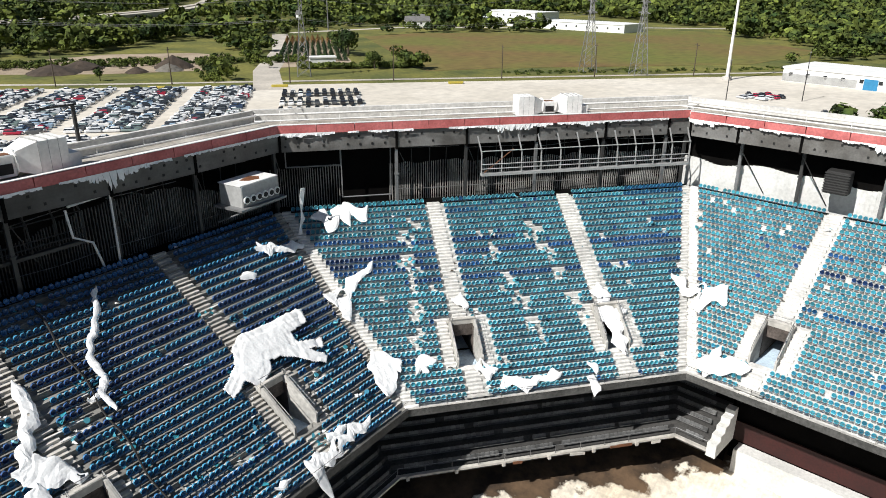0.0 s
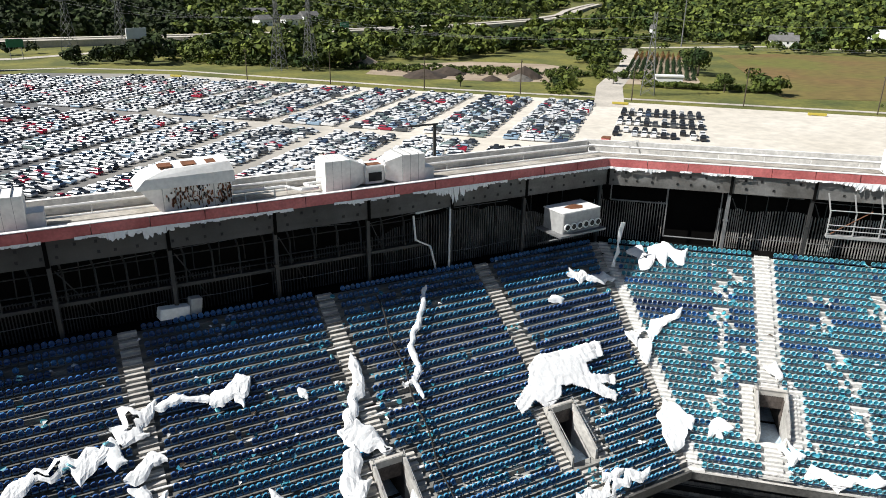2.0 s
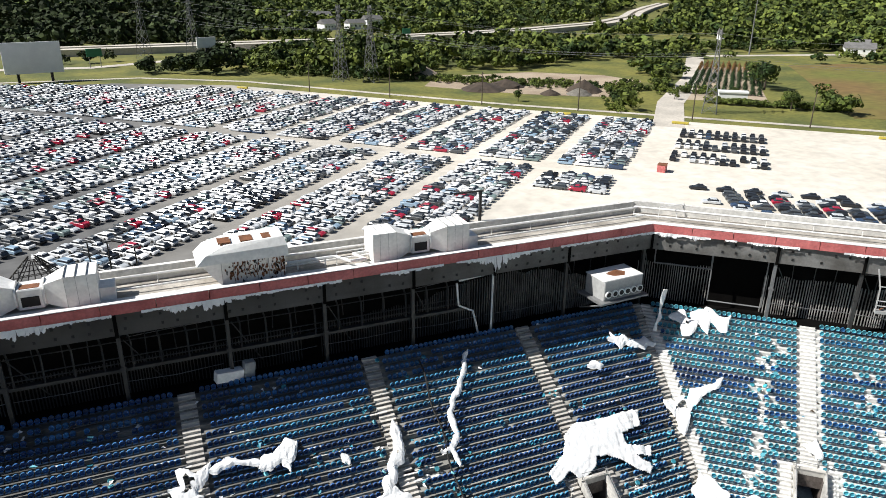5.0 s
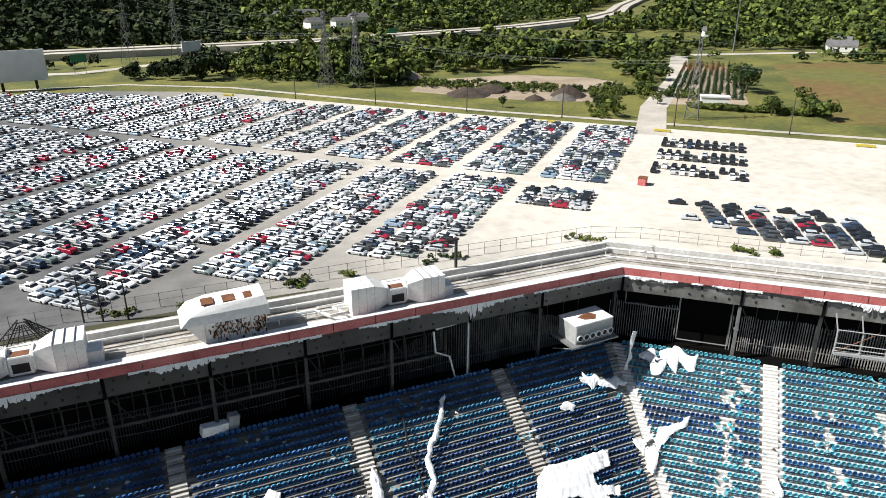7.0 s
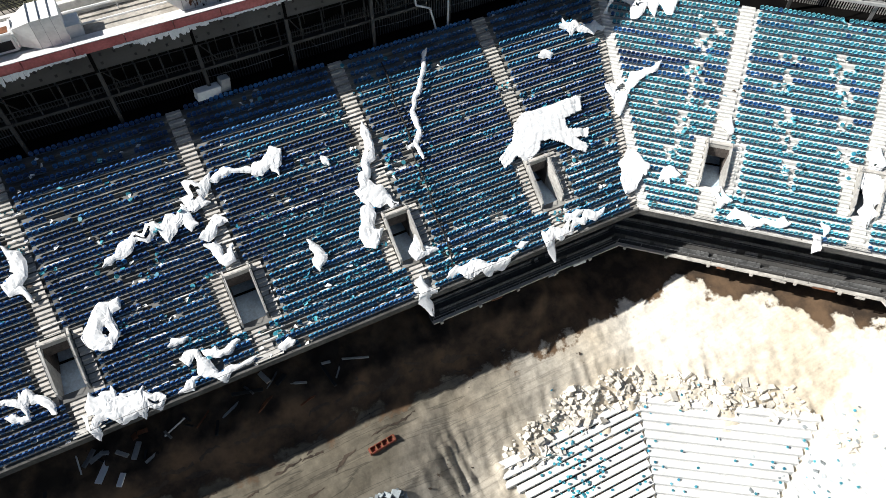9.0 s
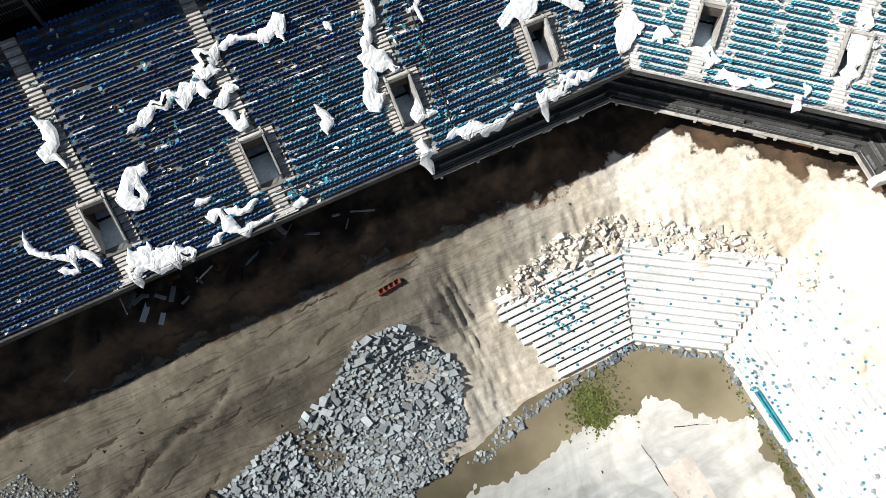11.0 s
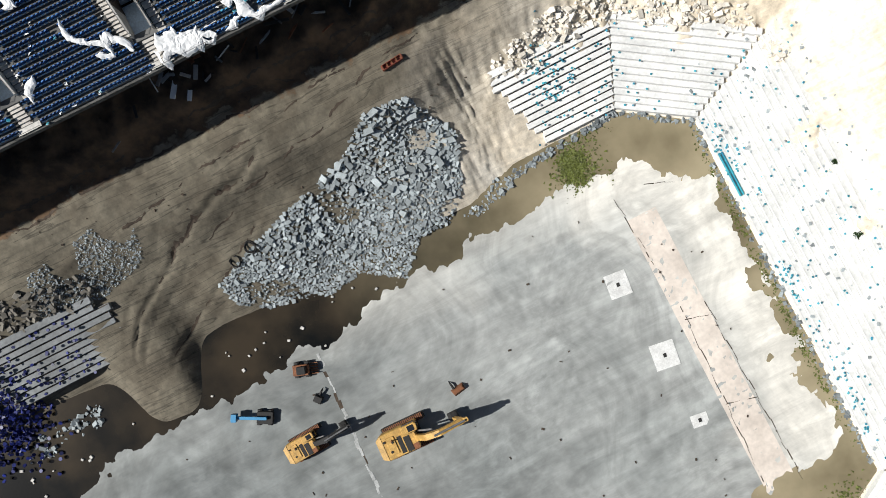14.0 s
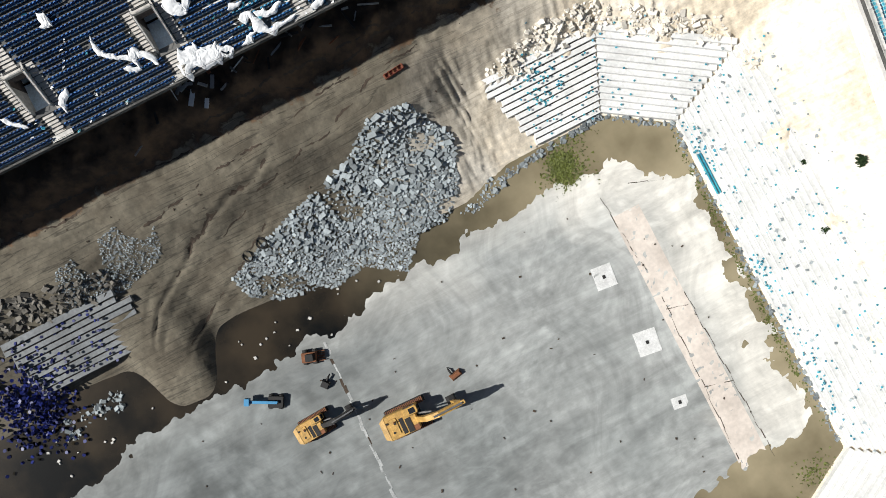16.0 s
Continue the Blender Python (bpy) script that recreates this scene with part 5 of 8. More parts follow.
wb_ = thing("steel_cabinet", "toppled pale metal cabinet on the top step", "cabinet", pose(4.4, 48.7, 35.6, 0, 8, 12))
part("body", Shape().box(-1.5, 0.6, -0.4, 0.4, 0, 0.8, bev=0.06), "unit", wb_)
part("door", Shape().box(0.65, 1.5, -0.35, 0.35, 0.1, 1.3, bev=0.05), "unit_grey", wb_)
for ua, ub, z0, z1 in ((-7.8, -2.7, 39.2, 40.9), (-2.65, 2.1, 36.0, 40.8)):
    fr = thing("window_frame", "bare steel frame of a removed press box window", "frame")
    for p0, p1 in (((ua, z0), (ub, z0)), ((ub, z0), (ub, z1)), ((ub, z1), (ua, z1)), ((ua, z1), (ua, z0))):
        part("bar", Shape().tube([MID.at(p0[0], 18.6, p0[1]), MID.at(p1[0], 18.6, p1[1])], 0.075, 4), "steel", fr)

# fabric scraps caught on the seats and steps
crag = random.Random(11)


def strip(s, pts, seed):
    """One torn band of cloth: spine points with widths, ragged sides, sharp folds."""
    dense, along = [], 0.0
    for (xa, ya, wa), (xb, yb, wb) in zip(pts, pts[1:]):
        l = math.hypot(xb - xa, yb - ya)
        steps = max(2, int(l / 0.17))
        dense += [(xa + (xb - xa) * k / steps, ya + (yb - ya) * k / steps, wa + (wb - wa) * k / steps, along + l * k / steps) for k in range(steps)]
        along += l
    dense.append((*pts[-1], along))
    broad = max(p[2] for p in pts) > 1.9
    trim_ = (0.8, 1.12) if broad else (0.42, 1.3)
    marks = [k * 0.55 for k in range(int(along / 0.55) + 3)]
    side_a = [crag.uniform(*trim_) if crag.random() < 0.8 or broad else 1.6 for _ in marks]
    side_b = [crag.uniform(*trim_) if crag.random() < 0.8 or broad else 1.6 for _ in marks]
    sway = [crag.uniform(-0.3, 0.3) * (0.3 if broad else 1) for _ in marks]
    cols = max(6, min(20, int(max(p[2] for p in pts) / 0.17)))
    base = len(s.v)
    for i, (x, y, w, l) in enumerate(dense):
        xa, ya = dense[max(i - 2, 0)][:2]
        xb, yb = dense[min(i + 2, len(dense) - 1)][:2]
        d = Vector((xb - xa, yb - ya)).normalized()
        nx, ny = -d.y, d.x
        tip = min(1.0, 0.12 + min(l, along - l) / (0.35 + 0.3 * w))
        wa, wb = w * 0.5 * tip * float(np.interp(l, marks, side_a)), w * 0.5 * tip * float(np.interp(l, marks, side_b))
        mid = w * float(np.interp(l, marks, sway))
        for j in range(cols):
            f = j / (cols - 1)
            o = mid - wa + (wa + wb) * f
            px, py = x + nx * o, y + ny * o
            px += 0.12 * noise.noise(Vector((px * 2.3, py * 2.3, seed)))
            py += 0.12 * noise.noise(Vector((px * 2.3, py * 2.3, seed + 5)))
            crease = 0.5 - abs(noise.noise(Vector((l * 0.5, o * 1.9, seed))))
            small_ = 0.4 - abs(noise.noise(Vector((px * 2.6, py * 2.6, seed + 2))))
            q = max((Vector((px, py)) - sd.o).dot(sd.n) / sd.tread for sd in SIDES)
            z = EDGE + RISE * q + 0.36 if q > 0 else EDGE + 0.36 + 1.1 * q
            lift = 0.5 + 0.5 * noise.noise(Vector((px * 0.8, py * 0.8, seed + 9)))
            s.v.append((px, py, z + (0.07 if broad else 0.13) * crease + (0.07 if broad else 0.12) * small_ + (0.34 if broad else 0.2) * lift * min(1, w / 1.5) - 0.16 * abs(2 * f - 1) ** 3))
    for i in range(len(dense) - 1):
        for j in range(cols - 1):
            x, y = dense[i][:2]
            if dense[i][2] > 0.9 and not broad and 1 < j < cols - 3 and noise.noise(Vector((i * 0.16, j * 0.28, seed + 30))) > 0.43:
                continue
            k = base + i * cols + j
            s.f.append((k, k + 1, k + cols + 1, k + cols))
            s.m.append(0)


def rag(*strips):
    s = Shape()
    seed = crag.uniform(0, 90)
    for n, pts in enumerate(strips):
        strip(s, pts, seed + 3 * n)
    ob = solid("fabric_scrap", s, "fabric", "crumpled torn white roof fabric draped over the seats", "fabric", group="fabric scraps")
    ob.modifiers.new("thick", "SOLIDIFY").thickness = 0.03


SHEET = [(29.7, 39.8), (32.7, 39.7), (35.9, 39.6), (35.4, 38.5), (33.5, 38.3), (33.3, 37.4), (35.5, 36.9), (35.0, 36.3), (33.7, 36.5), (34.7, 35.6), (34.2, 35.2), (33.1, 35.7), (32.2, 36.6), (31.2, 37.1), (30.3, 37.2), (29.9, 36.6), (28.2, 35.9), (27.5, 36.8), (26.0, 36.2), (25.8, 37.0), (27.5, 37.9), (28.4, 39.1)]


def cloth(poly, label, step=0.09):
    """A sheet that lies over the rows, taut in the middle and crumpled along its torn edge."""
    s, index = Shape(), {}
    x0, y0 = min(p[0] for p in poly), min(p[1] for p in poly)
    nx, ny = int((max(p[0] for p in poly) - x0) / step) + 2, int((max(p[1] for p in poly) - y0) / step) + 2
    for i in range(nx):
        for j in range(ny):
            x, y = x0 + (i + 0.5) * step, y0 + (j + 0.5) * step
            if not in_poly(x + 0.12 * frac(x, y, 1.1, 3), y + 0.12 * frac(x, y, 1.1, 8), poly):
                continue
            face = []
            for a, b in ((i, j), (i + 1, j), (i + 1, j + 1), (i, j + 1)):
                if (a, b) not in index:
                    px, py = x0 + a * step, y0 + b * step
                    inner = sum(in_poly(px + 0.7 * math.cos(t), py + 0.7 * math.sin(t), poly) for t in range(6)) / 6
                    q = max((Vector((px, py)) - sd.o).dot(sd.n) / sd.tread for sd in SIDES)
                    fold = 0.4 - abs(frac(px, py * 0.6, 0.9, 5)) + 0.5 * (0.4 - abs(frac(px, py, 2.2, 6)))
                    index[a, b] = len(s.v)
                    s.v.append((px, py, EDGE + RISE * q + 0.36 + 0.28 * inner + (0.26 - 0.18 * inner) * fold))
                face.append(index[a, b])
            s.f.append(tuple(face))
            s.m.append(0)
    ob = solid("fabric_scrap", s, "fabric", label, "fabric", group="fabric scraps", smooth=True)
    ob.modifiers.new("thick", "SOLIDIFY").thickness = 0.03


cloth(SHEET, "broad torn sheet of white roof fabric draped over an entry")
rag([(43.5, 45.6, 1.0), (44.7, 43.9, 1.7), (48, 42.4, 0.8)], [(44.9, 44.2, 1.2), (46.3, 44.4, 0.6)])
rag([(36.6, 45.5, 0.7), (38.7, 44.7, 0.9), (41.2, 44.4, 0.6)], [(37.6, 45.2, 0.6), (37.2, 46.0, 0.4)])
rag([(23.3, 47, 0.35), (21.3, 44.3, 0.4), (20.0, 42.7, 0.5), (19.9, 41.4, 0.4), (19.1, 40.3, 0.35), (19.1, 39.0, 0.25)], [(18.1, 40.3, 0.35), (19.2, 40.3, 0.4)])
rag([(15.3, 43.2, 0.5), (15.0, 41.6, 1.0), (14.2, 40.0, 0.7), (12.9, 38.3, 0.5)], [(12.4, 38.5, 1.0), (13.9, 37.7, 1.4), (15.6, 36.6, 0.8)], [(13.3, 37.4, 1.2), (12.3, 35.1, 1.5), (13.5, 35.2, 0.6)])
rag([(7.9, 42.9, 1.3), (6.4, 42.6, 1.1), (5, 41.8, 0.9)], [(6.6, 42.6, 0.8), (7.0, 41.5, 0.6)])
rag([(5.2, 42.4, 0.35), (3.4, 42.9, 0.4), (1.5, 42.7, 0.5)])
rag([(1.8, 42.9, 0.8), (0.2, 42.2, 1.3), (-0.7, 41.0, 1.2)], [(-1.1, 42.2, 0.7), (-0.2, 41.6, 0.8), (0.9, 41.1, 0.6)])
rag([(-0.5, 40.2, 1.0), (-2.2, 40.8, 1.3), (-4.0, 40.8, 1.3), (-6.0, 40.4, 0.9), (-8.4, 39.4, 0.3)])
rag([(-0.9, 39.2, 1.0), (0.5, 39.4, 0.9), (1.7, 39.6, 0.8)], [(-0.6, 38.7, 0.8), (0.3, 37.3, 0.9), (1.4, 37.8, 0.8)])
rag([(-8.2, 37.3, 0.9), (-9.5, 36.4, 1.1), (-10.6, 35.4, 1.2), (-9.9, 34.2, 0.7)], [(-9.2, 36.8, 0.8), (-9.3, 35.2, 0.6), (-9.8, 34.4, 0.4)])
rag([(-14.6, 42.8, 0.8), (-13.7, 42.1, 0.9), (-13.8, 40.8, 0.9), (-15.3, 40.3, 0.8)], [(-15.5, 40.5, 0.6), (-14.4, 39.9, 0.7), (-13.8, 38.8, 0.35)])
rag([(7.0, 36.4, 0.5), (7.5, 35.3, 0.9), (7.3, 34.0, 0.7)], [(7.4, 35.0, 0.5), (8.2, 34.9, 0.3)])
rag([(-12.7, 32.0, 0.9), (-12.4, 30.7, 1.6), (-13.2, 29.2, 0.6)], [(-12.0, 31.0, 1.5), (-10.8, 31.9, 0.8)], [(-12.0, 30.2, 1.4), (-10.4, 30.6, 1.6), (-8.8, 31.1, 0.5)], [(-10.4, 31.3, 0.8), (-10.0, 30.2, 1.2), (-7.6, 30.0, 0.9)])
rag([(-5.7, 31.9, 0.6), (-4.4, 31.7, 1.1), (-3.4, 29.9, 0.8), (-1.6, 30.0, 0.5), (-0.1, 30.1, 0.4)], [(-3.9, 31.9, 0.6), (-2.9, 31.3, 0.7), (-0.9, 31.8, 0.6)])
rag([(-6.6, 29.8, 0.4), (-5.6, 30.2, 0.6), (-4.7, 30.4, 0.4)])
rag([(-6.1, 33.0, 0.4), (-4.4, 33.2, 0.5)])
rag([(15.1, 31.0, 1.0), (14.6, 29.8, 1.6), (14.8, 28.5, 0.9)], [(14.0, 30.4, 0.7), (15.9, 29.6, 0.6)])
rag([(17.1, 30.2, 1.0), (19.2, 30.3, 1.1), (21.3, 29.8, 0.8), (24.2, 29.9, 0.3)])
rag([(27.2, 30.7, 1.1), (27.6, 28.6, 0.6)], [(27.0, 30.5, 1.0), (28.9, 30.0, 1.0), (31.8, 30.4, 0.8), (33.9, 30.6, 0.5)], [(29.5, 30.9, 0.7), (31.6, 31.2, 0.5)])
rag([(24.2, 30.3, 0.6), (25.4, 30.5, 0.5)])
rag([(15.8, 34.0, 0.8), (15.6, 32.6, 0.9), (17.4, 32.4, 0.4)])
rag([(38.4, 34.2, 2.1), (38.0, 32.6, 2.4), (36.5, 31.0, 1.2)], [(39.0, 33.6, 1.2), (39.0, 31.6, 1.0)])
rag([(38.7, 39.5, 1.4), (40.7, 39.1, 1.0), (44.3, 38.9, 0.4)], [(39.7, 38.9, 1.3), (39.2, 37.0, 1.0)])
rag([(39.7, 30.5, 1.0), (40.9, 30.6, 0.9), (41.6, 30.0, 0.6)], [(40.4, 30.6, 0.5), (40.4, 29.8, 0.4)])
rag([(43.7, 24.9, 0.8), (45.6, 23.2, 0.7), (48.1, 21.5, 0.6)])
rag([(50.5, 20, 1.0), (50.1, 19.0, 0.8)])
rag([(44.3, 27.1, 1.1), (43.2, 25.8, 1.0)], [(43.8, 26.4, 0.8), (44.6, 25.6, 0.4)])
rag([(47.6, 31.4, 0.9), (46.6, 30.4, 1.2)], [(47.2, 31.0, 0.6), (46.5, 31.8, 0.4)])
rag([(10.8, 41.8, 0.7), (11.2, 41.0, 0.7)])
rag([(3.2, 30.1, 0.7), (1.7, 30.3, 0.6)])
rag([(33.4, 43.8, 0.8), (34.9, 43.6, 0.6)])
rag([(57.3, 22.4, 1.2), (55.3, 20, 1.5), (53.4, 17.8, 0.9)], [(55.5, 20.4, 1.0), (57.0, 19.4, 0.5)])
rag([(63.1, 17.5, 0.9), (62.6, 13.9, 1.5), (62.4, 11.8, 1.2)], [(62.6, 14.6, 1.0), (61.0, 13.9, 0.5)])
rag([(56.5, 12.7, 2.0), (57.2, 8.2, 1.0)], [(56.6, 11.6, 1.3), (58.4, 11.0, 0.6)])
rag([(49.2, 19.5, 0.9), (49.8, 18.5, 0.8)])
rag([(-19.5, 36, 0.35), (-19.6, 34.5, 0.45), (-18.1, 33.4, 0.4)])
rag([(-18.4, 33.6, 0.35), (-17.2, 33.0, 0.6), (-16.4, 33.5, 0.8), (-15.8, 32.9, 0.5), (-15.0, 31.6, 0.4)], [(-18.4, 32.5, 0.35), (-17.0, 32.1, 0.5), (-17.0, 33.7, 0.45)])
rag([(-31.8, 33.3, 0.7), (-30, 31.8, 0.35)])
rag([(-21.6, 38.9, 1.1), (-22.9, 38.3, 0.7)], [(-22.0, 38.8, 0.6), (-21.6, 38.0, 0.4)])
rag([(-24.4, 33.3, 0.6), (-26, 32.3, 0.6), (-25.8, 31.4, 0.45)])

# small litter caught between the rows, and a thin black line
lit = random.Random(19)
for mname, count_, label in (("fabric", 330, "small white scraps of roof fabric littering the seats"), ("seat_cyan", 160, "small bright blue plastic shards littering the seats"), ("soil", 170, "dark scraps and burnt rubbish between the seat rows")):
    s = Shape()
    for _ in range(count_):
        sd = lit.choice((LEFT, LEFT, LEFT, MID, RIGHT))
        i = lit.randrange(ROWS)
        q = i * sd.tread
        a, b = sd.span(q)
        u = lit.uniform(max(a, -34), b)
        if any(abs(u - v) < 1.6 for v in sd.voms) and i in VOID:
            continue
        w, h = lit.uniform(0.08, 0.3), lit.uniform(0.06, 0.18)
        v = [(-w, -h, 0), (w * lit.uniform(0.5, 1), -h * 0.6, 0.05), (w, h * lit.uniform(0.3, 1), 0.0), (-w * 0.3, h, 0.07)]
        s.add(v, [(0, 1, 2), (0, 2, 3)], 0, sd.stance(u, q + lit.uniform(0.05, 0.5), EDGE + i * RISE + lit.choice((0.03, 0.03, 0.36))) @ pose(0, 0, 0, lit.uniform(-15, 15), 0, lit.uniform(-35, 35)))
    solid("litter", s, mname, label, "litter", "stuff")
# pale strips paint the sunlight on bare step edges; torn seat plastic beside them
nosing, shard = Shape(), Shape()
for _ in range(360):
    u, i = lit.uniform(-14, 36), int(lit.triangular(0, 27, 5))
    if lit.random() > 0.35 + 0.65 * min(1.0, max(0.0, (u + 6) / 16)) or (any(abs(u - v) < 2.4 for v in LEFT.voms) and i in VOID):
        continue
    l, w = lit.uniform(0.25, 1.3), lit.uniform(0.04, 0.12)
    at = LEFT.stance(u, i * LEFT.tread + lit.uniform(0.03, 0.2), EDGE + i * RISE + 0.03) @ pose(0, 0, 0, 0, 0, lit.uniform(-3, 3))
    nosing.box(-l, l, -w, w, -0.03, 0.025, 0, at)
    if lit.random() < 0.5:
        for _ in range(4):
            w = lit.uniform(0.08, 0.24)
            at = LEFT.stance(u + lit.uniform(-0.9, 0.9), i * LEFT.tread + lit.uniform(0.0, 0.5), EDGE + i * RISE + lit.uniform(0.05, 0.5)) @ pose(0, 0, 0, lit.uniform(-40, 40), lit.uniform(-40, 40), lit.uniform(0, 360))
            shard.add([(-w, -w * 0.6, 0), (w, -w * 0.4, 0.06), (w * 0.6, w * 0.7, 0), (-w * 0.7, w * 0.5, 0.09)], [(0, 1, 2), (0, 2, 3)], 0, at)
solid("step_nosings", nosing, "sun_steps", "pale strips for sunlit bare step edges where seats are ripped out", "boards", "stuff")
solid("seat_shards", shard, "seat_cyan", "torn bright blue seat plastic lying between the rows", "debris", "stuff")
# black tube drawn for the dark line down across the rows
cb = thing("dark_row_line", "thin black line trailing down over the seat rows", "cable")
pts = []
for k in range(60):
    y = 47.0 - k * 0.28
    x = 18.9 - 0.012 * k + 0.12 * math.sin(k * 0.4)
    pts.append((x, y, deck_z(x, y) + 0.36))
part("wire", Shape().tube(pts, 0.07, 5), "black", cb)

# ---- lower bowl remains ----
def bleacher(o, ang, length, rows, label, z0=0.9, lean0=0.0, lean1=0.0, skip=None, m="bleacher", back_line="step_line"):
    """Bare concrete steps; o is the foot corner, ang the way along."""
    at = pose(o[0], o[1], 0, 0, 0, ang)
    top = thing("bleacher", label, "bleacher")
    for i in range(rows):
        a, b = -lean0 * i * 0.8, length + lean1 * i * 0.8
        if skip:
            a, b = a + skip(i)[0], b - skip(i)[1]
        z = z0 + 0.42 * i
        y = i * 0.8
        s = Shape().box(a, b, y, y + 0.86, z - 0.75, z, 0, at)
        s.box(a + 0.02, b - 0.02, y, y + 0.07, z, z + 0.035, 0, at)
        # a narrow darker line along the back of each tread
        if i < rows - 1:
            s.box(a + 0.1, b - 0.1, y + (0.66 if back_line == "soil" else 0.72), y + 0.79, z, z + 0.012, 1, at)
        part("step", s, (m, back_line), top)
    return top, at


bleacher((19.9, 8.5), 0, 11.1, 13, "bare pale concrete steps with a broken edge in the lower bowl", back_line="soil", lean1=0.298, skip=lambda i: (-0.35 * i + 0.5 * math.sin(i * 1.7) + 1.2, 0))
bleacher((31.0, 8.55), -33.2, 10.8, 13, "angled corner of bare white concrete steps", lean0=0.298, lean1=0.54)
bleacher((40.0, 2.65), -90, 50.8, 14, "long bank of bare white concrete steps", lean0=0.54, lean1=0.586)
bleacher((40.2, -48.3), -150.7, 22, 14, "corner bank of bare white concrete steps", lean0=0.586)
bleacher((-54.0, 8.3), 0, 15.5, 10, "surviving block of grey concrete steps among dirt", z0=2.9, m="old_steps", back_line="soil", skip=lambda i: (0.3 * math.sin(i * 2.1), -0.3 * i + 0.4 * math.sin(i * 1.3) + (2.5 if i > 7 else 0)))


# ---- rubble ----
def chunk(r):
    """A broken lump of concrete: a box with its corners knocked about."""
    s = Shape().box(-0.5, 0.5, -0.35, 0.35, -0.22, 0.22)
    s.v = [(x * r.uniform(0.7, 1.25), y * r.uniform(0.7, 1.25), z * r.uniform(0.7, 1.3)) for x, y, z in s.v]
    return s


rr = random.Random(7)
CHUNKS = [chunk(rr) for _ in range(10)]
CHUNK_MESH = {k: [c.mesh("chunk", k) for c in CHUNKS] for k in ("rubble", "lumps", "brown_lumps")}


def heap(spots, label, singles, size, m_="rubble", tilt=35, sizes=(0.5, 0.6, 0.75, 0.9, 1.1, 1.4)):
    """Chunks scattered on the bank."""
    top = thing("rubble_heap", label, "rubble")
    rest = Shape()
    for n, (x, y, k) in enumerate(spots):
        g = size * k * rr.choice(sizes)
        z = max(bank_z(x, y), -0.1) + 0.12 * g + rr.uniform(0, 0.3) * g
        m = pose(x, y, z, rr.uniform(-tilt, tilt), rr.uniform(-tilt, tilt), rr.uniform(0, 360)) @ Matrix.Diagonal((g, g, g, 1))
        if n < singles:
            ob = part("chunk", CHUNK_MESH[m_][n % 10], None, top)
            ob.matrix_world = m
        else:
            rest.add(CHUNKS[n % 10].v, CHUNKS[n % 10].f, 0, m)
    if rest.f:
        part("loose_fill", rest, m_, top)["kind"] = "stuff"
    return top


def packed(poly, tries_, r, base):
    """Spots that keep clear of one another, coarse near the top of the slope and fine towards the water."""
    cells, out = {}, []
    xs, ys = [p[0] for p in poly], [p[1] for p in poly]
    for _ in range(tries_):
        x, y = r.uniform(min(xs), max(xs)), r.uniform(min(ys), max(ys))
        if not in_poly(x, y, poly) or noise.noise(Vector((x * 0.22, y * 0.22, 31.0))) > 0.27:
            continue
        k = base * (0.55 + 0.36 * max(0.0, min(1.0, (y - 6 + 0.25 * (x + 8)) / 9))) * r.choice((0.6, 0.75, 0.9, 1.0, 1.0, 1.2, 1.7))
        i, j = int(x // 1.0), int(y // 1.0)
        if all(math.hypot(x - a, y - b) > 0.4 * (k + c) for di in (-1, 0, 1) for dj in (-1, 0, 1) for a, b, c in cells.get((i + di, j + dj), ())):
            cells.setdefault((i, j), []).append((x, y, k))
            out.append((x, y, k))
    return out


def scatter(poly, n, r):
    xs, ys = [p[0] for p in poly], [p[1] for p in poly]
    out = []
    while len(out) < n:
        x, y = r.uniform(min(xs), max(xs)), r.uniform(min(ys), max(ys))
        if in_poly(x, y, poly):
            out.append((x, y, 1.0))
    return out


PILE = [(7.0, 20.0), (2.0, 20.4), (-3.8, 17.4), (-13.7, 14.6), (-24.5, 11.0), (-24, 8), (-21, 5.9), (-13, 3.5), (-8, 4.4), (-3, 1.0), (0.8, 5.0), (5.8, 5.0), (8.8, 8.4), (10.9, 14.5)]
heap([(x, y, 0.34) for x, y, k in scatter(PILE, 2600, rr)], "fine crushed concrete between the broken blocks", 60, 0.9)
heap(packed(PILE, 30000, rr, 0.64), "big heap of broken grey concrete sliding into the water", 300, 1.12, tilt=18, sizes=(1.0,))
heap(packed([(6.5, 5.0), (9, 8.0), (14, 7.2), (17, 7.4), (15, 5.6), (9.5, 4.0)], 700, rr, 0.5), "loose pale rubble spilled along the shore", 40, 1.0, tilt=25)
heap([(x, y, rr.choice((0.4, 0.5, 0.65, 0.9))) for x, y, k in scatter([(17.5, 16.5), (18.5, 19.8), (26, 21.8), (34, 21.6), (48.5, 12), (51.5, 4.5), (49.5, 3.5), (47.2, 9.2), (33, 18.4)], 900, rr)], "broken slabs and clods along the top of the concrete steps", 200, 0.75, "lumps")
heap([(x, y, 0.6) for x, y, k in scatter([(-56, 15), (-44, 15.5), (-38, 15), (-36, 18.5), (-52, 21)], 260, rr)], "broken lumps of concrete above the surviving steps", 40, 1.0, "brown_lumps")
heap([(x, y, rr.choice((0.3, 0.4, 0.5))) for x, y, k in scatter([(-44, 16.5), (-37, 15.5), (-30, 17.5), (-27.5, 22), (-33, 22.5), (-42, 21)], 2300, rr) if noise.noise(Vector((x * 0.25, y * 0.25, 5.0))) > -0.22], "grey patch of crushed concrete on the dirt", 20, 0.4)
heap([(x, y, 0.6) for x, y, k in scatter([(10, 5.0), (19, 7.6), (31, 8.3), (31, 7.6), (19, 6.8), (8, 4)], 180, rr)], "small debris along the water's edge", 30, 0.8)
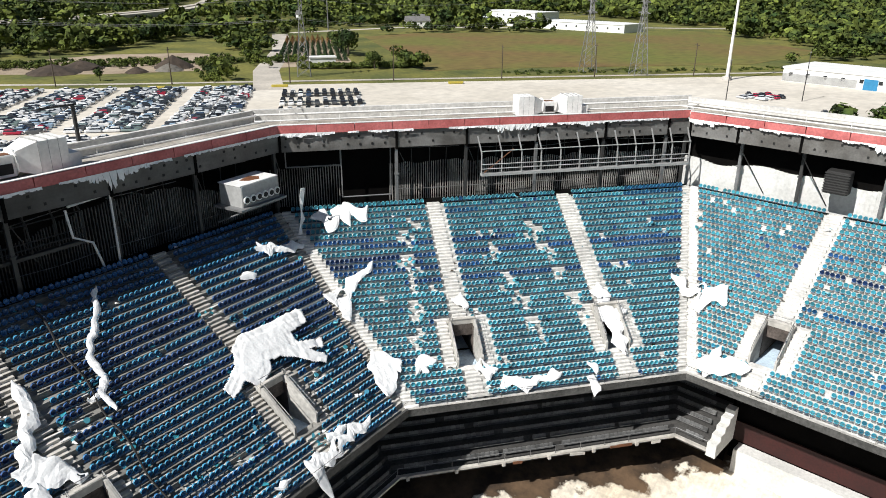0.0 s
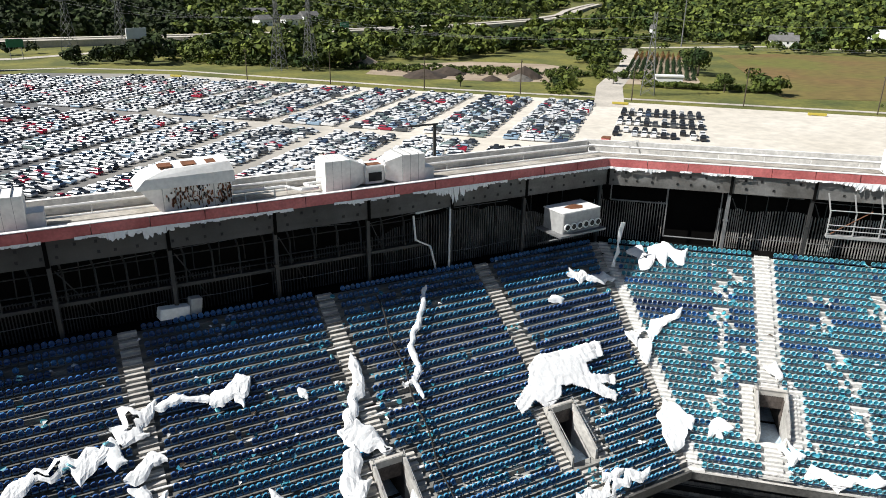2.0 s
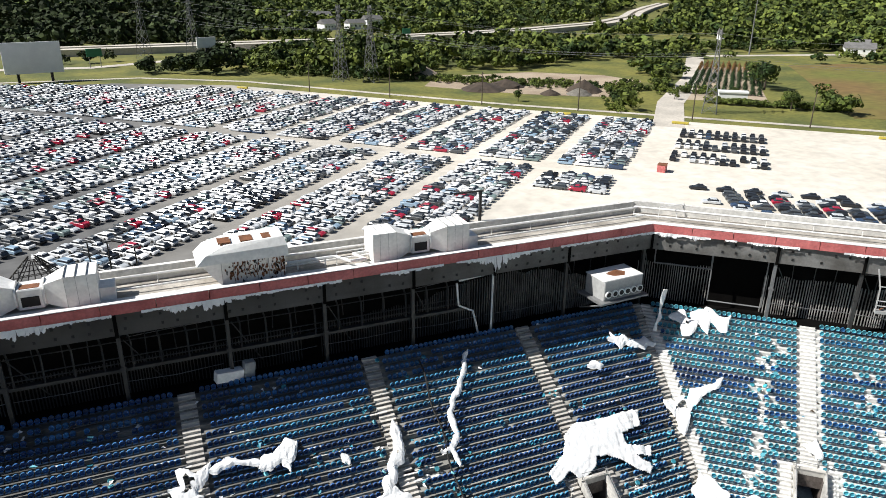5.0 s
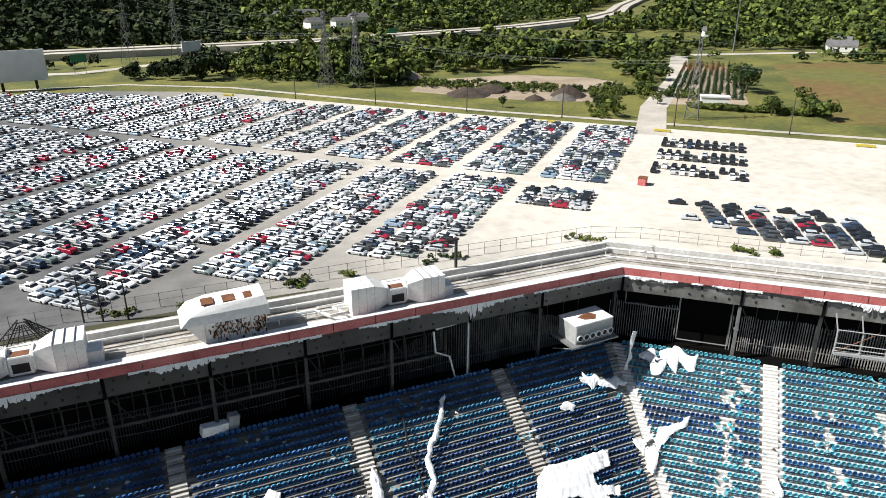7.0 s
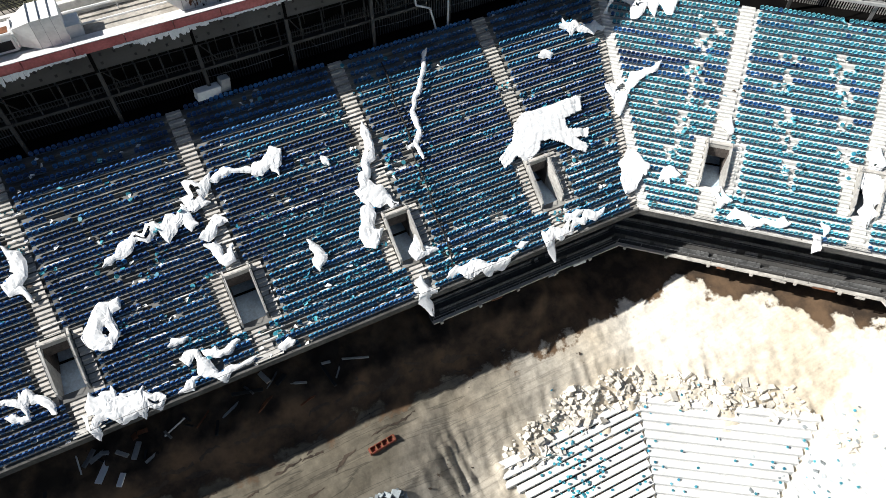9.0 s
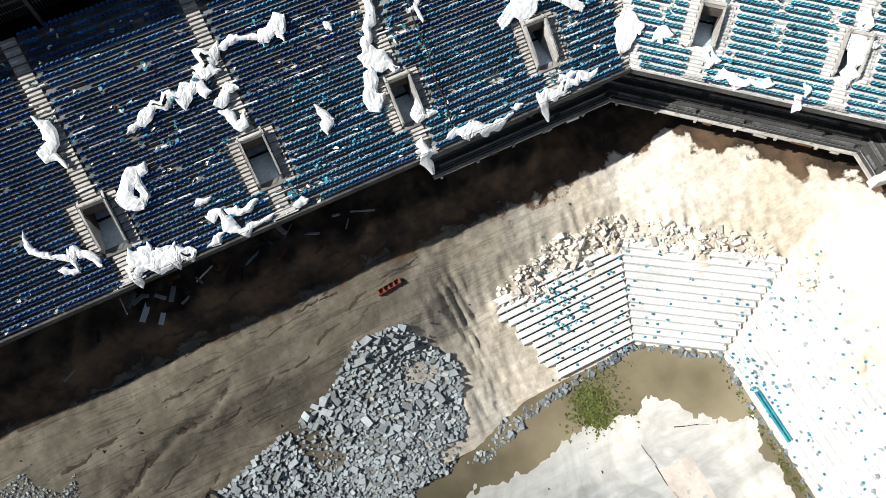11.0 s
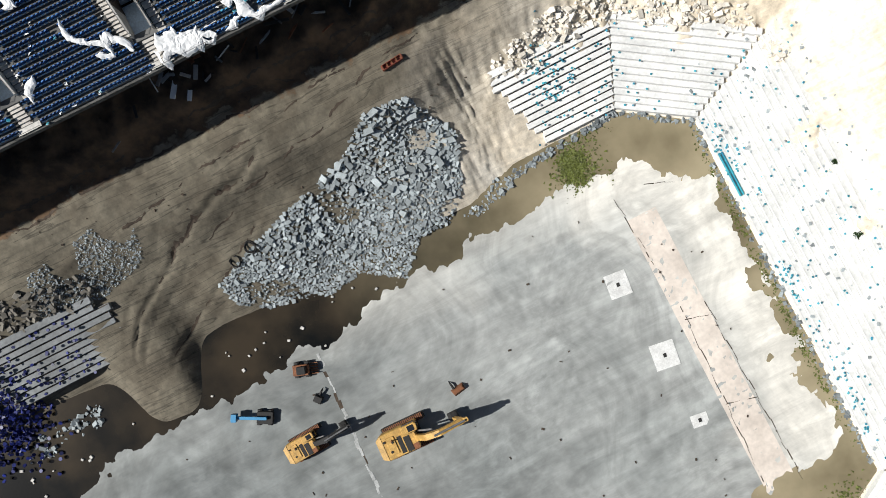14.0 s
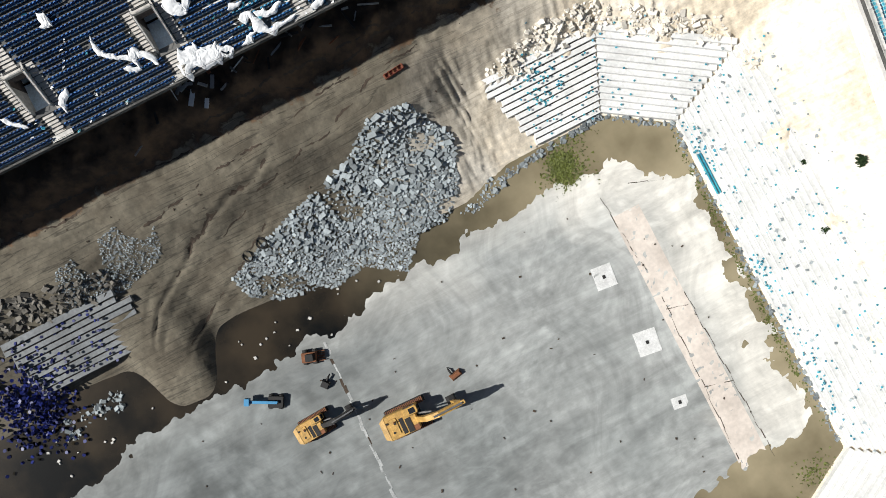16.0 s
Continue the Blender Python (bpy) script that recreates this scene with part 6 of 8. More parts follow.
heap([(x, y, 0.6) for x, y, k in scatter([(31, 8.4), (39.8, 2.6), (39.8, -47), (39.2, -47), (39.0, 2), (31, 7.6)], 260, rr)], "small debris at the foot of the steps", 30, 0.7)
heap([(x, y, 0.7) for x, y, k in scatter([(-56, 1), (-46, 2), (-46, 5), (-56, 4)], 90, rr)], "pale lumps of concrete lying in the water", 20, 0.8)

# blue seat shells lying on the steps and rubble
bits = Shape()
for n in range(520):
    r = rr.random()
    if r < 0.13:
        x, y = rr.gauss(24, 2.0), rr.gauss(15.5, 2.4)
    elif r < 0.26:
        x, y = rr.uniform(20, 40), rr.uniform(6, 18)
    elif r < 0.62:
        x, y = rr.uniform(40, 52), rr.uniform(-48, 8)
    elif r < 0.95:
        x, y = rr.gauss(40.7, 0.5), rr.choice((rr.gauss(-21, 1.6), rr.uniform(-6, 1), rr.gauss(-36, 5)))
    else:
        continue
    d = beyond(x, y)
    if d < 0.1:
        continue
    z = max(bank_z(x, y), 0.9 + 0.42 * int(d / 0.8) if d < 10.4 and (x > 20 or x < -38) else 0)
    bits.add(BACK.v, BACK.f, BACK.m, pose(x, y, z + 0.1, rr.uniform(60, 110), rr.uniform(-30, 30), rr.uniform(0, 360)) @ Matrix.Diagonal((0.78, 0.78, 0.78, 1)))
solid("seat_shells", bits, ("seat_cyan", "seat_cyan_rim"), "loose blue seat shells scattered over steps and rubble", "debris", "stuff")
bits = Shape()
for n in range(70):
    x, y = rr.uniform(-60, -2), rr.uniform(-7, 4)
    if slab_z(x, y) > -0.03:
        continue
    w = rr.uniform(0.1, 0.26)
    bits.box(-w, w, -w * 0.8, w * 0.8, -0.1, 0.16, 0, pose(x, y, 0.05, 0, 0, rr.uniform(0, 360)), bev=0.03)
solid("floating_litter", bits, "concrete", "small pale litter floating on the water", "litter", "stuff")
bits = Shape()
for n in range(640):
    x, y = rr.gauss(-57.0, 2.8), rr.gauss(8.0, 2.8)
    if x > -47.5:
        continue
    z = max(0.05, bank_z(x, y), 2.9 + 0.42 * int((y - 8.3) / 0.8) if y > 8.3 and -54 < x else 0)
    bits.add(BACK.v, BACK.f, BACK.m, pose(x, y, z + rr.uniform(0.05, 0.5), rr.uniform(30, 130), rr.uniform(-50, 50), rr.uniform(0, 360)) @ Matrix.Diagonal((1.3, 1.3, 1.3, 1)))
for n in range(90):
    x, y = rr.uniform(-54, -41), rr.uniform(8.5, 15.5)
    z = max(bank_z(x, y), 2.95 + 0.42 * int((y - 8.3) / 0.8))
    bits.add(BACK.v, BACK.f, BACK.m, pose(x, y, z + 0.1, rr.uniform(60, 110), rr.uniform(-30, 30), rr.uniform(0, 360)))
solid("seat_heap", bits, ("seat_ultra", "seat_ultra"), "heap of torn-out deep blue seats beside the old steps", "debris", "stuff")
bits = Shape()
for n in range(70):
    x, y = rr.uniform(-44, 34), rr.uniform(-46, -1)
    if slab_z(x, y) < 0.02:
        continue
    w, h = rr.uniform(0.05, 0.22), rr.uniform(0.04, 0.14)
    bits.box(-w, w, -h, h, -0.03, 0.08, 0, pose(x, y, slab_z(x, y) + 0.02, 0, 0, rr.uniform(0, 360)))
solid("slab_debris", bits, "soil", "dark scraps lying about on the concrete floor", "debris", "stuff")
bits = Shape()
for n in range(210):
    x, y = rr.uniform(40, 53), rr.uniform(-50, 9)
    d = beyond(x, y)
    if d < 0.1:
        continue
    z = max(bank_z(x, y), 0.9 + 0.42 * int(d / 0.8) if d < 10.4 else 0)
    c = CHUNKS[n % 10]
    g = rr.choice((0.2, 0.3, 0.45))
    bits.add(c.v, c.f, 0, pose(x, y, z + 0.05, rr.uniform(-30, 30), rr.uniform(-30, 30), rr.uniform(0, 360)) @ Matrix.Diagonal((g, g, g, 1)))
solid("step_debris", bits, "rubble", "small grey lumps and rubbish lying on the bare steps", "debris", "stuff")
weed = Shape()
for cx, cy, n, sx in ((22.9, 4.3, 1300, 1.02), (23.4, 3.2, 300, 1.6), (38.6, -28, 260, 0.6), (38.8, -8, 160, 0.5), (35, -49.5, 160, 1.8), (26, 7.0, 120, 1.4)):
    for k in range(n):
        x, y = rr.gauss(cx, sx * (0.5 if sx < 1 else 1)), rr.gauss(cy, 1.15 if sx > 1 else 7)
        if beyond(x, y) > -0.15:
            continue
        a, l = rr.uniform(0, 6.3), rr.uniform(0.15, 0.5)
        weed.add([(x, y, 0.02), (x + l * math.cos(a), y + l * math.sin(a), rr.uniform(0.03, 0.2)), (x + l * math.cos(a + 0.7), y + l * math.sin(a + 0.7), 0.03)], [(0, 1, 2)])
solid("pond_weed", weed, "algae", "green algae and weed floating in the shallow water", "plants", "stuff")

for x, y, r in ((54.6, -12.7, 0.95), (49.0, -19.3, 0.7), (50.2, -10.0, 0.5), (48.8, -19.9, 0.5)):
    leafs = Shape()
    z = bank_z(x, y)
    for _ in range(170):
        a, t, k = rr.uniform(0, 6.3), rr.uniform(0, 1), rr.uniform(0.12, 0.3) * r
        d = r * (1 - 0.5 * t) * rr.uniform(0.2, 1)
        c = Vector((d * math.cos(a), d * math.sin(a), 0.1 + 0.9 * r * t))
        b1, b2 = Vector((rr.gauss(0, 1), rr.gauss(0, 1), rr.gauss(0, 0.5))).normalized() * k, Vector((rr.gauss(0, 1), rr.gauss(0, 1), rr.gauss(0, 0.5))).normalized() * k
        leafs.add([c - b1, c + b2, c + b1, c - b2], [(0, 1, 2, 3)])
    sb = thing("shrub", "small dark green shrub growing in the pale earth", "shrub", pose(x, y, z), "bank shrubs")
    part("foliage", leafs, "conifer", sb)
    part("stem", Shape().tube([(0, 0, -0.15), (0.03, 0.02, 0.5 * r)], [0.05, 0.02], 5), "bark", sb)

for x, y, l, n in ((40.15, -5.9, 6.2, 2), (40.9, -18.4, 2.4, 1)):
    bn = thing("bench_row", "fallen row of bright blue seats on the bottom step", "seats", pose(x, y, 1.0, 0, 0, 90))
    for k in range(n):
        part("seat_bar", Shape().box(-l / 2, l / 2, -0.1 - k * 0.42, 0.1 - k * 0.42, -0.02, 0.22, bev=0.05), "seat_cyan", bn)
for x, y in ((-21.0, 12.5), (-18.4, 13.2)):
    z = bank_z(x, y)
    cl = thing("cable_coil", "tangled coil of dark cable on the dirt ramp", "cable", pose(x, y, z + 0.1), "cable coils")
    pts = []
    for k in range(70):
        a = k * 0.55
        r = 0.75 + 0.35 * noise.noise(Vector((k * 0.3, x, 0)))
        pts.append((r * math.cos(a) * 0.8, r * math.sin(a), 0.25 + 0.3 * noise.noise(Vector((k * 0.21, 4, x)))))
    part("wire", Shape().tube(pts, 0.06, 4), "black", cl)
for x, y, w, l, a, m_ in ((-15.7, 30.7, 0.3, 1.0, 55, "white"), (-14.4, 29.3, 0.25, 0.6, 60, "white"), (-17.4, 32.6, 0.06, 1.5, 95, "white"), (-24, 28.6, 0.1, 1.3, 30, "steel"), (-9, 31.5, 0.06, 1.1, 25, "white"), (-6.5, 31.8, 0.07, 1.2, 40, "rust"), (-20.5, 30.5, 0.15, 0.8, 80, "black"), (2.5, 29.4, 0.1, 0.9, 15, "rust")):
    z = max(bank_z(x + dx, y) for dx in (-0.5, 0, 0.5))
    pl = thing("plank", "loose %s board lying on the dirt" % {"white": "white", "steel": "grey steel", "rust": "rusty", "black": "charred"}[m_], "plank", pose(x, y, z + 0.05, 0, 0, a), "loose boards")
    part("board", Shape().box(-l, l, -w, w, -0.05, 0.06, bev=0.02), m_, pl)
clods = Shape()
for _ in range(420):
    x, y = rr.uniform(-48, 30), rr.uniform(12, 33)
    if beyond(x, y) < 4 or (x > 18 and y < 18) or noise.noise(Vector((x * 0.12, y * 0.16, 3))) < 0.08:
        continue
    c = CHUNKS[rr.randrange(10)]
    g = rr.choice((0.1, 0.12, 0.18, 0.3))
    clods.add(c.v, c.f, 0, pose(x, y, bank_z(x, y) + 0.05 * g, rr.uniform(-40, 40), rr.uniform(-40, 40), rr.uniform(0, 360)) @ Matrix.Diagonal((g, g, g, 1)))
solid("clods", clods, "soil", "dark clods and stones strewn over the haul road", "soil", "stuff")

# ---- machines on the slab ----
def excavator(at, k, label, arm_z, boom_m="yellow"):
    """Tracked excavator: local x is the way the boom points."""
    top = thing("excavator", label, "excavator", at)
    for sgn in (-1, 1):
        tr = Shape()
        y = 1.35 * sgn
        prof = [(-2.3, 0.25), (-2.0, 0.02), (2.0, 0.02), (2.4, 0.3), (2.45, 0.65), (2.1, 0.98), (-2.0, 0.98), (-2.4, 0.7)]
        tr.loft([[(x, y - 0.32, z) for x, z in prof], [(x, y + 0.32, z) for x, z in prof]])
        t = part("track", tr, "black", top, "muddy steel crawler track")
        pads = Shape()
        for j in range(22):
            pads.box(-2.2 + j * 0.205, -2.08 + j * 0.205, y - 0.34, y + 0.34, 0.97, 1.03)
        part("track_pads", pads, "rust", t)
    part("undercarriage", Shape().box(-1.5, 1.5, -1.1, 1.1, 0.35, 0.9).box(-0.7, 0.7, -0.7, 0.7, 0.9, 1.2), "black", top)
    house = Shape().box(-2.6, 1.0, -1.4, 1.4, 1.2, 2.3, bev=0.16)
    b = part("house", house, "yellow", top, "yellow engine house")
    part("counterweight", Shape().loft([[(-2.5, y, z) for y, z in ((-1.35, 1.2), (1.35, 1.2), (1.35, 2.35), (-1.35, 2.35))], [(-3.1, y, z) for y, z in ((-1.0, 1.25), (1.0, 1.25), (1.0, 2.2), (-1.0, 2.2))]]), "yellow", top)
    part("engine_hatch", Shape().box(-2.1, -1.2, -0.95, 0.9, 2.3, 2.42, bev=0.05), "yellow", b)
    part("grille", Shape().box(-0.95, -0.5, -1.2, 0.6, 2.29, 2.34), "black", b)
    part("hatch", Shape().box(-0.35, 0.3, -1.3, 0.3, 2.29, 2.36), "black", b)
    part("walkway", Shape().box(0.35, 0.95, -1.35, -0.75, 2.29, 2.34), "rust", b)
    for hx, hy in ((-1.9, -0.6), (-1.5, 0.3), (-2.3, 0.6)):
        part("filler_cap", Shape().tube([(hx, hy, 2.4), (hx, hy, 2.5)], 0.13, 8), "black", b)
    part("exhaust", Shape().tube([(-1.5, 0.5, 2.3), (-1.5, 0.5, 2.9)], 0.08, 6), "rust", b)
    cab = part("cab", Shape().box(-0.2, 1.5, 0.5, 1.4, 1.2, 2.95, bev=0.12), "yellow", top, "yellow cab with dark windows")
    part("window", Shape().box(1.46, 1.53, 0.62, 1.28, 1.7, 2.8), "glass", cab)
    part("window", Shape().box(0.0, 1.3, 1.37, 1.43, 1.8, 2.75), "glass", cab)
    part("skylight", Shape().box(0.5, 1.2, 0.65, 1.25, 2.93, 2.98), "glass", cab)
    boom = Shape()
    w = 0.3
    path_ = [(0.6, 1.7, 0.28), (2.0, 3.4 + arm_z, 0.42), (3.6, 4.3 + arm_z, 0.36), (6.2, 3.6 + arm_z, 0.2)]
    boom.loft([[(x, -0.3 - w, z - h), (x, -0.3 + w, z - h), (x, -0.3 + w, z + h), (x, -0.3 - w, z + h)] for x, z, h in path_])
    part("boom", boom, boom_m, top, "cranked steel boom")
    arm = Shape()
    path_ = [(6.5, 4.0 + arm_z, 0.16), (6.0, 3.4 + arm_z, 0.3), (5.2, 1.4 + arm_z * 0.5, 0.16)]
    arm.loft([[(x - h, -0.3 - 0.2, z), (x - h, -0.3 + 0.2, z), (x + h, -0.3 + 0.2, z), (x + h, -0.3 - 0.2, z)] for x, z, h in path_])
    part("stick", arm, boom_m, top)
    part("hydraulic_ram", Shape().tube([(1.2, -0.75, 1.5), (2.9, -0.75, 3.4 + arm_z)], 0.1, 6).tube([(1.2, 0.15, 1.5), (2.9, 0.15, 3.4 + arm_z)], 0.1, 6), "steel", top)
    part("hydraulic_ram", Shape().tube([(3.0, -0.3, 4.8 + arm_z), (6.3, -0.3, 4.15 + arm_z)], 0.11, 6), "steel", top)
    jaw = Shape()
    jaw.loft([[(5.6, -0.9, 1.4), (5.6, 0.3, 1.4), (5.0, 0.3, 1.5), (5.0, -0.9, 1.5)], [(5.7, -0.9, 0.5), (5.7, 0.3, 0.5), (4.6, 0.3, 0.7), (4.6, -0.9, 0.7)], [(5.2, -0.8, 0.06), (5.2, 0.2, 0.06), (4.6, 0.2, 0.2), (4.6, -0.8, 0.2)]])
    part("bucket", jaw, "black", top, "dark steel bucket")
    top.scale = (k, k, k)
    return top


excavator(pose(-11.9, -16.9, 0.08, 0, 0, -2), 1.22, "large yellow tracked excavator parked on the wet slab", 0.6)
excavator(pose(-23.6, -12.1, 0.08, 0, 0, 3), 0.95, "smaller yellow tracked excavator with a dark boom on the slab", 0.2, "black")
ld = thing("skid_loader", "rusty dark compact loader standing at the water's edge", "loader", pose(-20.2, -3.4, 0.05, 0, 0, -20))
part("body", Shape().box(-1.2, 0.8, -0.7, 0.7, 0.4, 1.3, bev=0.1), "rust", ld)
part("cab", Shape().box(-0.6, 0.5, -0.5, 0.5, 1.3, 2.0, bev=0.08), "black", ld)
for x in (-0.75, 0.6):
    for y in (-0.85, 0.85):
        part("wheel", Shape().tube([(x, y - 0.15, 0.42), (x, y + 0.15, 0.42)], 0.42, 10), "black", ld)
for j in range(5):
    part("tine", Shape().box(0.9, 1.9, -0.7 + j * 0.33, -0.58 + j * 0.33, 0.2, 0.5), "rust", ld)
rt = thing("grapple", "black grapple bucket lying on the slab", "bucket", pose(-20.0, -7.5, 0.1, 0, 0, 40))
part("jaw", Shape().loft([[(-0.9, -0.5, 0), (0.2, -0.6, 0), (0.2, 0.6, 0), (-0.9, 0.5, 0)], [(-0.6, -0.5, 0.8), (0.1, -0.5, 0.9), (0.1, 0.5, 0.9), (-0.6, 0.5, 0.8)]]), "black", rt)
part("claw", Shape().tube([(0.2, 0, 0.4), (0.9, 0, 0.6), (1.3, 0, 0.15)], [0.2, 0.15, 0.05], 5), "black", rt)
rt = thing("grapple", "dark attachment lying in front of the excavator", "bucket", pose(-3.6, -14.6, 0.1, 0, 0, 100))
part("jaw", Shape().loft([[(-0.7, -0.8, 0), (0.3, -0.9, 0), (0.3, 0.9, 0), (-0.7, 0.8, 0)], [(-0.4, -0.7, 0.7), (0.1, -0.7, 0.8), (0.1, 0.7, 0.8), (-0.4, 0.7, 0.7)]]), "rust", rt)
part("claw", Shape().tube([(0.3, 0.4, 0.4), (1.0, 0.4, 0.5), (1.4, 0.4, 0.1)], [0.18, 0.14, 0.05], 5), "black", rt)
lift = thing("boom_lift", "bright blue boom lift folded on the slab", "lift", pose(-28.0, -6.3, 0.08, 0, 0, -28))
part("chassis", Shape().box(-0.2, 1.9, -0.8, 0.8, 0.3, 0.9, bev=0.1), "black", lift)
part("boom", Shape().box(-2.6, 1.2, -0.2, 0.2, 1.0, 1.35, bev=0.05), "blue", lift)
part("basket", Shape().box(-3.3, -2.6, -0.5, 0.5, 0.8, 1.7, bev=0.05), "blue", lift)
for x in (0.1, 1.5):
    for y in (-0.85, 0.85):
        part("wheel", Shape().tube([(x, y - 0.12, 0.34), (x, y + 0.12, 0.34)], 0.34, 9), "black", lift)
dm = thing("dumpster", "rust-red open steel skip on the dirt road", "dumpster", pose(7.2, 23.7, bank_z(7.2, 23.7) + 0.05, 0, 0, 6))
sk = Shape()
for x0, x1, y0, y1 in ((-1.6, 1.6, -0.6, -0.5), (-1.6, 1.6, 0.5, 0.6), (-1.6, -1.5, -0.6, 0.6), (1.5, 1.6, -0.6, 0.6)):
    sk.box(x0, x1, y0, y1, 0, 0.8)
sk.box(-1.6, 1.6, -0.6, 0.6, -0.1, 0.08)
dm.scale = (0.85, 0.5, 0.55)
part("tub", sk, "skip_red", dm)
for j in range(5):
    part("stiffener", Shape().box(-1.5 + j * 0.72, -1.4 + j * 0.72, -0.68, 0.68, 0.0, 0.82), "rust", dm)
# ---- roof units ----
def fan_unit(at, label):
    """Air handler: two flared sheet boxes with a rusty fan between them."""
    t = thing("roof_unit", label, "air handler", at, "roof units")
    part("intake_box", Shape().loft([[(-4.2, -1.2, 0.1), (-4.2, 1.2, 0.1), (-4.2, 1.2, 2.5), (-4.2, -1.2, 2.5)], [(-2.2, -1.2, 0.1), (-2.2, 1.2, 0.1), (-2.2, 1.2, 2.5), (-2.2, -1.2, 2.5)], [(-0.9, -0.7, 0.5), (-0.9, 0.7, 0.5), (-0.9, 0.7, 1.9), (-0.9, -0.7, 1.9)]]), "unit", t, "white sheet-metal intake box")
    d = part("fan_housing", Shape().box(-0.8, 0.8, -0.8, 0.8, 0.3, 1.75, bev=0.1), "unit", t, "white fan housing with a rusted top")
    part("rust_plate", Shape().box(-0.6, 0.6, -0.65, 0.1, 1.75, 1.79), "rust", d)
    part("vent", Shape().box(-0.55, 0.55, -0.84, -0.8, 0.5, 1.2), "black", d)
    for x in (-0.85, 0.85):
        part("flange", Shape().tube([(x - 0.06, 0, 1.15), (x + 0.06, 0, 1.15)], 1.0, 12), "unit", t)
    part("outlet_box", Shape().loft([[(0.9, -0.7, 0.5), (0.9, 0.7, 0.5), (0.9, 0.7, 1.9), (0.9, -0.7, 1.9)], [(2.2, -1.2, 0.1), (2.2, 1.2, 0.1), (2.2, 1.2, 2.4), (2.2, -1.2, 2.4)], [(4.2, -1.2, 0.1), (4.2, 1.2, 0.1), (4.2, 1.2, 2.4), (4.2, -1.2, 2.4)]]), "unit", t, "white sheet-metal outlet box")
    for x in (-3.6, -2.9, -2.2, 2.2, 2.9, 3.6):
        part("seam", Shape().box(x - 0.012, x + 0.012, -1.215, 1.215, 0.1, 2.515), "unit_grey", t)
    part("plinth", Shape().box(-4.0, 4.0, -0.9, 0.9, -0.2, 0.1), "concrete", t)
    part("filter_box", Shape().box(4.2, 5.2, -0.8, 0.8, 0.0, 1.1), "unit", t)
    return t


RZ = RIM - 0.3
fan_unit(pose(-8.0, 50.6, RZ), "white sheet-metal air handler with a rusty fan on the roof ring")
fan_unit(pose(20.2, 50.6, RZ), "white sheet-metal air handler on the roof ring")
ff = MID.stance(18.5, QR[MID] + 2.3, RZ)
ff = ff @ Matrix.Diagonal((0.8, 0.8, 0.8, 1))
fan_unit(ff, "white sheet-metal air handler with rust patches on the roof ring")
hood = thing("roof_hood", "white flared roof hood with peeling rust-streaked sides", "roof unit", pose(6.4, 50.9, RZ))
part("skirt", Shape().loft([[(-2.0, -1.4, 0), (2.6, -1.4, 0), (2.6, 1.4, 0), (-2.0, 1.4, 0)], [(-3.4, -1.5, 1.9), (2.7, -1.5, 1.9), (2.7, 1.5, 1.9), (-3.4, 1.5, 1.9)]]), "unit", hood, "rust-eaten white lower casing")
part("cap", Shape().loft([[(-3.7, -1.7, 1.9), (2.9, -1.7, 1.9), (2.9, 1.7, 1.9), (-3.7, 1.7, 1.9)], [(-3.0, -1.6, 2.6), (2.9, -1.6, 2.7), (2.9, 1.6, 2.7), (-3.0, 1.6, 2.6)], [(-1.6, -1.2, 3.1), (2.7, -1.2, 3.3), (2.7, 1.2, 3.3), (-1.6, 1.2, 3.1)]]), "unit", hood, "white sheet cap")
for x in (-2.0, -0.4, 1.2):
    part("rust_panel", Shape().box(x, x + 0.9, -1.0, 0.2, 3.16, 3.26), "rust", hood)
flk = random.Random(5)
for k in range(230):
    cx = flk.choice((-1.0, -0.3, 0.7, 2.2, 2.3))
    x, z = min(2.55, max(-1.8, flk.gauss(cx, 0.35))), min(1.8, max(0.2, flk.gauss(1.15, 0.45)))
    w, h = flk.uniform(0.02, 0.1), flk.uniform(0.03, 0.2)
    a = flk.uniform(0, 3)
    ring_ = [(x + w * flk.uniform(0.5, 1.2) * math.cos(a + q), z + h * flk.uniform(0.5, 1.2) * math.sin(a + q)) for q in (0, 1.1, 2.2, 3.2, 4.2, 5.3)]
    part("rust_hole", Shape().loft([[(p, -1.53, r) for p, r in ring_], [(p, -1.4, r) for p, r in ring_]]), flk.choice(("rust", "rust", "black")), hood)
for k in range(6):
    part("panel_seam", Shape().box(-2.0 + k * 0.85, -1.96 + k * 0.85, -1.56, -1.5, 0.2, 1.9), "unit_grey", hood)
zp = thing("roof_pipe", "white painted pipe with a cranked loop on the roof ring", "pipe")
part("run", Shape().tube([(9.4, 50.7, RIM + 0.35), (13.2, 50.7, RIM + 0.35), (14.1, 49.3, RIM + 0.35), (15.3, 49.3, RIM + 0.35), (14.7, 50.7, RIM + 0.35), (17.6, 50.7, RIM + 0.4)], 0.13, 6), "white", zp)
for x in (10.2, 12.4, 16.6):
    part("stand", Shape().box(x - 0.05, x + 0.05, 50.65, 50.75, RIM - 0.36, RIM + 0.3), "white", zp)
ac = thing("cooling_unit", "grey rusting cooling unit with six fans on a bracket platform", "air conditioner", pose(37.9, 46.9, 37.5, 0, 0, 4))
part("casing", Shape().box(-2.6, 2.4, -1.5, 1.6, 0.5, 2.6, bev=0.08), "unit_grey", ac, "weathered grey metal casing")
part("roof_sheet", Shape().box(-2.65, 2.45, -1.4, 1.65, 2.6, 2.68), "unit", ac, "rust-stained top")
part("rust_patch", Shape().prism([(-0.8, -0.6), (0.4, -0.9), (1.1, -0.1), (0.5, 0.7), (-0.5, 0.5), (-1.2, 0.2)], 2.68, 2.7), "rust", ac)
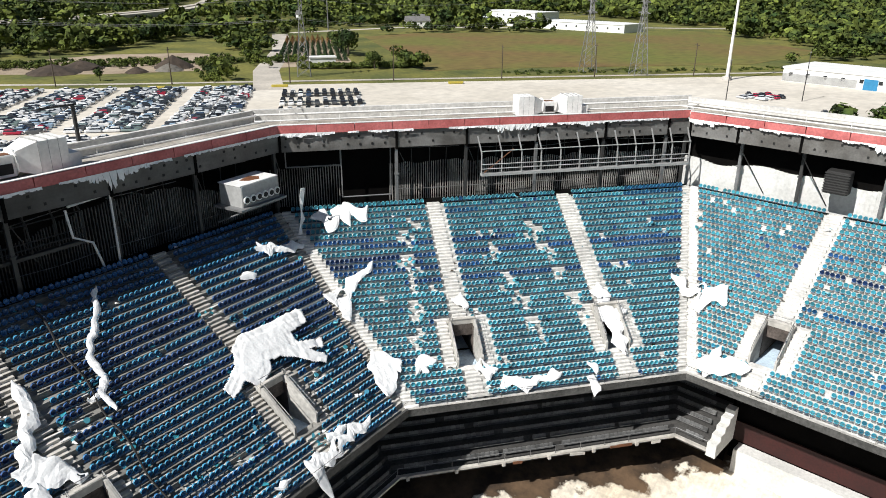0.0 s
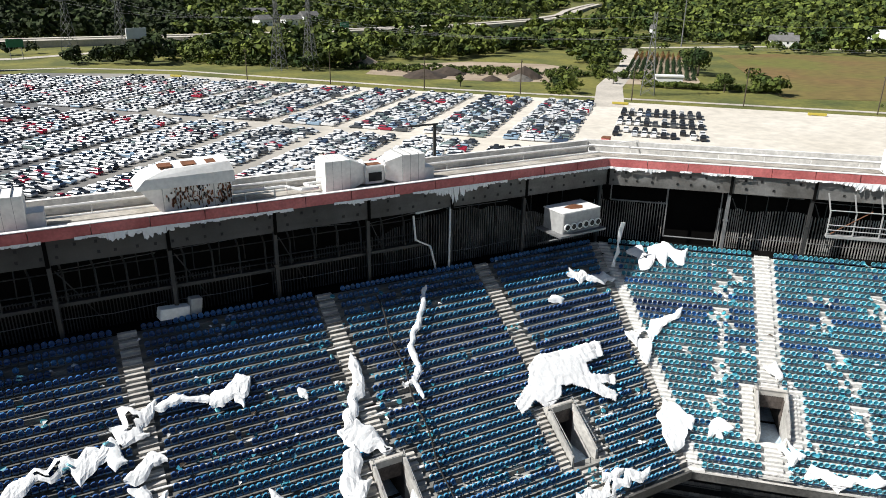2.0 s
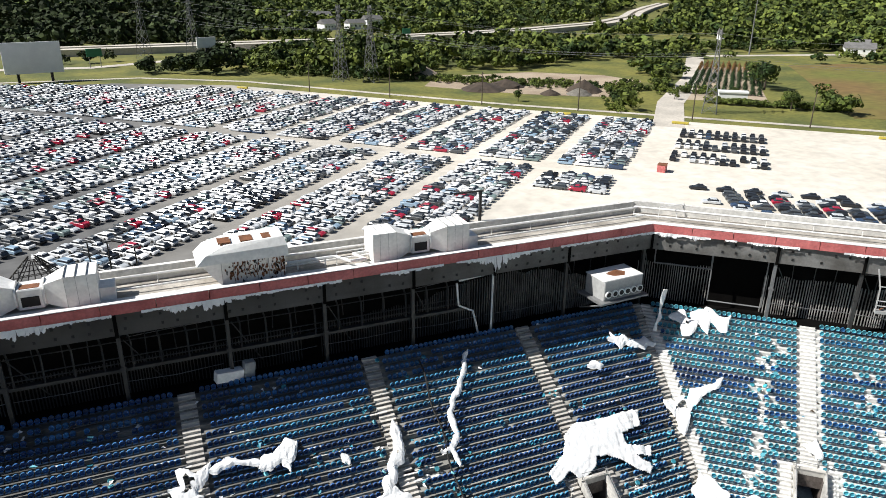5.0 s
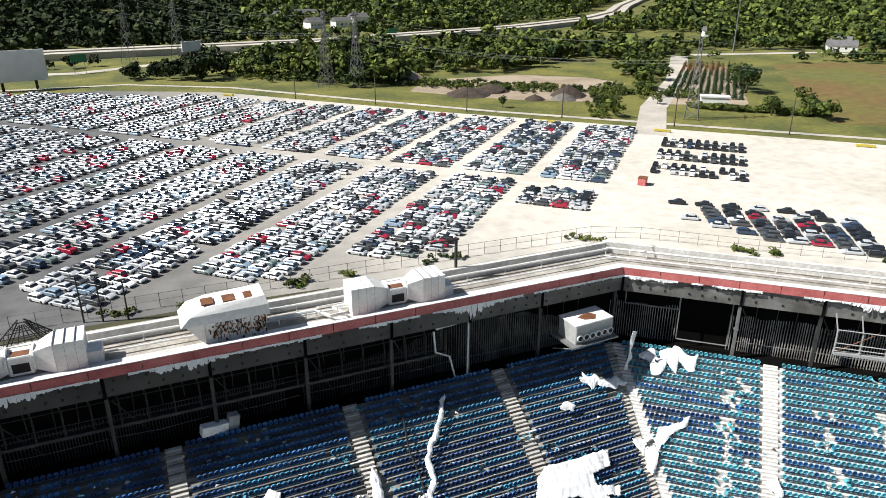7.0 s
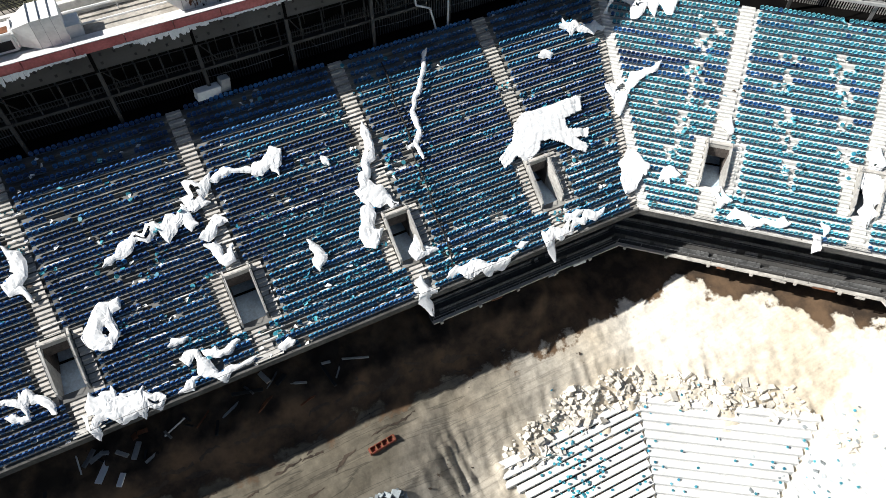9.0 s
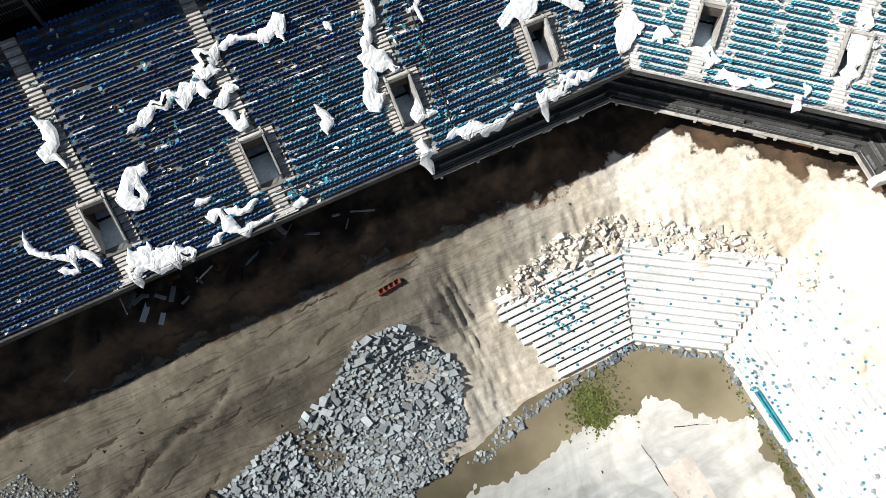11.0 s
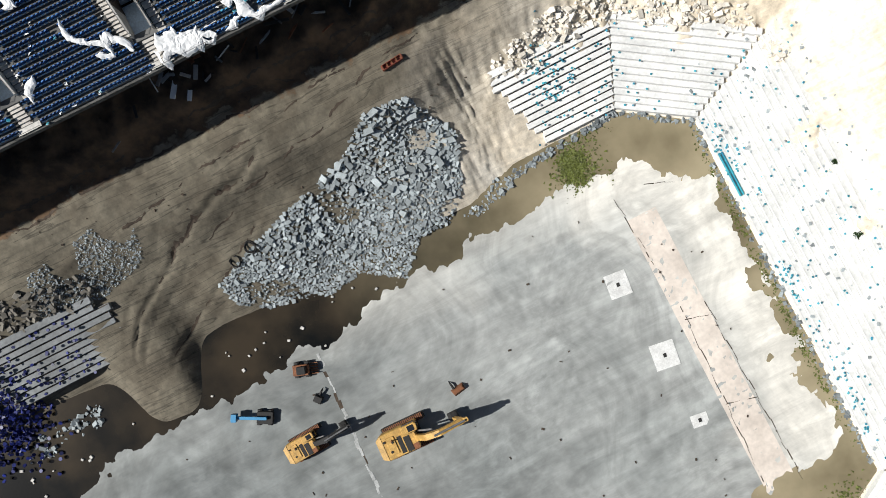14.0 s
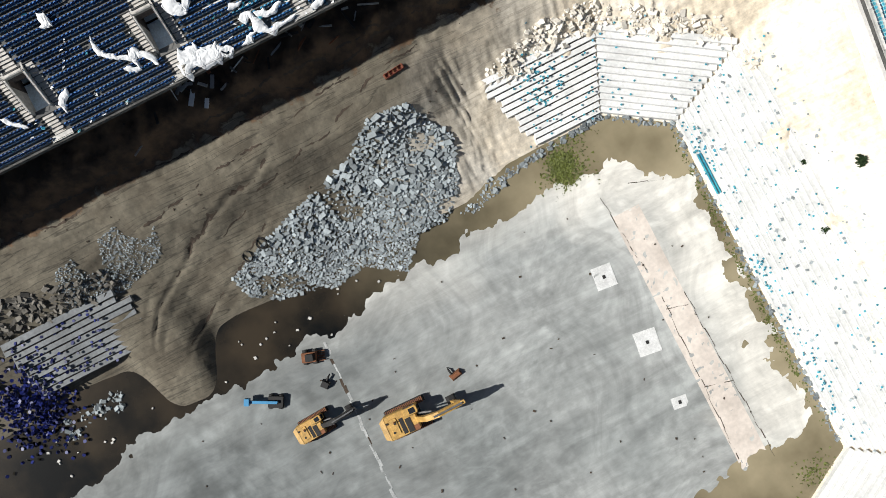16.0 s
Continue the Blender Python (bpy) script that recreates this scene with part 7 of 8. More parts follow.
for k in range(6):
    fr = part("fan_ring", Shape().tube([(-2.1 + k * 0.82, -1.66, 1.2), (-2.1 + k * 0.82, -1.45, 1.2)], 0.39, 14), "white", ac)
    part("fan", Shape().tube([(-2.1 + k * 0.82, -1.69, 1.2), (-2.1 + k * 0.82, -1.6, 1.2)], 0.27, 12), "black", fr)
part("vent_grille", Shape().box(-2.3, 2.2, -1.56, -1.5, 0.7, 1.0), "steel", ac)
part("platform", Shape().box(-3.3, 2.9, -2.0, 1.9, 0.3, 0.5), "steel", ac)
for x in (-3.0, 0, 2.6):
    part("bracket", Shape().tube([(x, -1.9, 0.3), (x, 1.8, -1.4)], 0.08, 4), "steel", ac)
ac.scale = (0.86, 0.86, 0.86)
vu = thing("vent_cowl", "dark louvred box hung under the end roof", "vent", RIGHT.stance(4.9, 15.8, 37.6))
vu.scale = (0.8, 0.8, 0.8)
part("body", Shape().box(-1.3, 1.3, 0, 1.8, 0, 2.6, bev=0.15), "black", vu)
for k in range(8):
    part("louvre", Shape().box(-1.35, 1.35, -0.06, 0.05, 0.2 + k * 0.3, 0.33 + k * 0.3), "dark_steel", vu)
mast = thing("roof_mast", "thin dark lighting mast with a cross bar on the roof", "mast", pose(27.3, 53.4, RIM - 0.4))
part("pole", Shape().box(-0.11, 0.11, -0.11, 0.11, 0, 3.9), "dark_steel", mast)
part("cross_bar", Shape().box(-2.6, 0.3, -0.06, 0.06, 3.85, 4.0), "dark_steel", mast)
for x, w in ((13.2, 0), (44.8, 0)):
    part("handrail", Shape().tube([(x - 27.3, -3.2, 0.2), (x - 27.3, -3.2, 1.3), (x - 24.3, -3.2, 1.3), (x - 24.3, -3.2, 0.2)], 0.05, 4), "unit", mast)
lt = thing("lattice_mast", "toppled dark steel lattice mast on the roof ring", "mast", pose(-8.2, 54.5, 42.7, 0, 0, 8) @ Matrix.Diagonal((1, 1, 0.75, 1)))
for k in range(5):
    w = 2.0 * (1 - k / 5) + 0.2
    z = k * 0.75
    part("ring_bar", Shape().tube([(-w, -w, z), (w, -w, z), (w, w, z), (-w, w, z), (-w, -w, z)], 0.05, 4), "black", lt)
for sx in (-1, 1):
    for sy in (-1, 1):
        part("leg", Shape().tube([(2.2 * sx, 2.2 * sy, 0), (0.2 * sx, 0.2 * sy, 3.6)], 0.07, 4), "black", lt)
for k in range(5):
    a = -1.8 + k * 0.9
    part("lacing", Shape().tube([(a, -2.1, 0), (a * 0.1, -0.3, 3.3)], 0.04, 4).tube([(2.1, a, 0), (0.3, a * 0.1, 3.3)], 0.04, 4), "black", lt)
hang = Shape()
for k in range(7):
    z = 38.4 - k * 0.75
    hang.v += [(41.7 - 0.12 * math.sin(k * 1.3), 44.8 + 0.1 * k, z), (42.0 + 0.16 * math.sin(k * 2), 44.6 + 0.1 * k + 0.2 * (k % 2), z)]
hang.f = [(2 * k, 2 * k + 1, 2 * k + 3, 2 * k + 2) for k in range(6)]
hang.m = [0] * 6
ob = solid("fabric_scrap", hang, "fabric", "long torn white fabric strip hanging at the corner", "fabric", group="fabric scraps")
ob.modifiers.new("thick", "SOLIDIFY").thickness = 0.03

# ---- cars ----
CAR = 0.95 / UNIT


def car_shapes(kind):
    """Rounded body with wheel wells, a band of glass and a body-coloured roof."""
    body, glass = Shape(), Shape()
    h = {"sedan": 0.0, "wagon": 0.06, "truck": 0.3}[kind]
    low = [(-2.2, 0.42), (-2.22, 0.7 + h), (-2.0, 0.86 + h), (-1.2, 0.9 + h), (0.9, 0.88 + h), (1.75, 0.76 + h), (2.15, 0.6 + h), (2.22, 0.4), (2.05, 0.27), (-2.05, 0.27)]
    body.loft([[(x * k, y, max(0.27, z - d)) for x, z in low] for y, k, d in ((-0.87, 0.94, 0.16), (-0.74, 1.0, 0.02), (0.74, 1.0, 0.02), (0.87, 0.94, 0.16))])
    roof0, roof1 = {"sedan": (-1.15, 0.15), "wagon": (-1.85, 0.2), "truck": (-0.45, 0.5)}[kind]
    foot0, foot1 = {"sedan": (-1.75, 0.95), "wagon": (-2.05, 0.98), "truck": (-0.75, 1.1)}[kind]
    zb, zt = 0.84 + h, 1.28 + h
    glass.loft([[(foot0, -0.76, zb), (foot1, -0.76, zb), (foot1, 0.76, zb), (foot0, 0.76, zb)], [(roof0, -0.64, zt), (roof1, -0.64, zt), (roof1, 0.64, zt), (roof0, 0.64, zt)]])
    body.loft([[(roof0 - 0.12, -0.67, zt - 0.04), (roof1 + 0.14, -0.67, zt - 0.04), (roof1 + 0.14, 0.67, zt - 0.04), (roof0 - 0.12, 0.67, zt - 0.04)], [(roof0 + 0.02, -0.52, zt + 0.13), (roof1 - 0.06, -0.52, zt + 0.13), (roof1 - 0.06, 0.52, zt + 0.13), (roof0 + 0.02, 0.52, zt + 0.13)]])
    if kind == "truck":
        body.box(-2.1, -0.85, -0.8, -0.7, 1.1, 1.35).box(-2.1, -0.85, 0.7, 0.8, 1.1, 1.35)
    for s in (body, glass):
        s.v = [(x * CAR, y * CAR, z * CAR) for x, y, z in s.v]
    return body, glass


KINDS = {k: car_shapes(k) for k in ("sedan", "wagon", "truck")}
PAINT = [("black", (0.014, 0.015, 0.018)), ("charcoal", (0.07, 0.075, 0.08)), ("silver", (0.5, 0.52, 0.54)), ("white", (0.8, 0.8, 0.8)), ("navy", (0.04, 0.07, 0.13)), ("red", (0.36, 0.018, 0.045)), ("greenish grey", (0.2, 0.26, 0.25)), ("steel blue", (0.26, 0.36, 0.46))]
WEIGHT = [0.12, 0.12, 0.23, 0.32, 0.04, 0.03, 0.08, 0.06]
CARM = {}
for nm, c in PAINT:
    M["car_" + nm] = mat(nm.replace(" ", "_") + "_car_paint", c, 0.25, var=0.1, scale=2.0, each=0.12)
    for k, (b, g) in KINDS.items():
        CARM[nm, k] = (b.mesh("body", "car_" + nm), g.mesh("glasshouse", "carglass"))
WHEEL = Shape().tube([(0, -0.11 * CAR, 0.32 * CAR), (0, 0.11 * CAR, 0.32 * CAR)], 0.32 * CAR, 10).mesh("wheel", "black")
carr = random.Random(21)
far_cars = {nm: Shape() for nm, c in PAINT}
far_glass = Shape()
near_count = 0


DARK = [0.6, 0.12, 0.06, 0.2, 0.02, 0.0, 0.0, 0.0]


def car(x, y, ang, near, kinds=("sedan", "sedan", "wagon", "wagon", "truck"), mixed=None):
    global near_count
    nm = carr.choices([p[0] for p in PAINT], mixed or WEIGHT)[0]
    k = carr.choice(kinds)
    m = pose(x, y, LOT + 0.003, 0, 0, ang)
    if near and near_count < 300:
        near_count += 1
        kind = {"sedan": "sedan car", "wagon": "hatchback car", "truck": "pickup truck"}[k]
        t = thing("parked_car", "dusty %s %s parked in a long row" % (nm, kind), "car", m, "parked cars")
        part("body", CARM[nm, k][0], None, t)
        part("glasshouse", CARM[nm, k][1], None, t, "dark glass")
        for wx in (-1.35, 1.35):
            for wy in (-0.78, 0.78):
                w = part("wheel", WHEEL, None, t)
                w.location = (wx * CAR, wy * CAR, 0)
    else:
        b, g = KINDS[k]
        far_cars[nm].add(b.v, b.f, 0, m)
        far_glass.add(g.v, g.f, 0, m)


def ab(a, b):
    return (a - b) * S45, (a + b) * S45


def block(a0, a1, b0, deep=4, pitch=2.12, near=False, ang=135, step=3.85, miss=0.04, kinds=("sedan", "sedan", "wagon", "wagon", "truck")):
    """Cars side by side along a, nose to tail along b."""
    n = int((a1 - a0) / pitch)
    for i in range(n):
        for j in range(deep):
            if carr.random() < miss:
                continue
            x, y = ab(a0 + (i + 0.5) * pitch + carr.uniform(-0.12, 0.12), b0 + (j + 0.5) * step + carr.uniform(-0.25, 0.25))
            if y < 100.5 - max(0, x - 44) * 0.1 or y > 314 or x + y > 313:
                continue
            car(x, y, ang + carr.uniform(-1.5, 1.5) + (180 if carr.random() < 0.2 else 0), near, kinds)


for k in range(13):
    b0 = 18.5 + 19.2 * k
    a_end = 218.0 if k < 9 else 214 - 4 * (k - 8)
    block(155.5, a_end, b0)
block(134.5, 149, 19.0, near=True)
for k in range(1, 12):
    b0 = 18.5 + 19.2 * k
    start = {1: 97, 2: 81, 3: 64, 4: 56, 5: 60}.get(k, 90)
    block(start, 150.0, b0, near=k in (1, 2, 3) )
block(60, 108, 18.5 + 19.2 * 9.6, 6)
# dark trucks and the loose group on the open side
for a0 in (168, 182.5, 197):
    for i in range(10):
        for j in range(2):
            if carr.random() < 0.93:
                x, y = ab(a0 + 2.6 + j * 4.7, -10.5 + i * 2.2)
                car(x, y, 45 + carr.uniform(-2, 2), True, ("truck",), DARK)
for i in range(7):
    for j in range(6 + (i + 1) // 3):
        if carr.random() < 0.94:
            t = i / 6
            x, y = 104.4 + 19.4 * t - j * (1.2 + 0.05 * i), 98.6 - 16.0 * t - j * 1.95
            car(x, y, 140 + carr.uniform(-3, 3) + (180 if carr.random() < 0.5 else 0), True, ("sedan", "sedan", "wagon"), mixed=[0.42, 0.22, 0.12, 0.08, 0.06, 0.1, 0.0, 0.0])
for i in range(6):
    car(102 + i * 3.98, 105.3 - i * 3.34, 140, True, ("sedan",), mixed=[0.4, 0.1, 0.3, 0.2, 0, 0, 0, 0])
for x, y, a in ((97.5, 96.7, 140),):
    car(x, y, a, True)
for k in range(9):
    car(209 + 2.4 * (k % 5), 44.5 - 5 * (k // 5) - 1.1 * (k % 5), 60, True, mixed=[0.3, 0.0, 0.1, 0.1, 0, 0.5, 0, 0])
car(214, 44, 20, True), car(188, 50, 10, True), car(196, 22, 15, True), car(204, 8, 15, True)
for nm, s in far_cars.items():
    if s.f:
        solid("parked_cars", s, "car_" + nm, "long rows of %s cars parked nose to tail" % nm, "cars", "stuff")
solid("car_windows", far_glass, "carglass", "dark windows of the parked rows", "cars", "stuff")

# ---- plants ----
tr = random.Random(33)


def crown(r, h, n, rr_, leaf):
    """An uneven crown: leaf clumps on several lobes, with gaps."""
    lobes = [(rr_.gauss(0, r * 0.42), rr_.gauss(0, r * 0.42), h * rr_.uniform(0.45, 0.9), r * rr_.uniform(0.35, 0.62)) for _ in range(7)]
    s = Shape()
    for _ in range(n):
        lx, ly, lz, lr = rr_.choice(lobes)
        d = Vector((rr_.gauss(0, 1), rr_.gauss(0, 1), rr_.gauss(0.25, 0.9))).normalized()
        k = rr_.uniform(0.75, 1.05)
        c = Vector((lx, ly, lz)) + d * lr * k
        a = d.cross(Vector((rr_.gauss(0, 1), rr_.gauss(0, 1), rr_.gauss(0, 1)))).normalized()
        b = d.cross(a) + d * rr_.uniform(-0.6, 0.6)
        z = leaf * rr_.uniform(0.6, 1.3)
        s.add([c - a * z - b * z * 0.5, c + a * z * 0.3 - b * z, c + a * z, c + b * z], [(0, 1, 2, 3)])
    return s


CROWNS = [crown(1.0, 1.9, 620, tr, 0.095) for _ in range(8)]
DISTANT = [crown(1.0, 1.9, 60, tr, 0.27) for _ in range(6)]
CRX = [np.array(crown(1.0, 1.9, 34, tr, 0.36).v) for _ in range(6)]
CRV = [np.array(crown(1.0, 1.9, 150, tr, 0.175).v) for _ in range(8)]
CRD = [np.array(c.v) for c in DISTANT]


def conifer_shape(rr_):
    s = Shape()
    for k in range(44):
        t = k / 44
        a = k * 2.4
        r = 0.42 * (1 - t) + 0.03
        z = 0.12 + 0.88 * t
        c, d = math.cos(a), math.sin(a)
        s.add([(0, 0, z + 0.08), (c * r - d * r * 0.4, d * r + c * r * 0.4, z - 0.05), (c * r * 1.2, d * r * 1.2, z - 0.1), (c * r + d * r * 0.4, d * r - c * r * 0.4, z - 0.05)], [(0, 1, 2, 3)])
    return s


CONIF = conifer_shape(tr)


def forest(name, spots, label, mats="leaf"):
    vs, n = [], 0
    faces = []
    for x, y, r, h in spots:
        far_ = math.hypot(x, y)
        c = CRV[tr.randrange(8)] if far_ < 400 else CRD[tr.randrange(6)] if far_ < 1000 else CRX[tr.randrange(6)]
        a = tr.uniform(0, 6.3)
        ca, sa = math.cos(a), math.sin(a)
        px = c[:, 0] * ca - c[:, 1] * sa
        py = c[:, 0] * sa + c[:, 1] * ca
        vs.append(np.stack([x + px * r, y + py * r, LOT + c[:, 2] * h / 1.9 - 0.3], 1))
    v = np.concatenate(vs)
    me = bpy.data.meshes.new(name)
    nf = len(v) // 4
    me.vertices.add(len(v))
    me.vertices.foreach_set("co", v.ravel())
    me.loops.add(len(v))
    me.loops.foreach_set("vertex_index", np.arange(len(v)))
    me.polygons.add(nf)
    me.polygons.foreach_set("loop_start", np.arange(nf) * 4)
    me.polygons.foreach_set("loop_total", np.full(nf, 4))
    me.materials.append(M[mats])
    me.update()
    return thing(name, label, "woods", None, "", "stuff", me)


OPEN = [
    [(88, 248), (140, 182), (166, 205), (200, 257), (164, 300), (118, 300)],
    [(-300, 40), (44, 40), (320, -20), (305, 12), (110, 226), (40, 318), (-10, 345), (-300, 352)],
    [(104, 262), (131, 226), (160, 205), (178, 214), (200, 245), (194, 268), (150, 276), (120, 279)],
    [(196, 138), (302, 270), (345, 266), (476, 130), (372, 40), (300, 55), (225, 130)],
    [(134, 158), (174, 190), (205, 182), (286, 268), (250, 284), (294, 322), (286, 326), (225, 254), (164, 200)],
    [(-300, 345), (-10, 338), (30, 375), (-20, 380), (-60, 372), (-300, 360)],
    [(40, 318), (75, 262), (90, 275), (60, 320), (30, 340)],
    [(390, 150), (470, 320), (600, 380), (640, 300), (480, 110)],
    [(80, 268), (131, 215), (160, 190), (172, 182), (182, 214), (131, 244), (98, 282)],
    [(160, 180), (200, 150), (300, 62), (380, 0), (330, -40), (290, 0), (150, 150)],
    [(172, 182), (182, 172), (222, 215), (210, 225)],
    [(150, 276), (200, 262), (250, 300), (240, 330), (160, 290)],
    [(120, 500), (160, 520), (210, 560), (215, 640), (140, 640), (120, 560)],
    [(305, 280), (330, 270), (420, 270), (430, 310), (330, 315)],
    [(60, 40), (330, -30), (330, -200), (60, -200)],
    [(225, 60), (310, 60), (330, -60), (225, -60)],
    [(158, 180), (197, 152), (338, 285), (274, 312)],
    [(196, 152), (262, 160), (290, 90), (215, 108)],
]
ROADS = [(HIGHWAY, 30), ([(-120, 380), (-20, 372), (20, 395), (40, 420), (80, 450)], 7), ([(300, 320), (380, 300), (480, 180), (560, 40), (600, -120)], 7), ([(-300, 380), (-100, 378), (0, 360)], 5)]


def near_road(x, y):
    p = Vector((x, y))
    for pts, w in ROADS:
        for a, b in zip(pts, pts[1:]):
            a, b = Vector(a), Vector(b)
            t = max(0, min(1, (p - a).dot(b - a) / (b - a).length_squared))
            if (a + (b - a) * t - p).length < w + 9:
                return True
    return False


spots = []
tries = 0
while len(spots) < 10500 and tries < 80000:
    tries += 1
    ang = tr.uniform(2, 115)
    d = 150 + 1070 * tr.random() ** 0.95
    x, y = d * math.cos(radians(ang)), d * math.sin(radians(ang))
    if any(in_poly(x, y, p) for p in OPEN) or near_road(x, y):
        continue
    g = noise.noise(Vector((x * 0.006, y * 0.006, 1.5)))
    if g < -0.5:
        continue
    r = (tr.uniform(2.2, 4.4) if tr.random() < 0.76 else tr.uniform(4.8, 6.6)) * (1 + max(0.0, d - 420) / 900)
    spots.append((x, y, r, r * tr.uniform(1.25, 1.8)))
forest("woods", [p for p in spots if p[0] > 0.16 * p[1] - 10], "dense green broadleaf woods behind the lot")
# the north-western trees get the leaf colour with shade in it
forest("dark_woods", [p for p in spots if p[0] <= 0.16 * p[1] - 10], "dense woods behind the outdoor screen, leaves darkened for shade", "leaf_shaded")
spots = []
for _ in range(5200):
    ang, d = tr.uniform(5, 118), 1000 + 2300 * tr.random() ** 1.2
    x, y = d * math.cos(radians(ang)), d * math.sin(radians(ang))
    if near_road(x, y) or noise.noise(Vector((x * 0.003, y * 0.003, 7.5))) < -0.42 or x > 2850 or y > 2950:
        continue
    r = tr.uniform(9, 17) * (0.7 + d / 3500)
    spots.append((x, y, r, tr.uniform(9, 15)))
forest("far_woods", spots, "distant hazy woods that run to the horizon")
hedge = []
for k in range(620):
    t = tr.random()
    x, y = 40 + t * 155, 330 - t * 130
    x, y = x + tr.gauss(6, 5), y + tr.gauss(6, 5)
    if in_poly(x, y, OPEN[3]) or in_poly(x, y, OPEN[1]) or x + y < 335:
        continue
    r = tr.uniform(0.7, 1.5)
    hedge.append((x, y, r, r * 1.7))
for k in range(160):
    x, y = 182 + tr.random() * 30, 0
    y = 376 - x + tr.gauss(0, 1.5) - 5
    hedge.append((x, y, tr.uniform(0.8, 1.6), tr.uniform(1.5, 2.5)))
for k in range(150):
    x = 215 + tr.random() * 100
    hedge.append((x, 340 - x + tr.gauss(0, 3), tr.uniform(0.5, 1.0), tr.uniform(0.6, 1.3)))
for k in range(150):
    t = tr.random()
    hedge.append((146 + 44 * t + tr.gauss(-4, 2.5), 182 + 56 * t + tr.gauss(4, 2.5), tr.uniform(0.7, 1.6), tr.uniform(1.0, 2.4)))
forest("bushes", hedge, "scrubby bushes along the service track")
weeds = []
for k in range(150):
    x = tr.uniform(-30, 120)
    y = 97 if x < 70 else 97 - (x - 70) * 0.72
    if noise.noise(Vector((x * 0.12, 4, 0))) > 0.05:
        weeds.append((x, y + tr.gauss(0, 0.7), tr.uniform(0.4, 1.0), tr.uniform(0.6, 1.6)))
forest("weeds", weeds, "rank weeds growing along the lot fence")
CROWN_MESH = [c.mesh("crown", "leaf") for c in CROWNS]
TRUNK = Shape().tube([(0, 0, -0.3), (0.03, 0.02, 0.9), (0.0, 0.05, 1.6)], [0.09, 0.06, 0.02], 7).tube([(0.02, 0, 0.7), (0.4, 0.2, 1.2)], [0.04, 0.015], 5).tube([(0, 0, 0.8), (-0.35, -0.2, 1.3)], [0.04, 0.015], 5).mesh("trunk", "bark")
for n, (x, y, r) in enumerate(((226, 207, 5.5), (231, 213, 4.5), (197, 168, 3.0), (202, 174, 2.6), (238, 224, 4.5), (121, 216, 2.0), (100, 296, 3.2), (84, 318, 5), (58, 330, 5), (70, 322, 4.5), (158, 214, 1.8), (176, 200, 1.6))):
    t = thing("tree", "full green broadleaf tree at the edge of the open ground", "tree", pose(x, y, LOT, 0, 0, n * 70) @ Matrix.Diagonal((r, r, r * 0.95, 1)), "edge trees")
    part("trunk", TRUNK, None, t)
    part("crown", CROWN_MESH[n % 8], None, t)
for far_row, mname, label in ((False, "conifer", "rows of young dark conifers in a tree nursery"), (True, "autumn", "rows of russet saplings behind the conifers")):
    fir = Shape()
    for i in range(30):
        for j in range(11):
            if tr.random() < 0.12 or (i > 19) != far_row:
                continue
            x, y = 192 + i * 2.6 + j * 1.9 + tr.uniform(-0.3, 0.3), 212 + i * 2.6 - j * 1.75 + tr.uniform(-0.3, 0.3)
            h = tr.uniform(1.7, 2.9)
            fir.add([(x + px * h, y + py * h, LOT + pz * h) for px, py, pz in CONIF.v], CONIF.f)
    solid("nursery_trees", fir, mname, label, "trees", "stuff")

# ---- far things ----
def tower(x, y, h, ang, label):
    """Lattice pylon with three cross arms."""
    t = thing("pylon", label, "pylon", pose(x, y, LOT, 0, 0, ang), "pylons")
    s = Shape()
    w0, w1 = h * 0.085, h * 0.018

    def wd(z):
        return w0 + (w1 - w0) * min(1, z / (h * 0.75))

    lev = [h * k / 9 for k in range(10)]
    for sx in (-1, 1):
        for sy in (-1, 1):
            part("leg", Shape().tube([(sx * wd(z), sy * wd(z), z) for z in lev], 0.13, 4), "steel", t)
    for za, zb in zip(lev, lev[1:]):
        a, b = wd(za), wd(zb)
        for (x0, y0), (x1, y1) in (((-1, -1), (1, -1)), ((1, -1), (1, 1)), ((1, 1), (-1, 1)), ((-1, 1), (-1, -1))):
            s.tube([(x0 * a, y0 * a, za), (x1 * b, y1 * b, zb)], 0.07, 3)
            s.tube([(x1 * a, y1 * a, za), (x0 * b, y0 * b, zb)], 0.07, 3)
    part("bracing", s, "steel", t)["kind"] = "stuff"
    for z, l in ((h * 0.7, h * 0.16), (h * 0.82, h * 0.14), (h * 0.94, h * 0.12)):
        part("cross_arm", Shape().tube([(-l, 0, z), (0, 0, z + 0.7), (l, 0, z)], 0.12, 4).tube([(-l, 0, z), (l, 0, z)], 0.1, 4), "steel", t)
    return t


PYL = [(77, 288, 30), (88, 281, 30), (168, 174, 26), (4, 405, 34), (28, 400, 34), (236, 103, 29), (240, 86, 29)]
for x, y, h in PYL:
    tower(x, y, h, 45, "grey steel lattice power pylon beside the lot")
for (xa, ya, ha), (xb, yb, hb) in ((PYL[0], PYL[2]), (PYL[2], PYL[5]), (PYL[3], PYL[0]), (PYL[4], PYL[1]), (PYL[1], PYL[2])):
    for f, o in ((0.7, 4), (0.7, -4), (0.94, 3)):
        pts = []
        for k in range(13):
            t = k / 12
            pts.append((xa + (xb - xa) * t + o * 0.7, ya + (yb - ya) * t + o * 0.7, LOT + (ha + (hb - ha) * t) * f - 14 * t * (1 - t)))
        solid("power_line", Shape().tube(pts, 0.035, 3), "steel", "thin power line strung between the pylons", "cable", group="power lines")


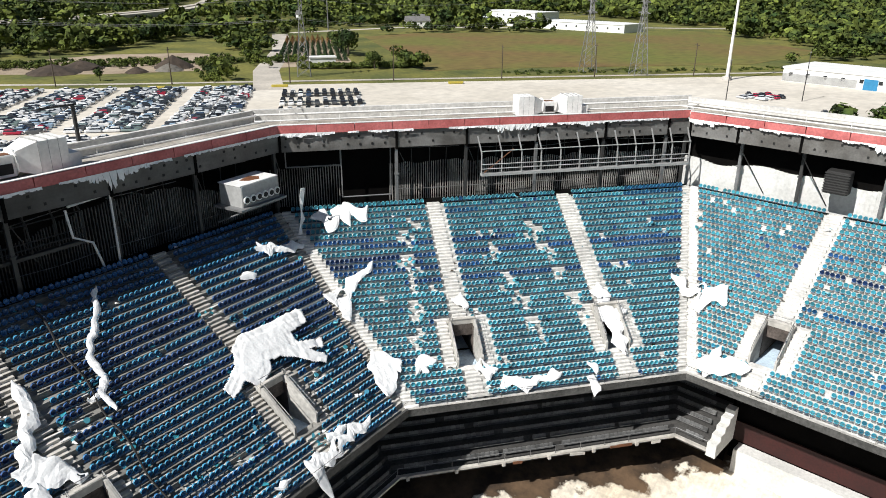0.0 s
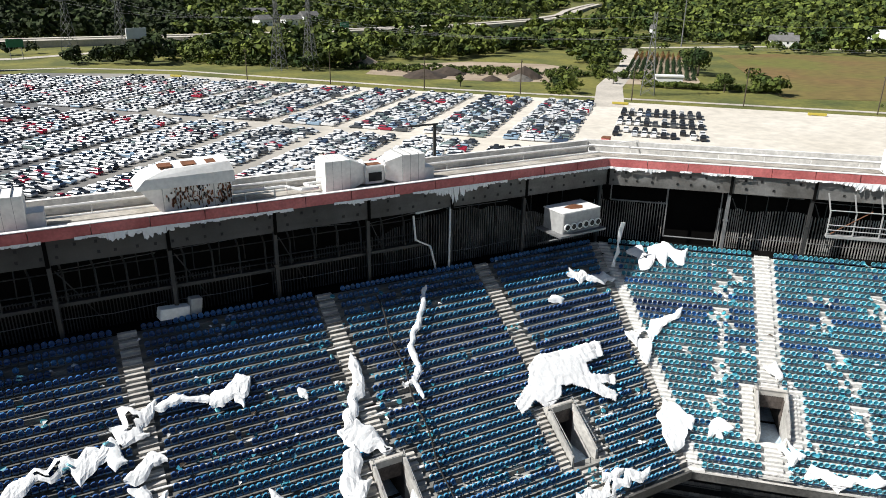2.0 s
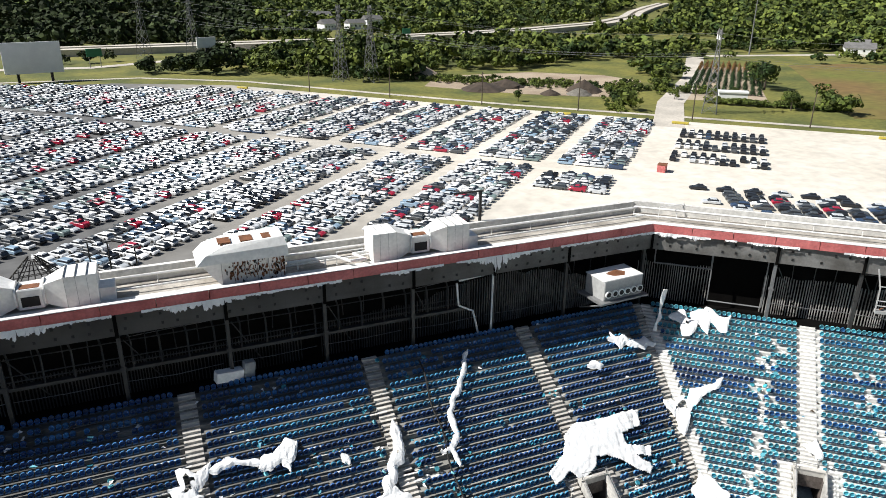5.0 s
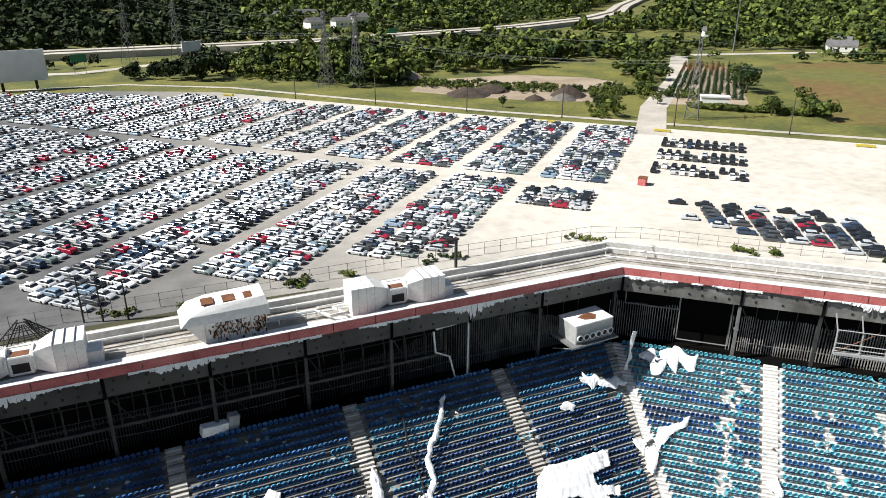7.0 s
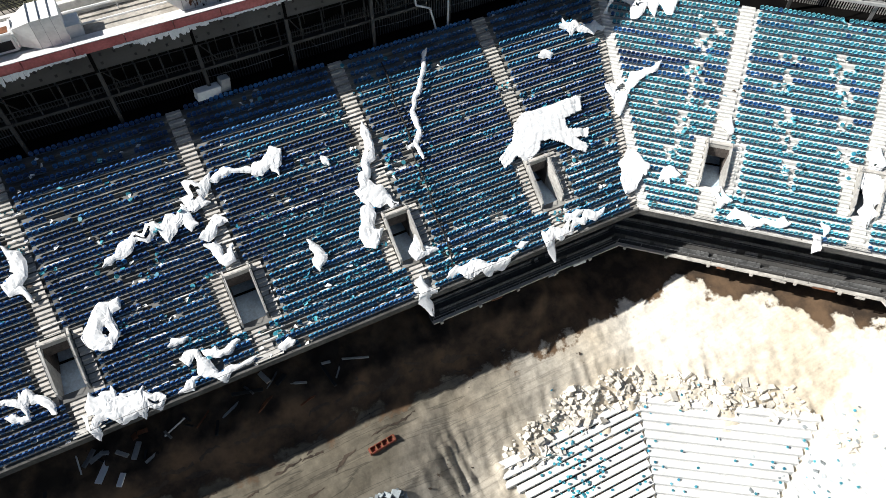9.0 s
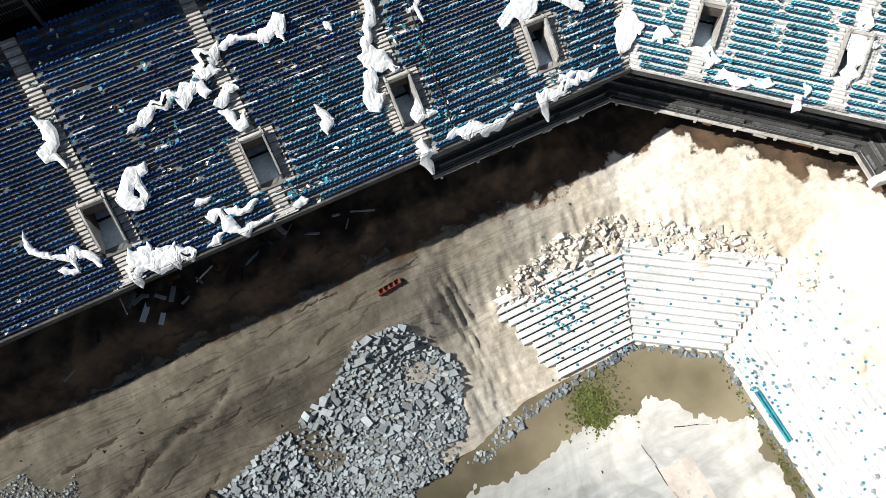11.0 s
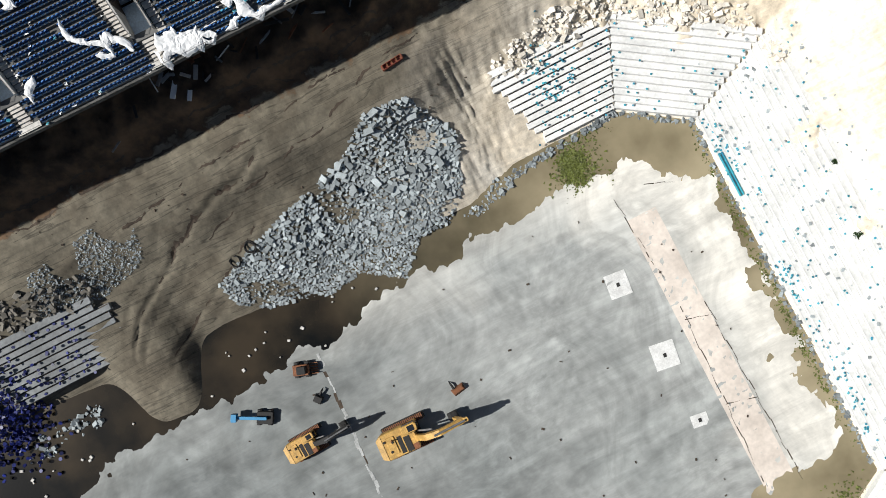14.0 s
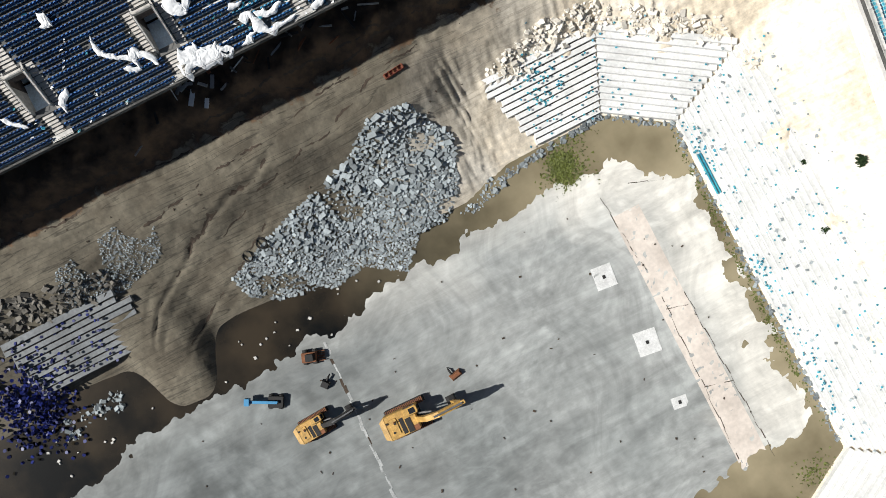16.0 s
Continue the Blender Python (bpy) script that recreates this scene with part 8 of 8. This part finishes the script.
def pole(x, y, h, label, m="bark"):
    t = thing("utility_pole", label, "pole", pose(x, y, LOT), "utility poles")
    part("shaft", Shape().tube([(0, 0, -0.3), (0, 0, h)], [0.2, 0.12], 6), m, t)
    part("cross_arm", Shape().box(-1.3, 1.3, -0.07, 0.07, h - 0.9, h - 0.7, 0, pose(0, 0, 0, 0, 0, 45)), m, t)


for k in range(9):
    pole(58 + k * 24, 262 - k * 24 + 2 * (k % 2), 11, "weathered wooden utility pole by the service track")
light = thing("light_mast", "tall thin white stadium light mast", "mast", pose(246, 58, LOT))
part("shaft", Shape().tube([(0, 0, 0), (0, 0, 42)], [0.55, 0.3], 8), "unit", light)
part("base", Shape().box(-1.2, 1.2, -1.2, 1.2, 0, 1.2), "concrete", light)
light = thing("light_mast", "tall grey light mast by the road", "mast", pose(330, 318, LOT))
part("shaft", Shape().tube([(0, 0, 0), (0, 0, 34)], [0.4, 0.25], 8), "steel", light)
part("lamp_ring", Shape().tube([(-1.6, 0, 33.5), (1.6, 0, 33.5)], 0.4, 6), "unit", light)
for x, y, h in ((214, 30, 13), (180, 42, 13), (-6.2, 95.8, 7), (-8.6, 96.6, 7), (-3.0, 95.2, 6)):
    light = thing("lot_lamp", "slim lamp post standing in the parking lot", "lamp post", pose(x, y, LOT), "lot lamps")
    part("shaft", Shape().tube([(0, 0, 0), (0, 0, h)], [0.14, 0.09], 6), "dark_steel", light)
    part("head", Shape().box(-0.5, 0.5, -0.15, 0.15, h - 0.1, h + 0.12), "steel", light)
scr = thing("screen", "large blank white outdoor screen on dark posts", "screen", pose(-38, 326, LOT, 0, 0, 14))
part("panel", Shape().box(-10.5, 10.5, -0.4, 0.4, 3.5, 15.5), "white", scr)
for x in (-6, 6):
    part("post", Shape().box(x - 0.5, x + 0.5, 0.4, 1.2, -0.3, 14), "black", scr)
bb = thing("billboard", "white roadside billboard above the trees", "billboard", pose(33, 380, LOT, 0, 0, 20))
part("panel", Shape().box(-5, 5, -0.3, 0.3, 7, 12), "white", bb)
part("post", Shape().box(-0.5, 0.5, 0.3, 1.1, -0.3, 11), "black", bb)
for x, y in ((172, 468), (-18, 372)):
    sg = thing("road_sign", "green overhead road sign on posts", "sign", pose(x, y, LOT, 0, 0, 15), "road signs")
    part("panel", Shape().box(-3.4, 3.4, -0.15, 0.15, 5, 8.6), "green", sg)
    for dx in (-2.4, 2.4):
        part("post", Shape().tube([(dx, 0.3, -0.3), (dx, 0.3, 8)], 0.15, 5), "steel", sg)


def house(x, y, ang, w, d, h, label, m="white", flat=False, windows=4, group="houses", roofm="roof"):
    t = thing("house", label, "building", pose(x, y, LOT, 0, 0, ang), group)
    wall = part("wall", Shape().box(-w / 2, w / 2, -d / 2, d / 2, -0.5, h), m, t)
    if flat:
        part("roof", Shape().box(-w / 2 - 0.3, w / 2 + 0.3, -d / 2 - 0.3, d / 2 + 0.3, h, h + 0.5), roofm, t)
    else:
        g = d * 0.35
        part("roof", Shape().add([(-w / 2 - 0.5, -d / 2 - 0.5, h), (w / 2 + 0.5, -d / 2 - 0.5, h), (w / 2 + 0.5, d / 2 + 0.5, h), (-w / 2 - 0.5, d / 2 + 0.5, h), (-w / 2 - 0.5, 0, h + g), (w / 2 + 0.5, 0, h + g)], [(0, 1, 5, 4), (2, 3, 4, 5), (1, 2, 5), (3, 0, 4), (3, 2, 1, 0)]), roofm, t)
    for k in range(windows):
        u = -w / 2 + w * (k + 0.5) / windows
        win = part("window", Shape().box(u - 0.7, u + 0.7, -d / 2 - 0.08, -d / 2 + 0.02, h * 0.4, h * 0.4 + 1.4), "white", t)
        part("pane", Shape().box(u - 0.58, u + 0.58, -d / 2 - 0.1, -d / 2 - 0.04, h * 0.4 + 0.12, h * 0.4 + 1.28), "glass", win)
    return t


for x, y, a, w, d, h in ((146, 700, 20, 18, 10, 6), (160, 668, 10, 20, 11, 8), (152, 610, 30, 14, 9, 5), (175, 604, 15, 16, 9, 5), (194, 617, 15, 16, 10, 7), (150, 600, 20, 12, 9, 5), (402, 407, -30, 18, 9, 4), (398, 300, -45, 16, 9, 3.4), (600, 520, -40, 16, 10, 5), (650, 430, -50, 14, 9, 5), (640, 250, -60, 14, 9, 5), (700, 180, -70, 14, 9, 5)):
    house(x, y, a, w, d, h, "white wooden house with a grey gabled roof among trees")
house(456, 268, -100, 66, 26, 4.0, "long low white works building with a flat roof", flat=True, windows=12, group="works buildings", roofm="white")
house(441, 192, -100, 62, 22, 4.6, "white works building with a flat roof", flat=True, windows=8, group="works buildings", roofm="white")
house(540, 300, -103, 60, 30, 5, "low white warehouse with a pale flat roof", flat=True, windows=8, group="works buildings", roofm="white")
house(424, 322, -60, 14, 8, 3.5, "small white shed by the road", windows=2, group="works buildings")
house(193, 190, -38, 9.5, 4, 3.0, "white nursery shed with a pale roof", flat=True, windows=0, group="works buildings", roofm="white")
b = house(259, 14, -106, 54, 22, 4.2, "long white building with a grey panelled wall and blue door", flat=True, windows=10, group="works buildings", roofm="white")
part("door", Shape().box(-2, 2, -11.15, -10.95, 0, 3.2), "blue", b, "blue roller door")
part("wall_panel", Shape().box(-27, -4, -11.1, -10.96, 0.2, 2.6), "unit_grey", b, "grey lower wall panels")
for x, y, r, h, m in ((156, 228, 7, 4.5, "soil"), (150, 222, 5, 2.5, "brown_lumps"), (122, 246, 9, 3, "soil"), (134, 250, 8, 3, "soil"), (114, 288, 8, 5, "dirt"), (140, 226, 4, 2, "soil")):
    s = Shape()
    rings = []
    for k in range(5):
        t = k / 4
        rings.append([(x + r * (1 - t) * (1 + 0.25 * frac(a, k, 0.9, x)) * math.cos(a), y + r * (1 - t) * (1 + 0.25 * frac(a, k, 0.9, y)) * math.sin(a), LOT + h * t ** 0.8) for a in [2 * math.pi * j / 14 for j in range(14)]])
    solid("soil_mound", s.loft(rings), m, "heap of dug soil in the dirt yard", "heap", group="spoil heaps")
for x, y in ((146, 162), (184, 124), (122, 188), (36, 280)):
    br = thing("barrier", "yellow steel barrier at the edge of the lot", "barrier", pose(x, y, LOT, 0, 0, -45), "yellow barriers")
    part("rail", Shape().box(-2.4, 2.4, -0.4, 0.4, 0.15, 0.75, bev=0.08), "yellowline", br)
    for e in (-1.8, 1.8):
        part("foot", Shape().box(e - 0.2, e + 0.2, -0.35, 0.35, -0.04, 0.2), "yellowline", br)
bx = thing("red_bin", "small red steel bin on the open lot", "bin", pose(104.5, 119.5, LOT, 0, 0, 40))
part("tub", Shape().box(-1.1, 1.1, -0.9, 0.9, 0, 1.6, bev=0.08), "red", bx)
part("lid", Shape().box(-1.15, 1.15, -0.95, 0.95, 1.6, 1.72), "rust", bx)
# fence round the stadium apron
fence = thing("fence", "rusting wire fence along the weedy edge of the lot", "fence")
fp = [(-30, 98), (20, 97.3), (50, 97), (74, 96), (82, 92), (94, 81), (112, 66), (130, 50)]
for (xa, ya), (xb, yb) in zip(fp, fp[1:]):
    n = max(1, int(math.hypot(xb - xa, yb - ya) / 3))
    for k in range(n):
        t = k / n
        part("post", Shape().tube([(xa + (xb - xa) * t, ya + (yb - ya) * t, LOT - 0.1), (xa + (xb - xa) * t, ya + (yb - ya) * t, LOT + 2.2)], 0.05, 4), "steel", fence)
    part("rail", Shape().tube([(xa, ya, LOT + 2.15), (xb, yb, LOT + 2.15)], 0.035, 4).tube([(xa, ya, LOT + 1.1), (xb, yb, LOT + 1.1)], 0.03, 4), "steel", fence)
# rest of the bowl, out of sight
s = Shape()
for (xa, ya), (xb, yb) in (((-72, 52), (-110, 52)), ((-110, 52), (-110, -100)), ((-110, -100), (50, -100)), ((50, -100), (69, -60)), ((69, -60), (62, -36))):
    d = Vector((xb - xa, yb - ya)).normalized()
    n = Vector((-d.y, d.x)) * 0.5
    s.prism([(xa - n.x, ya - n.y), (xb - n.x, yb - n.y), (xb + n.x, yb + n.y), (xa + n.x, ya + n.y)][::-1], -1, 34)
solid("wall_bowl", s, "concrete", "plain concrete outer wall of the bowl", "wall", "structure")

# bring the plan to metres
bpy.context.view_layer.update()
for ob in list(scene.objects):
    if ob.parent is None and ob.type in ("MESH", "EMPTY"):
        ob.matrix_world = Matrix.Scale(UNIT, 4) @ ob.matrix_world
